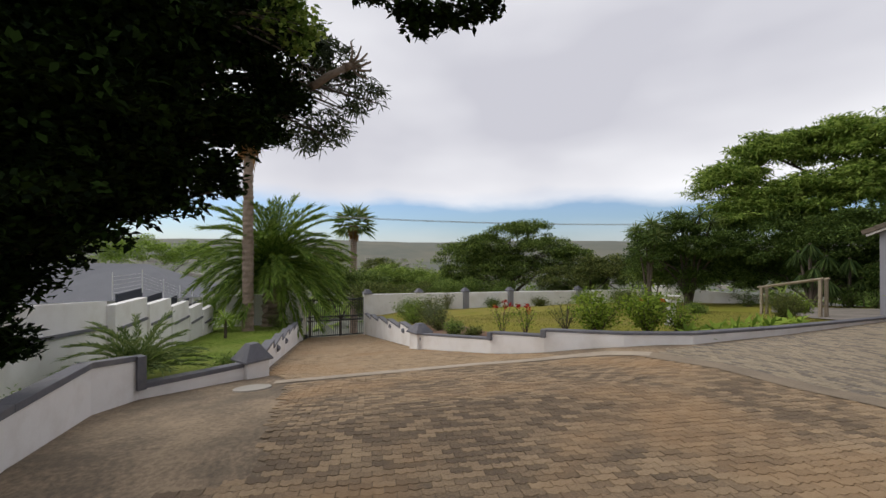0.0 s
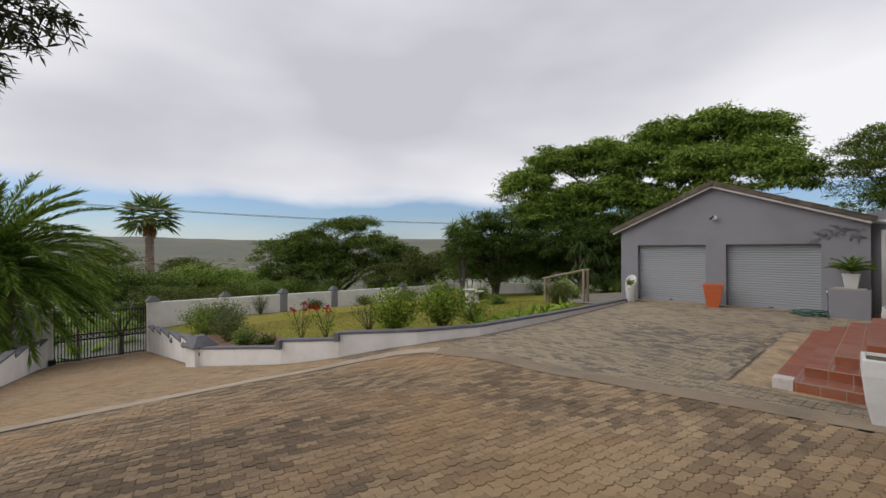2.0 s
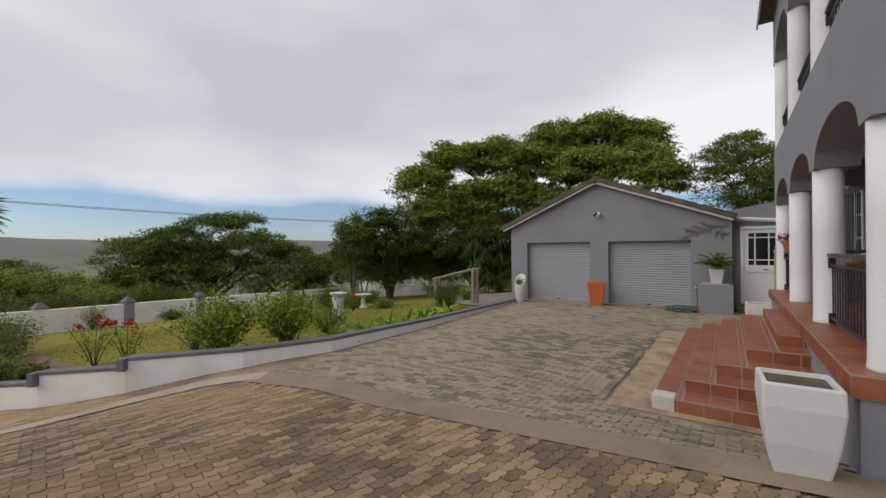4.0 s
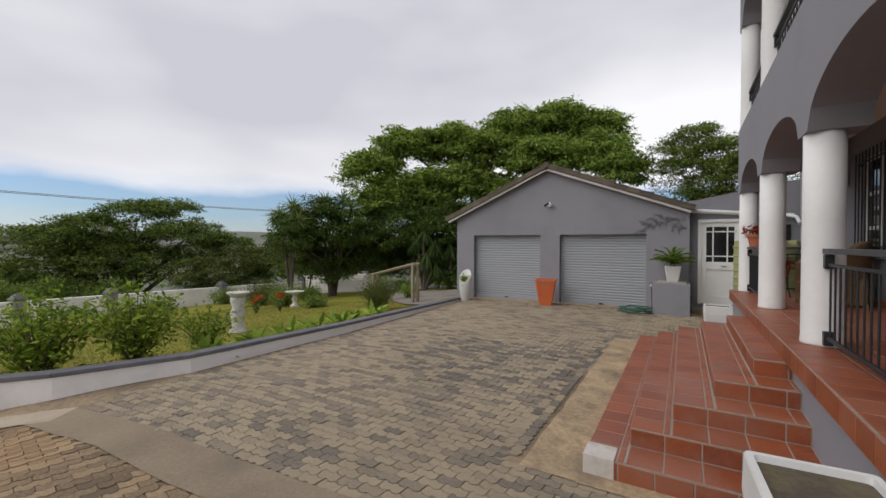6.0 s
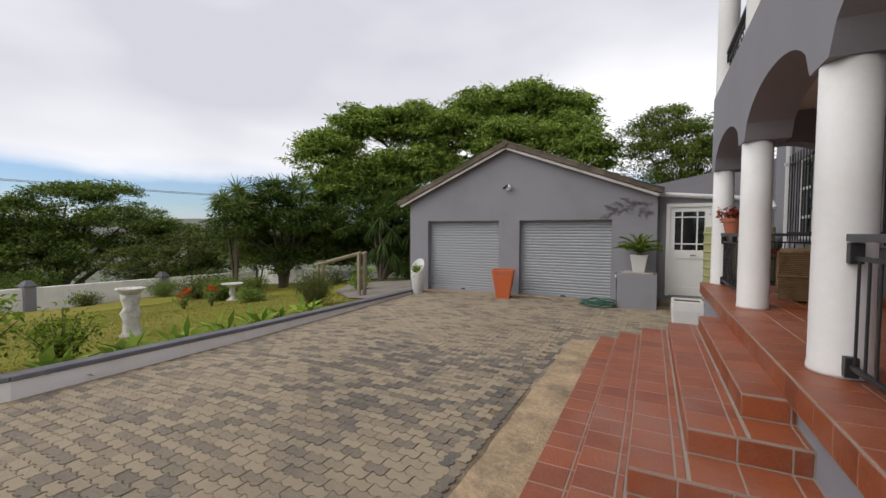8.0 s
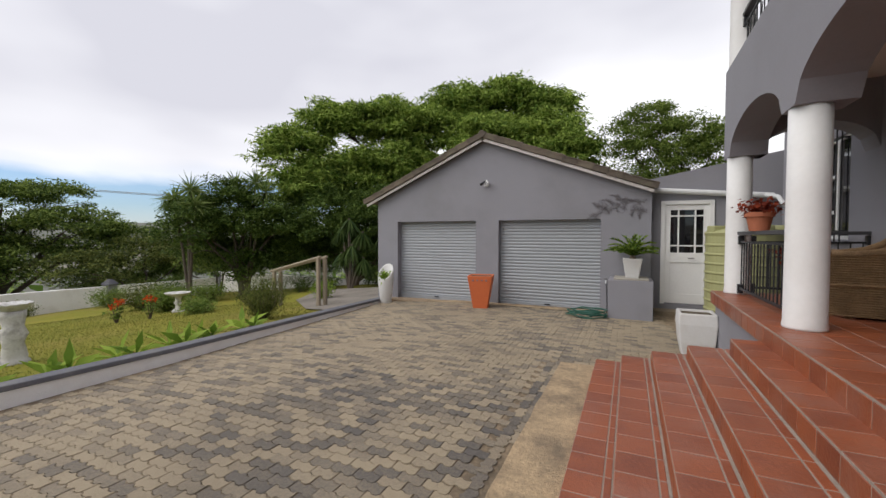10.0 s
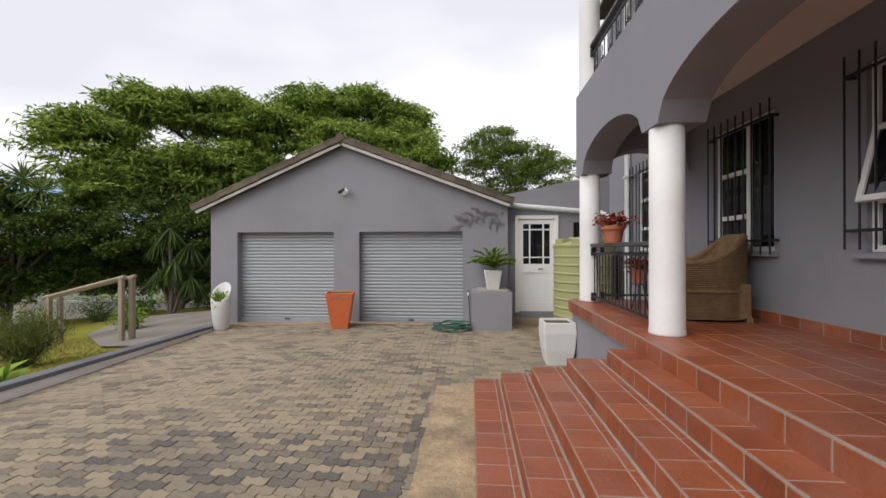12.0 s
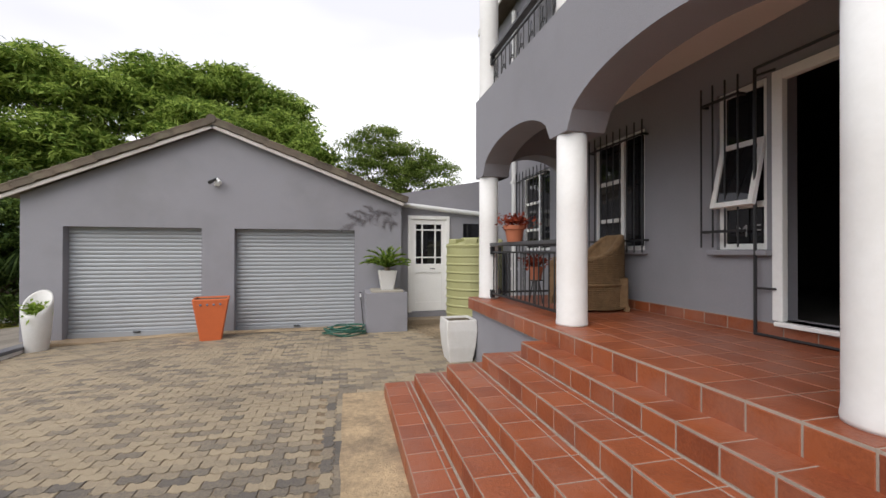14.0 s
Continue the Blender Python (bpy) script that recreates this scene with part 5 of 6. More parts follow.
shrub("garden_shrub", "leafy bright green shrub behind the kerb wall", on_lawn(-3.75, 2.75), 0.65, 1.15, "leaf_shrub", 0.11, 1900, 61, stems=26, bare=0.2, aspect=0.42)
shrub("garden_shrub", "leafy bright green shrub behind the kerb wall", on_lawn(-4.5, 1.9), 0.7, 1.2, "leaf_shrub", 0.11, 2000, 62, stems=26, bare=0.2, aspect=0.42)
shrub("garden_shrub", "small yellow-green shrub behind the kerb wall", on_lawn(-3.7, 3.75), 0.48, 0.75, "leaf_shrub", 0.09, 800, 63, stems=22, bare=0.2, aspect=0.42)
shrub("rose_bush", "thin rose bush with red blooms", on_lawn(-7.3, 0.75), 0.42, 1.15, "leaf_shrub", 0.07, 330, 64, stems=8, flowers=("red_flower", 4), aspect=0.5)
shrub("rose_bush", "thin rose bush with red blooms", on_lawn(-6.45, 1.05), 0.4, 0.95, "leaf_shrub", 0.07, 300, 65, stems=8, flowers=("red_flower", 3), aspect=0.5)
shrub("rose_bush", "bare leggy rose bush beside the lawn edge", on_lawn(-6.0, 2.1), 0.6, 1.0, "leaf_olive", 0.07, 420, 66, stems=16, aspect=0.5)
shrub("lavender_bush", "upright grey-green rosemary-like bush by the path", on_lawn(-4.2, 8.75), 0.55, 0.9, "leaf_olive", 0.09, 6500, 67, aspect=0.12, up=1.6, stems=30, bare=0.1)
PATH_IN = [(-3.17, 9.7), (-3.26, 12.0), (-3.5, 15.0)]
PATH_OUT = [(-4.2, 10.0), (-6.6, 12.1), (-8.4, 15.2)]
for k, (x, y, r, h, leaf, n) in enumerate(((-15.2, 0.1, 0.9, 1.1, "leaf_mid", 2200), (-12.6, 0.2, 0.8, 1.2, "leaf_olive", 1200), (-20.0, 7.0, 0.6, 0.5, "leaf_dark", 900), (-19.0, 9.9, 0.7, 0.6, "leaf_olive", 900),
                                           (-18.0, 12.6, 0.8, 0.8, "leaf_mid", 1400), (-10.6, 10.6, 0.7, 0.75, "leaf_mid", 1500), (-13.0, 11.2, 0.9, 0.9, "leaf_olive", 1500), (-8.0, 9.9, 0.5, 0.35, "leaf_mid", 900),
                                           (-20.6, 4.0, 0.5, 1.2, "leaf_olive", 350), (-16.0, 14.0, 1.0, 1.0, "leaf_dark", 1500), (-12.0, 13.0, 0.8, 0.7, "leaf_mid", 1200), (-5.6, 12.2, 0.4, 0.6, "leaf_lime", 400))):
    shrub("garden_bush", "low rounded bush in the garden bed", on_lawn(x, y), r, h, leaf, 0.1, n * 2, 70 + k, stems=24, up=0.3, bare=0.15)
for k, (x, y) in enumerate(((-3.3, 4.9), (-3.45, 5.7), (-3.4, 6.35), (-3.55, 6.9), (-3.3, 4.2), (-3.4, 7.6), (-3.2, 3.4))):
    spiky("leafy_plant", "broad-leaved bright green plant along the kerb", on_lawn(x, y), [(0, 0, 0.05), (0.12, 0.15, 0.05)], 16, 0.42, 0.12, 90 + k, "leaf_lime", "plant")
for k, (x, y) in enumerate(((-9.0, 9.2), (-9.6, 8.7))):
    shrub("flower_clump", "clump of orange flowers in the lawn bed", on_lawn(x, y), 0.2, 0.65, "leaf_mid", 0.12, 120, 100 + k, flowers=("orange_flower", 4), category="flowers")
for k, (x, y, r, h) in enumerate(((-6.3, -6.6, 0.4, 0.2), (-18.9, -6.0, 0.9, 0.7), (-2.5, -8.6, 0.6, 0.3), (-1.4, -8.4, 0.5, 0.35))):
    shrub("ground_cover", "low green plants behind the planter wall", (x, y, left_lawn_z(x, y)), r, h, "leaf_mid", 0.09, 900, 110 + k, stems=14, bare=0.05)
# soil bed behind the lower kerb
bed = ruled("garden_bed", [(-6.2, -0.25), (-9.0, -1.1), (-13.0, -1.0)], [(-6.6, 0.5), (-9.2, 0.6), (-13.0, 0.9)], lambda x, y: lawn_z(x, y) + 0.03, 6, M["soil"], 6)
structure(bed, "reddish mulched garden bed behind the kerb", "garden bed")
apron = ruled("garden_path", PATH_IN, PATH_OUT, lambda x, y: lawn_z(x, y) + 0.035, 10, M["path_concrete"], 8)
structure(apron, "pale concrete garden path beside the garage", "path")

M["wood"] = material("weathered_wood", (0.34, 0.28, 0.2), (0.22, 0.18, 0.13), 0.85, 3, 30, 0.4, stretch=(1, 1, 0.2))
M["statue_white"] = material("statue_white", (0.72, 0.71, 0.69), (0.5, 0.48, 0.45), 0.9, 6, 40, 0.6, 25, spots=(0.22, 0.2, 0.18), spot_scale=7, spot_amount=0.7)
M["stud"] = material("stud", (0.16, 0.2, 0.26), (0.1, 0.13, 0.18), 0.35, 6, 40, 0)
M["orange_glaze"] = material("orange_clay", (0.64, 0.15, 0.045), (0.53, 0.12, 0.04), 0.6, 3, 40, 0.1)
M["pot_white"] = material("pot_white", (0.66, 0.65, 0.64), (0.58, 0.57, 0.55), 0.55, 3, 30, 0.05, spots=(0.55, 0.52, 0.46), spot_scale=2.5, spot_amount=0.35)
M["tank_green"] = material("tank_green", (0.36, 0.36, 0.17), (0.32, 0.315, 0.15), 0.55, 1, 30, 0.03)
M["hose_green"] = material("hose_green", (0.03, 0.13, 0.095), (0.02, 0.085, 0.06), 0.4, 4, 40, 0.05)
M["wicker"] = material("wicker", (0.33, 0.205, 0.1), (0.13, 0.078, 0.036), 0.75, 12, 90, 0.8, 70)
M["cushion"] = material("cushion", (0.55, 0.24, 0.13), (0.45, 0.19, 0.1), 0.9, 8, 60, 0.3)
M["clay_pot"] = material("clay_pot", (0.42, 0.14, 0.07), (0.34, 0.11, 0.055), 0.75, 4, 40, 0.15)
M["slab"] = material("slab", (0.4, 0.37, 0.32), (0.3, 0.28, 0.24), 0.9, 5, 40, 0.3)
M["grey_roof"] = material("grey_roof", (0.17, 0.175, 0.19), (0.13, 0.135, 0.15), 0.8, 1, 10, 0.2)
M["navy"] = material("navy_panel", (0.03, 0.035, 0.055), (0.02, 0.025, 0.04), 0.6, 3, 30, 0.1)
M["art_metal"] = material("art_metal", (0.19, 0.175, 0.185), (0.14, 0.13, 0.14), 0.5, 5, 40, 0.05, metal=0.5)

# ---- entrance gate ----
gate = thing("entrance_gate", "black steel driveway gate with scrolled band", "gate", pose(-21.75, 0, 0))
GY0, GY1, GZ0, GZ1 = -4.55, -1.2, -3.2, -1.0
for z in (GZ0 + 0.06, GZ0 + 0.95, GZ0 + 1.2, GZ1):
    bm = bmesh.new()
    box(bm, -0.03, GY0, z - 0.03, 0.03, GY1, z + 0.03)
    part("rail", bm, M["black_metal"], gate)
bar_me = None
for i in range(31):
    if bar_me is None:
        bm = bmesh.new()
        box(bm, -0.018, -0.018, GZ0 - 0.05, 0.018, 0.018, GZ1 + 0.12)
        bar_me = bpy.data.meshes.new("bar")
        bm.to_mesh(bar_me)
        bm.free()
        bar_me.materials.append(M["black_metal"])
    part_mesh("bar", bar_me, None, gate).location = (0, GY0 + (GY1 - GY0) * i / 30, 0)
for i in range(15):
    bm = bmesh.new()
    cy = GY0 + (GY1 - GY0) * (i + 0.5) / 15
    tube(bm, [(0, cy + 0.09 * math.cos(a * math.pi / 5), GZ0 + 1.075 + 0.09 * math.sin(a * math.pi / 5)) for a in range(11)], 0.012, 5)
    part("scroll", bm, M["black_metal"], gate)
bm = bmesh.new()
box(bm, -22.0, -5.15, -4.4, -21.5, -4.6, -0.75, 0.01)
structure(part("gate_post", bm, M["white_plaster"]), "white plastered gate post", "post")
bm = bmesh.new()
box(bm, -21.7, -4.75, -3.35, -21.35, -4.5, -2.95, 0.02)
tagged(part("gate_motor", bm, M["black_metal"]), "black gate motor box beside the gate post", "gate motor")
cap_pillar(-21.85, -0.9, -4.4, -0.72, 0.5, 0.6, 0.28, M["white_plaster"], "white gate pillar with grey pyramid cap", 0)

# ---- stepped side wall and the neighbouring house ----
side = thing("side_wall", "white side wall stepping down the slope with grey ledges", "wall", kind="structure")
panels = [(-2.0, -7.75, 1.3, 0.8), (-7.75, -9.9, 0.7, 0.66), (-9.9, -12.0, 0.45, 0.41), (-12.0, -14.1, 0.12, 0.08), (-14.1, -16.2, -0.22, -0.26), (-16.2, -18.2, -0.56, -0.6)]
for xa, xb, za, zb in panels:
    bm = bmesh.new()
    ya, yb = -9.15 + (xa + 7.75) * -0.03, -9.15 + (xb + 7.75) * -0.03
    prism(bm, [(xa, -3.5), (xb, -3.5), (xb, zb), (xa, za)], ya - 0.22, ya)
    part("wall_panel", bm, M["white_plaster"], side)
    bm = bmesh.new()
    prism(bm, [(xa - 0.1, za - 0.62), (xb + 0.1, zb - 0.62), (xb + 0.1, zb - 0.55), (xa - 0.1, za - 0.55)], ya - 0.01, ya + 0.06)
    part("ledge", bm, M["coping_grey"], side)
bm = bmesh.new()
box(bm, -22.3, -9.4, -3.6, -22.1, -5.0, -0.55, 0.01)
structure(part("gate_side_wall", bm, M["white_plaster"]), "white boundary wall beside the gate", "wall")
fence = thing("electric_fence", "electric fence wires on short posts along the wall", "fence")
for i in range(6):
    x = -8.0 - i * 2.0
    z = 0.9 - (max(0, -x - 9.9) * 0.19)
    bm = bmesh.new()
    tube(bm, [(x, -9.3, z - 0.1), (x, -9.3, z + 0.55)], 0.012, 5)
    part("post", bm, M["white_metal"], fence)
for k in range(5):
    bm = bmesh.new()
    tube(bm, [(-8.0 - i * 2.0, -9.3, 0.95 + k * 0.1 - max(0, i * 2.0 - 1.9) * 0.19) for i in range(6)], 0.003, 4)
    part("wire", bm, M["white_metal"], fence)
house2 = thing("neighbour_house", "grey-roofed neighbouring house beyond the side wall", "house")
bm = bmesh.new()
box(bm, -40, -26, -6, -31, -12.4, -1.5)
part("wall", bm, M["white_plaster"], house2)
bm = bmesh.new()
vs = [bm.verts.new(p) for p in ((-30.4, -27, -1.55), (-30.4, -11.8, -1.4), (-40.6, -11.8, -1.4), (-40.6, -27, -1.55), (-35.5, -23, 1.1), (-35.5, -16.5, 0.95))]
for f in ((0, 1, 5, 4), (1, 2, 5), (2, 3, 4, 5), (3, 0, 4), (3, 2, 1, 0)):
    bm.faces.new([vs[i] for i in f])
part("roof", bm, M["grey_roof"], house2, "plain grey roof")
dark_fence = thing("panel_fence", "dark navy panel fence behind the side wall", "fence")
for i in range(5):
    bm = bmesh.new()
    box(bm, -12.2 - i * 2.1, -10.0, -3, -10.2 - i * 2.1, -9.94, 0.75 - i * 0.33, 0.01)
    part("panel", bm, M["navy"], dark_fence)

# ---- garden things ----
M["grass_dry"] = leaf_mat("grass_dry", (0.14, 0.17, 0.03), (0.3, 0.27, 0.08))
M["grass_green"] = leaf_mat("grass_green", (0.1, 0.17, 0.025), (0.2, 0.27, 0.05))
kerb_poly = [(-3.0, 11.5), (-2.9, 6.0), (-2.95, 3.0), (-3.65, 1.95), (-4.95, 0.7), (-6.2, -0.05), (-9.0, 0.4), (-14.0, 0.6), (-14.0, 12.0)]
grass("garden_grass", "short dry yellow-green lawn grass", 60000, -14, -2.9, -0.5, 12, lawn_z, M["grass_dry"], 201, lambda x, y: inside(x, y, kerb_poly) and not inside(x, y, PATH_IN + PATH_OUT[::-1]))
grass("side_grass", "short green lawn grass beside the drive", 16000, -20, -6.2, -9.5, -5.2, left_lawn_z, M["grass_green"], 202, lambda x, y: y < -6.15 + (-x - 6.1) * 0.072)
rail = thing("hand_rail", "weathered wooden handrail beside the garden steps", "handrail")
for x, y, z0, z1 in ((-4.2, 10.45, -0.25, 1.08), (-4.12, 10.6, -0.25, 1.08), (-6.2, 10.9, -0.5, 0.62), (-6.12, 11.05, -0.5, 0.62)):
    bm = bmesh.new()
    box(bm, x - 0.042, y - 0.042, z0, x + 0.042, y + 0.042, z1, 0.01)
    part("post", bm, M["wood"], rail)
for d in (0, 0.15):
    bm = bmesh.new()
    tube(bm, [(-4.1 + d * 0.5, 10.42 + d, 1.1), (-6.35 + d * 0.5, 10.92 + d, 0.62)], 0.034, 8)
    part("rail", bm, M["wood"], rail)


def bird_bath(x, y, h, w, label, stem):
    p = thing("bird_bath", label, "bird bath", pose(x, y, lawn_z(x, y) - 0.02), "garden bird baths")
    bm = bmesh.new()
    lathe(bm, [(0.17, 0), (0.18, 0.05), (0.14, 0.09), (stem, 0.14), (stem * 0.8, h * 0.35), (stem * 1.15, h * 0.5), (stem * 0.8, h * 0.62), (stem, h * 0.78), (0.15, h - 0.11)], 24)
    for v in bm.verts:
        a = math.atan2(v.co.y, v.co.x)
        if 0.12 < v.co.z < h - 0.13:
            k = 1 + 0.2 * noise.noise(Vector((v.co.x * 14, v.co.y * 14, v.co.z * 9)))
            v.co.x *= k
            v.co.y *= k
    part("pedestal", bm, M["statue_white"], p, "carved white pedestal", smooth=True)
    bm = bmesh.new()
    lathe(bm, [(0.12, h - 0.12), (w * 0.36, h - 0.08), (w * 0.5, h - 0.02), (w * 0.52, h), (w * 0.47, h), (w * 0.3, h - 0.05), (0.02, h - 0.06)], 32)
    for v in bm.verts:
        a = math.atan2(v.co.y, v.co.x)
        if math.hypot(v.co.x, v.co.y) > w * 0.4:
            v.co.z += 0.008 * math.sin(a * 14)
    part("bowl", bm, M["statue_white"], p, smooth=True)


bird_bath(-5.2, 5.25, 0.9, 0.44, "white cement bird bath on a carved pedestal", 0.14)
bird_bath(-9.7, 10.4, 0.62, 0.68, "white cement bird bath with wide shallow bowl", 0.09)


def open_pot(bm, prof_w, wall=0.035, depth=0.08, round_=0.02):
    """A square tapered planter from (half width, z) pairs, open above."""
    rings = []
    for w, z in prof_w:
        r = []
        for sx, sy in ((-1, -1), (1, -1), (1, 1), (-1, 1)):
            for k in range(4):
                a = math.atan2(sy, sx) - math.pi / 4 + k * math.pi / 6
                r.append(bm.verts.new((sx * (w - round_) + round_ * math.cos(a), sy * (w - round_) + round_ * math.sin(a), z)))
        rings.append(r)
    n = len(rings[0])
    for a, b in zip(rings, rings[1:]):
        for i in range(n):
            bm.faces.new((a[i], a[(i + 1) % n], b[(i + 1) % n], b[i]))
    bm.faces.new(rings[0][::-1])


def square_pot(name, label, x, y, z, w0, w1, h, mat, rz=0, bulge=0.0, fill="soil"):
    p = thing(name, label, "plant pot", pose(x, y, z, 0, 0, rz))
    bm = bmesh.new()
    prof = [(w0 / 2, 0), (w0 / 2 + (w1 - w0) / 2 * 0.35 + bulge, h * 0.35), (w0 / 2 + (w1 - w0) / 2 * 0.75 + bulge, h * 0.75), (w1 / 2, h - 0.012), (w1 / 2 - 0.006, h), (w1 / 2 - 0.03, h), (w1 / 2 - 0.045, h - 0.1)]
    open_pot(bm, prof)
    part("pot", bm, M[mat], p, smooth=False)
    bm = bmesh.new()
    box(bm, -w1 / 2 + 0.034, -w1 / 2 + 0.034, h - 0.14, w1 / 2 - 0.034, w1 / 2 - 0.034, h - 0.028)
    part("soil", bm, M["potting"], p, "dry brown potting soil")
    return p


square_pot("square_planter", "large white tapered square planter beside the steps", 3.6, 1.93, paved_z(3.6, 1.93), 0.3, 0.43, 0.63, "pot_white", 3, 0.02)
square_pot("square_planter", "white tapered square planter against the plinth", 3.71, 9.02, -0.01, 0.34, 0.44, 0.6, "pot_white", 0, 0.02)
orange = square_pot("orange_planter", "orange tapered square planter before the garage", -0.2, 11.32, -0.03, 0.32, 0.56, 0.76, "orange_glaze", 12)


for i in range(4):
    bm = bmesh.new()
    bmesh.ops.create_uvsphere(bm, u_segments=10, v_segments=6, radius=0.02)
    part("stud", bm, M["stud"], orange, "small blue-grey glazed stud", m=pose(-0.15 + 0.1 * i, -0.268, 0.665))


def slant_pot(x, y, z, rz):
    p = thing("slant_pot", "tall white round pot with slanted mouth and fern", "plant pot", pose(x, y, z, 0, 0, rz))
    bm = bmesh.new()
    rings = lathe(bm, [(0.13, 0), (0.145, 0.02), (0.18, 0.36), (0.2, 0.6), (0.2, 0.76), (0.19, 0.82), (0.165, 0.82), (0.165, 0.66), (0.02, 0.6)], 28, cap=False)
    bm.faces.new(rings[0][::-1])
    for v in bm.verts:
        if v.co.z > 0.5:
            v.co.z += 0.72 * (0.1 * v.co.x + v.co.y) * (v.co.z - 0.5) / 0.22
    part("pot", bm, M["pot_white"], p, smooth=True)
    rng = np.random.default_rng(5)
    pts = rng.normal(size=(260, 3)) * np.array([0.07, 0.07, 0.05]) + np.array([-0.01, -0.04, 0.71])
    part_mesh("fern", leaf_mesh("fern", pts, 0.09, 0.03, rng), M["leaf_lime"], p, "small green fern")


slant_pot(-2.85, 11.45, -0.12, 10)

block = thing("plinth_block", "grey plastered plinth block against the garage", "plinth")
bm = bmesh.new()
box(bm, 2.5, 11.2, -0.05, 3.3, 11.98, 0.76, 0.012)
part("body", bm, M["grey_plaster"], block)
bm = bmesh.new()
box(bm, 2.6, 11.22, 0.76, 3.22, 11.8, 0.8, 0.012)
part("slab", bm, M["slab"], block, "loose stone slab")
square_pot("white_pot", "small white square pot on the plinth", 2.93, 11.5, 0.8, 0.24, 0.36, 0.38, "pot_white", 0)
cyc = palm("cycad", "small stiff-leaved cycad growing in a white pot", (2.93, 11.5, 1.12), 0.1, 0.06, 0.06, 30, 0.5, 26, 0.11, 0.024, 46, leaf="palm_green", low=0.35, category="plant")

hose = thing("garden_hose", "dark green garden hose coiled on the paving", "hose")
rng_h = random.Random(3)
bm = bmesh.new()
pts = []
for i in range(150):
    a = i * 2 * math.pi / 24
    r = 0.33 + 0.07 * math.sin(i * 0.37) + 0.03 * math.sin(i * 1.1)
    pts.append((2.1 + r * math.cos(a), 11.2 + r * 0.8 * math.sin(a), 0.01 + 0.012 * (i // 12) + 0.01 * math.sin(i)))
tube(bm, pts, 0.012, 6)
part("coil", bm, M["hose_green"], hose, smooth=True)
bm = bmesh.new()
tube(bm, [(2.4, 11.25, 0.03), (2.47, 11.5, 0.05), (2.46, 11.75, 0.2), (2.44, 11.93, 0.5), (2.42, 11.95, 0.62)], 0.011, 6)
part("feed", bm, M["black_metal"], hose, smooth=True)
tap = thing("tap", "brass garden tap on the garage wall", "tap")
bm = bmesh.new()
tube(bm, [(2.42, 12.0, 0.66), (2.42, 11.92, 0.66), (2.42, 11.91, 0.61)], 0.014, 7)
part("spout", bm, M["white_metal"], tap)
bm = bmesh.new()
tube(bm, [(2.39, 11.95, 0.7), (2.45, 11.95, 0.7)], 0.01, 6)
part("handle", bm, M["black_metal"], tap)

tank = thing("water_tank", "ribbed olive green plastic water tank", "water tank", pose(4.72, 11.35, 0.02))
bm = bmesh.new()
prof = [(0.58, 0)]
for i in range(9):
    z = 0.1 + i * 0.165
    prof += [(0.58, z), (0.595, z + 0.02), (0.595, z + 0.035), (0.58, z + 0.055)]
prof += [(0.58, 1.6), (0.6, 1.66), (0.56, 1.7), (0.3, 1.78), (0.28, 1.82), (0.02, 1.83)]
lathe(bm, prof, 40)
part("body", bm, M["tank_green"], tank, smooth=False)
for a in (200, 245, 290, 335):
    bm = bmesh.new()
    box(bm, 0.34, -0.12, 1.66, 0.575, 0.12, 1.79, 0.02, m=pose(0, 0, 0, 0, 0, a))
    part("lug", bm, M["tank_green"], tank)

# garage lamp, wall art, gutter and pipes
lamp = thing("wall_lamp", "small twin spot wall lamp on the gable", "wall lamp")
bm = bmesh.new()
box(bm, -0.36, 11.96, 2.82, -0.26, 12.0, 2.92, 0.01)
part("base", bm, M["white_metal"], lamp)
for s in (-1, 1):
    bm = bmesh.new()
    tube(bm, [(-0.31, 11.97, 2.97), (-0.31 + s * 0.06, 11.9, 2.9), (-0.31 + s * 0.09, 11.84, 2.86)], 0.022, 8, 0.036)
    part("head", bm, M["white_metal" if s > 0 else "black_metal"], lamp)
art = thing("wall_art", "dark metal leaf branch ornament on the garage wall", "wall art")
rng_a = random.Random(8)
for k in range(10):
    cx, cz, r, w = 2.2 + 0.105 * k, 2.26 + 0.1 * math.sin(k * 2.3), 0.05 + 0.02 * (k % 3), 1 if k % 2 else -1
    bm = bmesh.new()
    tube(bm, [(cx + w * r * (1 - i / 22) * math.cos(i * 0.55), 11.985, cz + r * (1 - i / 22) * math.sin(i * 0.55)) for i in range(18)], 0.0035, 4)
    part("curl", bm, M["art_metal"], art)
leaf_pts, leaf_dirs = [], []
for k in range(16):
    t0 = k / 15
    x0, z0 = 3.2 - 1.0 * t0, 2.1 + 0.2 * math.sin(math.pi * min(1, t0 * 1.15)) + 0.05 * (k % 3)
    a0 = math.pi - 0.5 + (1.1 if k % 2 else -0.5) - 0.5 * t0
    pts = [(x0 + 0.2 * i / 5 * math.cos(a0 + 0.12 * i), 11.985, z0 + 0.17 * i / 5 * math.sin(a0 + 0.12 * i)) for i in range(6)]
    bm = bmesh.new()
    tube(bm, pts, 0.0035, 4)
    part("twig", bm, M["art_metal"], art)
    for i in range(1, 6):
        for s in (-1, 1):
            a = a0 + s * (0.7 + 0.4 * rng_a.random())
            bm = bmesh.new()
            L = rng_a.uniform(0.045, 0.075)
            c, sn = math.cos(a), math.sin(a)
            x, y, z = pts[i]
            o = [(0, 0), (L * 0.4, L * 0.17), (L, 0), (L * 0.4, -L * 0.17)]
            prism(bm, [(x + p * c - q * sn, z + p * sn + q * c) for p, q in o], 11.982, 11.988)
            part("leaf", bm, M["art_metal"], art)
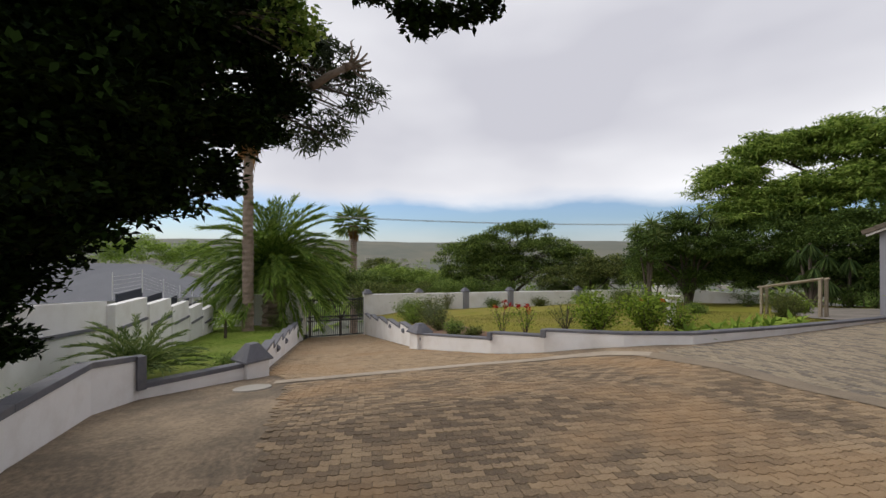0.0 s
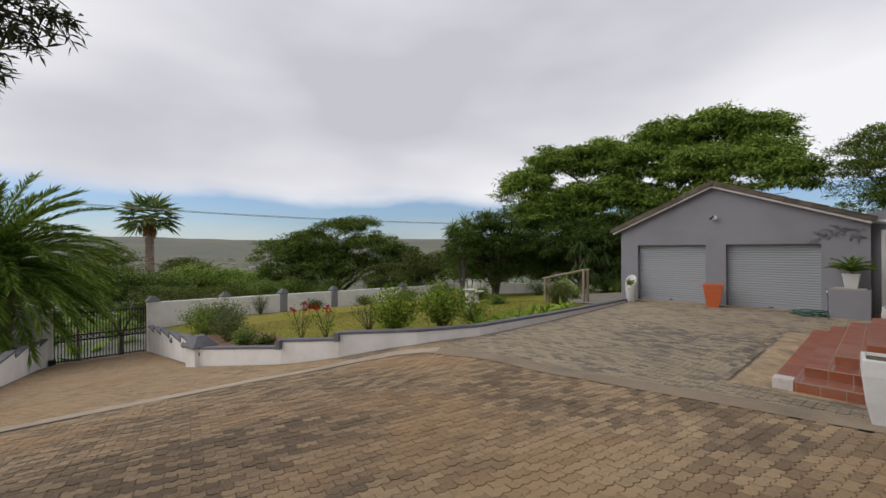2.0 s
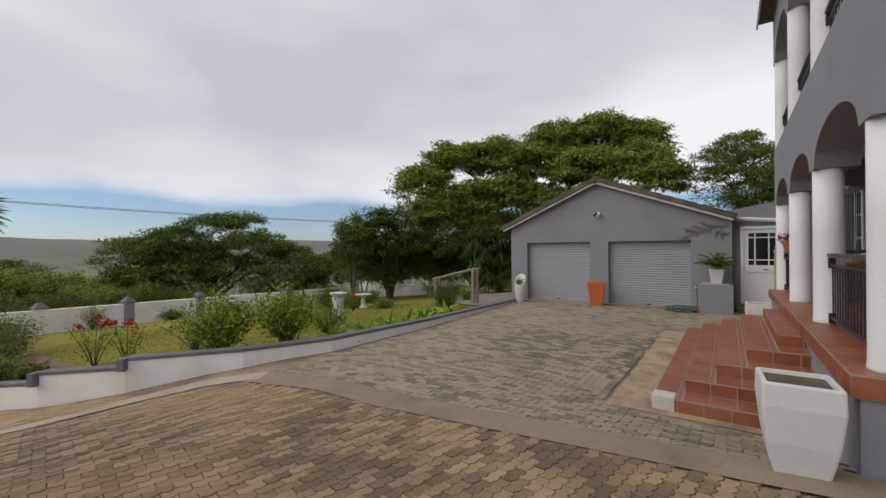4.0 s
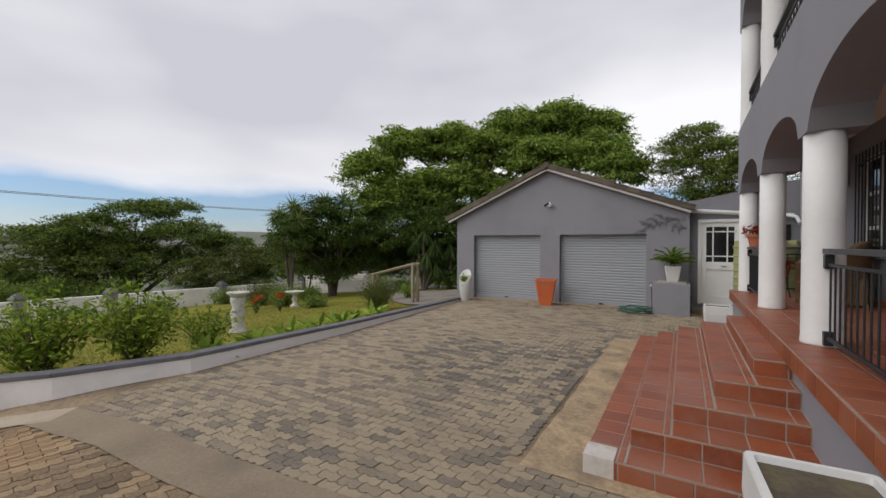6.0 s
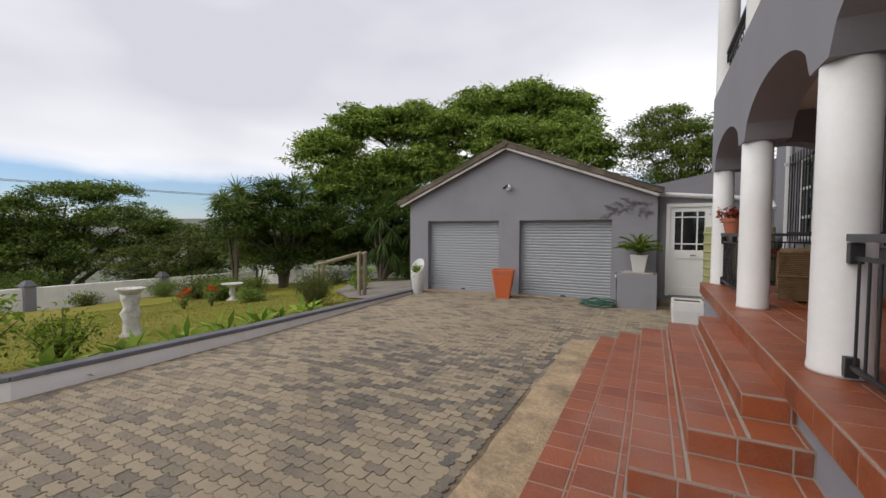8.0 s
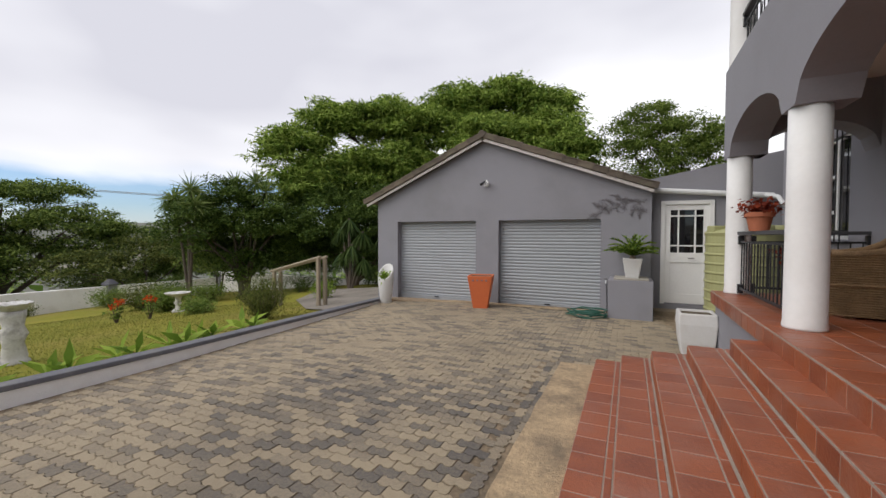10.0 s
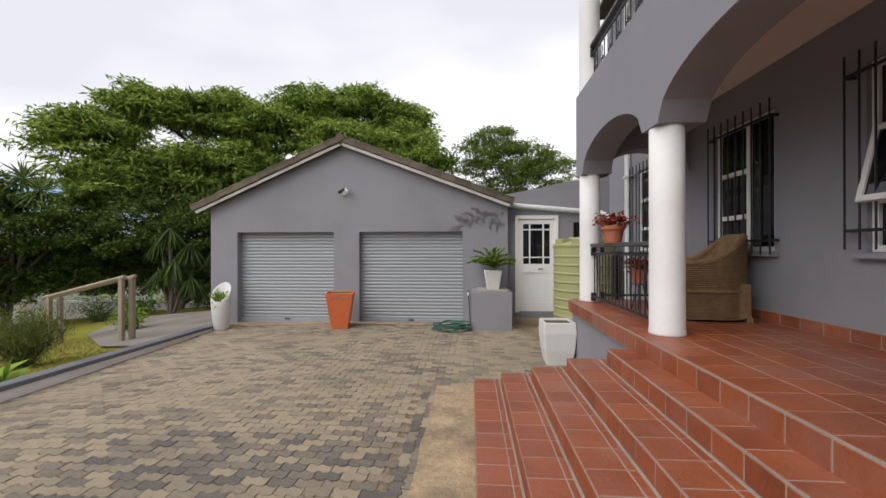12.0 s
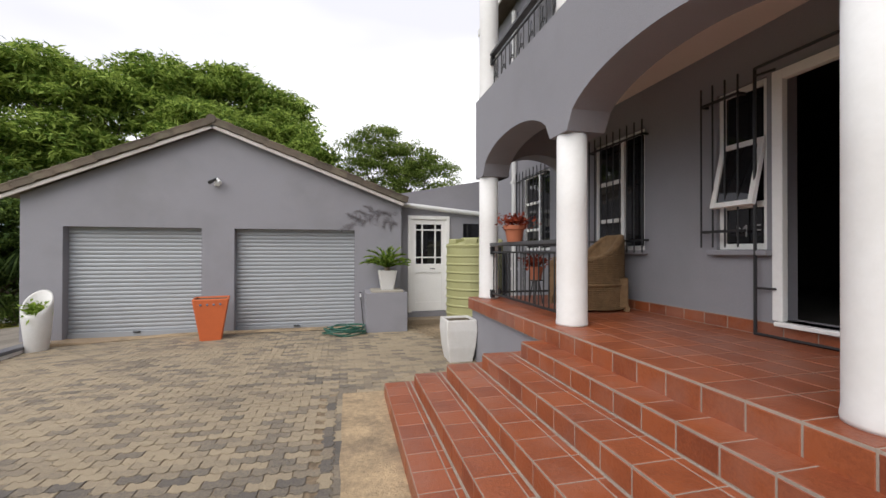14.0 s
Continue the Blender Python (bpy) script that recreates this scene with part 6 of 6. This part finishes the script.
gut = thing("gutter", "white rain gutter along the link wall", "gutter")
bm = bmesh.new()
tube(bm, [(3.2, 12.2, 2.6), (5.35, 12.2, 2.4)], 0.055, 10)
part("channel", bm, M["white_metal"], gut)
bm = bmesh.new()
tube(bm, [(5.2, 12.2, 2.42), (5.36, 12.0, 2.36), (5.38, 11.75, 2.2)], 0.04, 9)
part("elbow", bm, M["white_metal"], gut)
pipe = thing("downpipe", "white rainwater downpipe on the house wall", "downpipe", HM)
bm = bmesh.new()
tube(bm, [(WV - 0.06, 10.75, 6.3), (WV - 0.06, 10.75, 0.1)], 0.05, 10)
part("pipe", bm, M["white_metal"], pipe)
for z in (1.2, 2.9, 4.6):
    bm = bmesh.new()
    box(bm, WV - 0.12, 10.69, z, WV, 10.81, z + 0.04)
    part("bracket", bm, M["white_metal"], pipe)

# ---- side door ----
sd = thing("side_door", "white panelled side door with glazed top", "door")
for nm, b in (("frame", (3.47, 12.26, 0.2, 3.55, 12.4, 2.36)), ("frame", (4.34, 12.26, 0.2, 4.42, 12.4, 2.36)), ("frame", (3.55, 12.26, 2.28, 4.34, 12.4, 2.36)),
              ("stile", (3.55, 12.3, 0.22, 3.65, 12.35, 2.28)), ("stile", (4.24, 12.3, 0.22, 4.34, 12.35, 2.28)), ("top_rail", (3.65, 12.3, 2.17, 4.24, 12.35, 2.28)),
              ("lock_rail", (3.65, 12.3, 1.08, 4.24, 12.35, 1.28)), ("bottom_rail", (3.65, 12.3, 0.22, 4.24, 12.35, 0.42)), ("panel", (3.65, 12.32, 0.42, 4.24, 12.34, 1.08)),
              ("glazing_bar", (3.78, 12.3, 1.28, 3.81, 12.34, 2.17)), ("glazing_bar", (4.08, 12.3, 1.28, 4.11, 12.34, 2.17)), ("glazing_bar", (3.65, 12.3, 1.41, 4.24, 12.338, 1.44)), ("glazing_bar", (3.65, 12.3, 2.03, 4.24, 12.338, 2.06))):
    bm = bmesh.new()
    box(bm, *b, 0.005)
    part(nm, bm, M["white_paint"], sd)
bm = bmesh.new()
box(bm, 3.65, 12.345, 1.28, 4.24, 12.35, 2.17)
part("pane", bm, M["glass"], sd, "dark window glass")
bm = bmesh.new()
tube(bm, [(3.98, 12.3, 1.17), (3.98, 12.26, 1.17), (4.08, 12.255, 1.17)], 0.01, 6)
part("handle", bm, M["black_metal"], sd)
bm = bmesh.new()
box(bm, 4.75, 12.27, 1.75, 5.3, 12.31, 2.2)
tagged(part("small_window", bm, M["glass"]), "small dark window in the link wall", "window")


# ---- windows with burglar bars ----
def window(u0, u1, z0, z1, panes, label, blind=False, bar_u=(), tilt=None):
    w = thing("window", label, "window", HM)
    def bx(nm, a, b, c, d, v0=WV + 0.03, v1=WV + 0.09, mat="white_paint", lab=""):
        bm = bmesh.new()
        box(bm, v0, a, c, v1, b, d, 0.006)
        return part(nm, bm, M[mat], w, lab)
    f = 0.05
    bx("frame", u0, u0 + f, z0, z1)
    bx("frame", u1 - f, u1, z0, z1)
    bx("frame", u0 + f, u1 - f, z0, z0 + f)
    bx("frame", u0 + f, u1 - f, z1 - f, z1)
    for k, uu in enumerate(panes):
        bx("mullion", uu - 0.03, uu + 0.03, z0 + f, z1 - f)
    us = [u0 + f] + [x for p in panes for x in (p - 0.03, p + 0.03)] + [u1 - f]
    for k in range(0, len(us), 2):
        a, b = us[k], us[k + 1]
        if blind and k == 0:
            for j in range(int((z1 - z0 - 0.1) / 0.04)):
                zz = z0 + 0.06 + j * 0.04
                bm = bmesh.new()
                box(bm, -0.018, a, -0.0015, 0.018, b, 0.0015, m=pose(WV + 0.13, 0, zz, 0, 35, 0))
                part("blind_slat", bm, M["dark_blind"], w)
        for zt in (z0 + (z1 - z0) * 0.27, z0 + (z1 - z0) * 0.62):
            if not (blind and k == 0):
                bx("transom", a, b, zt - 0.025, zt + 0.025)
        bx("pane", a, b, z0 + f, z1 - f, WV + 0.058, WV + 0.064, "glass", "dark window glass")
    if tilt:
        a, b, c, d = tilt
        m = Matrix.Translation((WV + 0.03, 0, d)) @ Matrix.Rotation(radians(13), 4, "Y") @ Matrix.Translation((0, 0, -d))
        for q in ((a, a + 0.045, c, d), (b - 0.045, b, c, d), (a + 0.045, b - 0.045, c, c + 0.045), (a + 0.045, b - 0.045, d - 0.045, d)):
            bm = bmesh.new()
            box(bm, -0.02, q[0], q[2], 0.02, q[1], q[3], 0.004, m=m)
            part("casement", bm, M["white_paint"], w, "white casement pushed open")
        bm = bmesh.new()
        box(bm, -0.003, a + 0.045, c + 0.045, 0.003, b - 0.045, d - 0.045, m=m)
        part("casement_pane", bm, M["glass"], w)
    bm = bmesh.new()
    box(bm, WV - 0.07, u0 - 0.05, z0 - 0.05, WV + 0.03, u1 + 0.05, z0 - 0.003, 0.01)
    part("sill", bm, M["grey_plaster"], w)
    return w


M["dark_blind"] = material("dark_blind", (0.03, 0.027, 0.025), (0.02, 0.018, 0.017), 0.6, 5, 40, 0)


def burglar_bars(u0, u1, z0, z1, n, label, out=0.08):
    g = thing("burglar_bars", label, "window bars", HM)
    v = WV - out
    for i in range(n):
        u = u0 + (u1 - u0) * i / (n - 1)
        bm = bmesh.new()
        tube(bm, [(v, u, z0), (v, u, z1)], 0.0085, 6)
        part("bar", bm, M["black_metal"], g)
    for z in (z0 + 0.14, z1 - 0.16):
        bm = bmesh.new()
        box(bm, v - 0.006, u0, z - 0.012, v + 0.006, u1, z + 0.012)
        part("cross_bar", bm, M["black_metal"], g)
        for u in (u0, u1):
            bm = bmesh.new()
            box(bm, v, u - 0.01, z - 0.012, WV, u + 0.01, z + 0.012)
            part("bracket", bm, M["black_metal"], g)
    return g


window(7.25, 8.2, 1.58, 2.97, [7.67], "white framed window with dark blind", True)
burglar_bars(7.2, 8.2, 1.55, 3.04, 9, "black burglar bars over a white window")
window(9.43, 10.45, 1.58, 2.96, [9.86], "white framed window with dark blind", True)
burglar_bars(9.45, 10.6, 1.55, 3.05, 9, "black burglar bars over a white window")
window(5.89, 6.34, 1.58, 2.98, [], "white framed window with casement pushed open", False, tilt=(5.92, 6.31, 1.93, 2.5))
burglar_bars(6.07, 6.43, 1.6, 3.06, 4, "black burglar bars over an open window", 0.08)
window(2.55, 3.65, 1.58, 2.96, [3.1], "white framed window on the porch", True)
burglar_bars(2.5, 3.7, 1.55, 3.04, 10, "black burglar bars over a white window")

# doorway with white frame and open security gate
df = thing("door_frame", "white timber door frame of the open doorway", "door frame", HM)
for q in ((WV - 0.02, 5.76, 1.02, WV + 0.04, 5.84, 2.98), (WV - 0.02, 4.81, 1.02, WV + 0.04, 4.89, 2.98), (WV - 0.02, 4.89, 2.9, WV + 0.04, 5.76, 2.98), (WV - 0.06, 4.83, 0.985, WV + 0.14, 5.8, 1.02)):
    bm = bmesh.new()
    box(bm, *q, 0.008)
    part("frame", bm, M["white_paint"], df)
dg = thing("security_gate", "black steel security gate frame standing open", "security gate", HM)
bm = bmesh.new()
tube(bm, [(WV - 0.06, 5.94, PORCH + 0.003), (WV - 0.06, 5.94, 3.05)], 0.014, 6)
part("upright", bm, M["black_metal"], dg)
bm = bmesh.new()
tube(bm, [(WV - 0.06, 5.94, 3.05), (WV - 0.06, 4.5, 3.05)], 0.012, 6)
part("top_bar", bm, M["black_metal"], dg)
bm = bmesh.new()
tube(bm, [(WV - 0.06, 5.94, PORCH + 0.014), (WV - 0.06, 4.5, PORCH + 0.014)], 0.012, 6)
part("floor_bar", bm, M["black_metal"], dg)
for z in (1.27, 2.99):
    bm = bmesh.new()
    tube(bm, [(WV - 0.06, 5.94, z), (WV - 0.03, 5.8, z)], 0.01, 6)
    part("stay", bm, M["black_metal"], dg)


# ---- railings ----
def railing(name, label, a, b, z0, top, n, scroll=False):
    """A barred steel railing between two points (v, u) of the house plan."""
    r = thing(name, label, "railing", HM, "porch railings")
    d = Vector((b[0] - a[0], b[1] - a[1], 0))
    L = d.length
    m = Matrix.Translation((a[0], a[1], 0)) @ Matrix.Rotation(math.atan2(d.y, d.x), 4, "Z")
    for z, h, w in ((top, 0.02, 0.04), (top - 0.11, 0.012, 0.012), (z0 + 0.08, 0.014, 0.014)):
        bm = bmesh.new()
        box(bm, 0, -w, z - h, L, w, z + h, 0.004, m=m)
        part("rail", bm, M["rail_metal"] if h == 0.02 else M["black_metal"], r)
    bm = bmesh.new()
    tube(bm, [(0, 0, z0 + 0.08), (0, 0, top - 0.11)], 0.008, 6)
    me = bpy.data.meshes.new("baluster")
    bm.to_mesh(me)
    bm.free()
    me.materials.append(M["black_metal"])
    for i in range(n):
        part_mesh("baluster", me, None, r).matrix_basis = m @ Matrix.Translation((L * (i + 0.5) / n, 0, 0))
    if scroll:
        for i in range(n // 2):
            bm = bmesh.new()
            c = L * (2 * i + 1) / n
            zc = (z0 + top) / 2
            tube(bm, [(c + (0.06 - 0.004 * k) * math.cos(k * 0.6), 0, zc + 0.012 * (k - 8) + (0.05) * math.sin(k * 0.6)) for k in range(16)], 0.006, 4)
            bmesh.ops.transform(bm, matrix=m, verts=bm.verts)
            part("scroll", bm, M["black_metal"], r)
    for x in (0.0, L):
        for z in (top - 0.08, z0 + 0.08):
            bm = bmesh.new()
            box(bm, x - 0.03, -0.03, z - 0.06, x + 0.03, 0.03, z + 0.05, 0.004, m=m)
            part("bracket", bm, M["black_metal"], r)
    return r


M["rail_metal"] = material("rail_metal", (0.07, 0.07, 0.075), (0.05, 0.05, 0.055), 0.5, 5, 50, 0.05)
for a, b in ((COLS[2], COLS[3]), (COLS[0], COLS[1])):
    railing("porch_railing", "black steel porch railing between white columns", (0.262, a + 0.15), (0.262, b - 0.15), PORCH, 1.66, 17)
railing("porch_railing", "black steel railing closing the porch end", (0.42, COLS[3]), (WV, COLS[3]), PORCH, 1.66, 10)
for a, b in zip(COLS, COLS[1:]):
    railing("balcony_railing", "black scrolled steel balcony railing", (0.262, a + 0.15), (0.262, b - 0.15), PARAPET - 0.04, 4.36, 14, True)


def round_pot(x, y, z, r, h, label, leaf, flower, seed, m=None):
    p = thing("flower_pot", label, "flower pot", (m or Matrix()) @ pose(x, y, z))
    bm = bmesh.new()
    lathe(bm, [(r * 0.68, 0), (r * 0.9, h * 0.75), (r * 1.04, h * 0.76), (r * 1.06, h), (r * 0.93, h), (r * 0.88, h * 0.85), (0.01, h * 0.83)], 24)
    part("pot", bm, M["clay_pot"], p, smooth=False)
    rng = np.random.default_rng(seed)
    pts = rng.normal(size=(220, 3)) * np.array([r * 0.8, r * 0.8, 0.04]) + np.array([0, 0, h + 0.06])
    tagged(part_mesh("plant", leaf_mesh("plant", pts, 0.06, 0.04, rng), M[leaf], p, flower), kind="stuff")


M["red_leaf"] = leaf_mat("red_leaf", (0.16, 0.03, 0.02), (0.3, 0.06, 0.03))
round_pot(0.262, 8.0, 1.68, 0.13, 0.2, "terracotta pot of red succulents on the railing", "red_leaf", "dense reddish succulent leaves", 1, HM)
round_pot(0.6, 8.1, 1.2, 0.1, 0.17, "terracotta pot on a plant stand behind the railing", "red_leaf", "reddish trailing leaves", 2, HM)
stand = thing("plant_stand", "thin black steel plant stand on the porch", "plant stand", HM @ pose(0.6, 8.1, PORCH))
for a in range(3):
    bm = bmesh.new()
    tube(bm, [(0.1 * math.cos(a * 2.1), 0.1 * math.sin(a * 2.1), 0), (0.04 * math.cos(a * 2.1), 0.04 * math.sin(a * 2.1), 0.31)], 0.008, 5)
    part("leg", bm, M["black_metal"], stand)
bm = bmesh.new()
lathe(bm, [(0.09, 0.3), (0.09, 0.312)], 16)
part("tray", bm, M["black_metal"], stand)


def wicker_chair(v, u, rz, label):
    c = thing("wicker_chair", label, "armchair", HM @ pose(v, u, PORCH, 0, 0, rz), "wicker porch chairs")
    w, d = 0.66, 0.68
    bm = bmesh.new()
    box(bm, -w / 2 + 0.04, -d / 2 + 0.03, 0.03, w / 2 - 0.04, d / 2 - 0.05, 0.38, 0.02)
    part("seat_base", bm, M["wicker"], c)
    # curved back that runs down into the arms
    bm = bmesh.new()
    n = 20
    outer, inner = [], []
    for i in range(n + 1):
        t = -1 + 2 * i / n
        a = math.pi / 2 + t * 2.0
        x, y = math.cos(a) * w / 2, math.sin(a) * d / 2
        if abs(t) > 0.75:
            y -= (abs(t) - 0.75) * 1.1
        h = 0.56 + 0.27 * min(1, max(0, (0.85 - abs(t)) / 0.5))
        outer.append((x, y, h))
        inner.append((x * 0.84, y * 0.84, h))
    ov = [[bm.verts.new((x, y, z)) for x, y, z in ((p[0], p[1], 0.02), p)] for p in outer]
    iv = [[bm.verts.new((x, y, z)) for x, y, z in ((p[0], p[1], 0.3), p)] for p in inner]
    for i in range(n):
        bm.faces.new((ov[i][0], ov[i + 1][0], ov[i + 1][1], ov[i][1]))
        bm.faces.new((iv[i][0], iv[i][1], iv[i + 1][1], iv[i + 1][0]))
        bm.faces.new((ov[i][1], ov[i + 1][1], iv[i + 1][1], iv[i][1]))
    for i in (0, n):
        bm.faces.new((ov[i][0], ov[i][1], iv[i][1], iv[i][0]))
    bmesh.ops.recalc_face_normals(bm, faces=bm.faces)
    part("back", bm, M["wicker"], c, smooth=False)
    bm = bmesh.new()
    tube(bm, [((o[0] + q[0]) / 2, (o[1] + q[1]) / 2, o[2] + 0.01) for o, q in zip(outer, inner)], 0.035, 8)
    part("rim", bm, M["wicker"], c, "braided wicker rim", smooth=True)
    bm = bmesh.new()
    for k in range(38):
        z = 0.03 + k * 0.021
        tube(bm, [(o[0] * (1.012 + 0.012 * ((i + k) % 2)), o[1] * (1.012 + 0.012 * ((i + k) % 2)), min(z, o[2])) for i, o in enumerate(outer)], 0.0085, 4)
    tagged(part("weave", bm, M["wicker"], c, "woven wicker strands"), kind="stuff")
    for z in (0.3,):
        bm = bmesh.new()
        tube(bm, [(o[0] * 1.03, o[1] * 1.03, z) for o in outer], 0.018, 6)
        part("band", bm, M["wicker"], c)
    bm = bmesh.new()
    box(bm, -0.24, -0.28, 0.38, 0.24, 0.2, 0.46, 0.03)
    part("cushion", bm, M["cushion"], c, "flat salmon-orange seat cushion")
    for sx in (-1, 1):
        for sy in (-1, 1):
            bm = bmesh.new()
            box(bm, sx * 0.27 - 0.025, sy * 0.27 - 0.025, 0, sx * 0.27 + 0.025, sy * 0.27 + 0.025, 0.06)
            part("leg", bm, M["wicker"], c)


wicker_chair(1.09, 7.6, -100, "brown wicker tub armchair against the porch wall")

lampc = thing("ceiling_lamp", "dark metal lantern under the porch ceiling", "ceiling lamp", HM @ pose(0.95, 3.4, 0))
bm = bmesh.new()
tube(bm, [(0, 0, CEIL), (0, 0, 3.05)], 0.012, 6)
part("stem", bm, M["black_metal"], lampc)
bm = bmesh.new()
lathe(bm, [(0.03, 3.06), (0.16, 2.97), (0.165, 2.94), (0.06, 2.9)], 20)
part("shade", bm, M["black_metal"], lampc)

# utility cover in the concrete
bm = bmesh.new()
lathe(bm, [(0.32, -0.02), (0.32, 0.012), (0.29, 0.018), (0.02, 0.016)], 28)
tagged(part("drain_cover", bm, M["slab"], m=pose(-4.3, -5.95, paved_z(-4.3, -5.95), 0, -8, 0)), "round pale concrete drain cover in the drive", "drain cover")

# overhead wire and the far town
wire = thing("overhead_wire", "thin overhead power cable beyond the garden", "power cable")
bm = bmesh.new()
tube(bm, [(-52 + 30 * t, -60 + 100 * t, 4.5 + 10.8 * (0.82 - t) ** 2) for t in [i / 24 for i in range(25)]], 0.02, 4)
part("cable", bm, M["slab"], wire)
bm = bmesh.new()
tube(bm, [(-52 + 30 * t, -60 + 100 * t, 4.58 + 10.8 * (0.82 - t) ** 2) for t in [i / 24 for i in range(25)]], 0.02, 4)
part("cable", bm, M["slab"], wire)
rng_t = random.Random(12)
bm = bmesh.new()
for i in range(170):
    a = rng_t.uniform(-0.6, 1.0)
    d = rng_t.uniform(420, 820)
    x, y = -d * math.cos(a), d * math.sin(a)
    z = terrain_z(x, y)
    s = rng_t.uniform(3, 8)
    box(bm, x - s, y - s * 0.7, z - 1, x + s, y + s * 0.7, z + rng_t.uniform(2.5, 5))
town = part("town", bm, M["slab"])
tagged(town, "pale houses of a far town in the valley", "town", kind="stuff")
pts = []
rng_n = np.random.default_rng(77)
for i in range(2600):
    a, d = rng_n.uniform(-0.9, 1.3), rng_n.uniform(70, 800)
    x, y = -d * math.cos(a), d * math.sin(a)
    c = np.array([x, y, terrain_z(x, y) + 1.2])
    pts.append(c + rng_n.normal(size=(14, 3)) * np.array([2.2, 2.2, 1.3]))
woods = part_mesh("woods", leaf_mesh("woods", np.concatenate(pts), 2.6, 2.0, rng_n), M["leaf_mid"])
tagged(woods, "scattered dark trees across the valley", "woods", kind="stuff")

# etched letters on the lower pane of the porch window
letters = bpy.data.curves.new("lettering", "FONT")
letters.body, letters.size, letters.extrude, letters.align_x = "M F", 0.15, 0.001, "CENTER"
tmp = new("lettering", letters)
bpy.context.view_layer.update()
me = bpy.data.meshes.new_from_object(tmp)
bpy.data.objects.remove(tmp)
me.materials.clear()
M["etched"] = material("etched", (0.3, 0.3, 0.31), (0.25, 0.25, 0.26), 0.7, 5, 40, 0)
sign = part_mesh("window_lettering", me, M["etched"], m=HM @ Matrix.Translation((WV + 0.052, 6.09, 1.69)) @ Matrix(((0, 0, -1, 0), (-1, 0, 0, 0), (0, 1, 0, 0), (0, 0, 0, 1))))
tagged(sign, "pale etched letters M F on the window pane", "lettering")
for k, (x, y, r, h, leaf) in enumerate(((-8.4, -0.4, 0.4, 0.5, "leaf_mid"), (-10.2, -0.3, 0.6, 0.8, "leaf_olive"), (-11.4, 0.0, 0.6, 1.0, "leaf_grey"), (-13.8, -0.2, 0.8, 0.9, "leaf_lime"), (-7.6, -0.1, 0.3, 0.3, "leaf_olive"))):
    shrub("bed_shrub", "loose leafy shrub growing in the mulched bed", on_lawn(x, y), r, h, leaf, 0.09, 1300, 130 + k, stems=18, bare=0.1)


# ---- bulkhead lamps on the drive walls ----
def wall_lamp(x, y, z, rz):
    w = thing("wall_lamp", "oval dark grey bulkhead lamp on a white garden wall", "wall lamp", pose(x, y, z, 0, 0, rz), "drive wall lamps")
    bm = bmesh.new()
    bmesh.ops.create_uvsphere(bm, u_segments=18, v_segments=10, radius=1)
    bmesh.ops.delete(bm, geom=[v for v in bm.verts if v.co.y > 0.3], context="VERTS")
    for v in bm.verts:
        v.co = Vector((v.co.x * 0.15, v.co.y * 0.08, v.co.z * 0.085))
    part("hood", bm, M["coping_grey"], w, smooth=True)
    bm = bmesh.new()
    lathe(bm, [(0.0, -0.02), (0.16, -0.02), (0.165, 0.0), (0.16, 0.02), (0.0, 0.02)], 20, cap=False)
    for v in bm.verts:
        v.co = Vector((v.co.x, v.co.z, v.co.y * 0.6))
    part("backplate", bm, M["coping_grey"], w)


for spot in ((-8.955, -1.255, -0.9, 105), (-11.2, -1.36, -1.05, 0), (-13.7, -1.3, -1.32, 0), (-6.09, -5.895, -0.43, 215), (-9.16, -5.7, -0.9, 184), (-11.6, -5.52, -1.2, 184)):
    wall_lamp(*spot)

for k, (x, y, r, h) in enumerate(((-9.6, 15.4, 0.7, 0.8), (-8.4, 15.6, 0.6, 0.7), (-6.0, 15.9, 0.6, 0.8), (-7.9, 15.1, 0.5, 0.5), (-5.0, 15.6, 0.6, 0.7))):
    shrub("bed_shrub", "low dark green shrub under the trees", on_lawn(x, y), r, h, "leaf_dark", 0.1, 900, 210 + k, stems=14, bare=0.05)
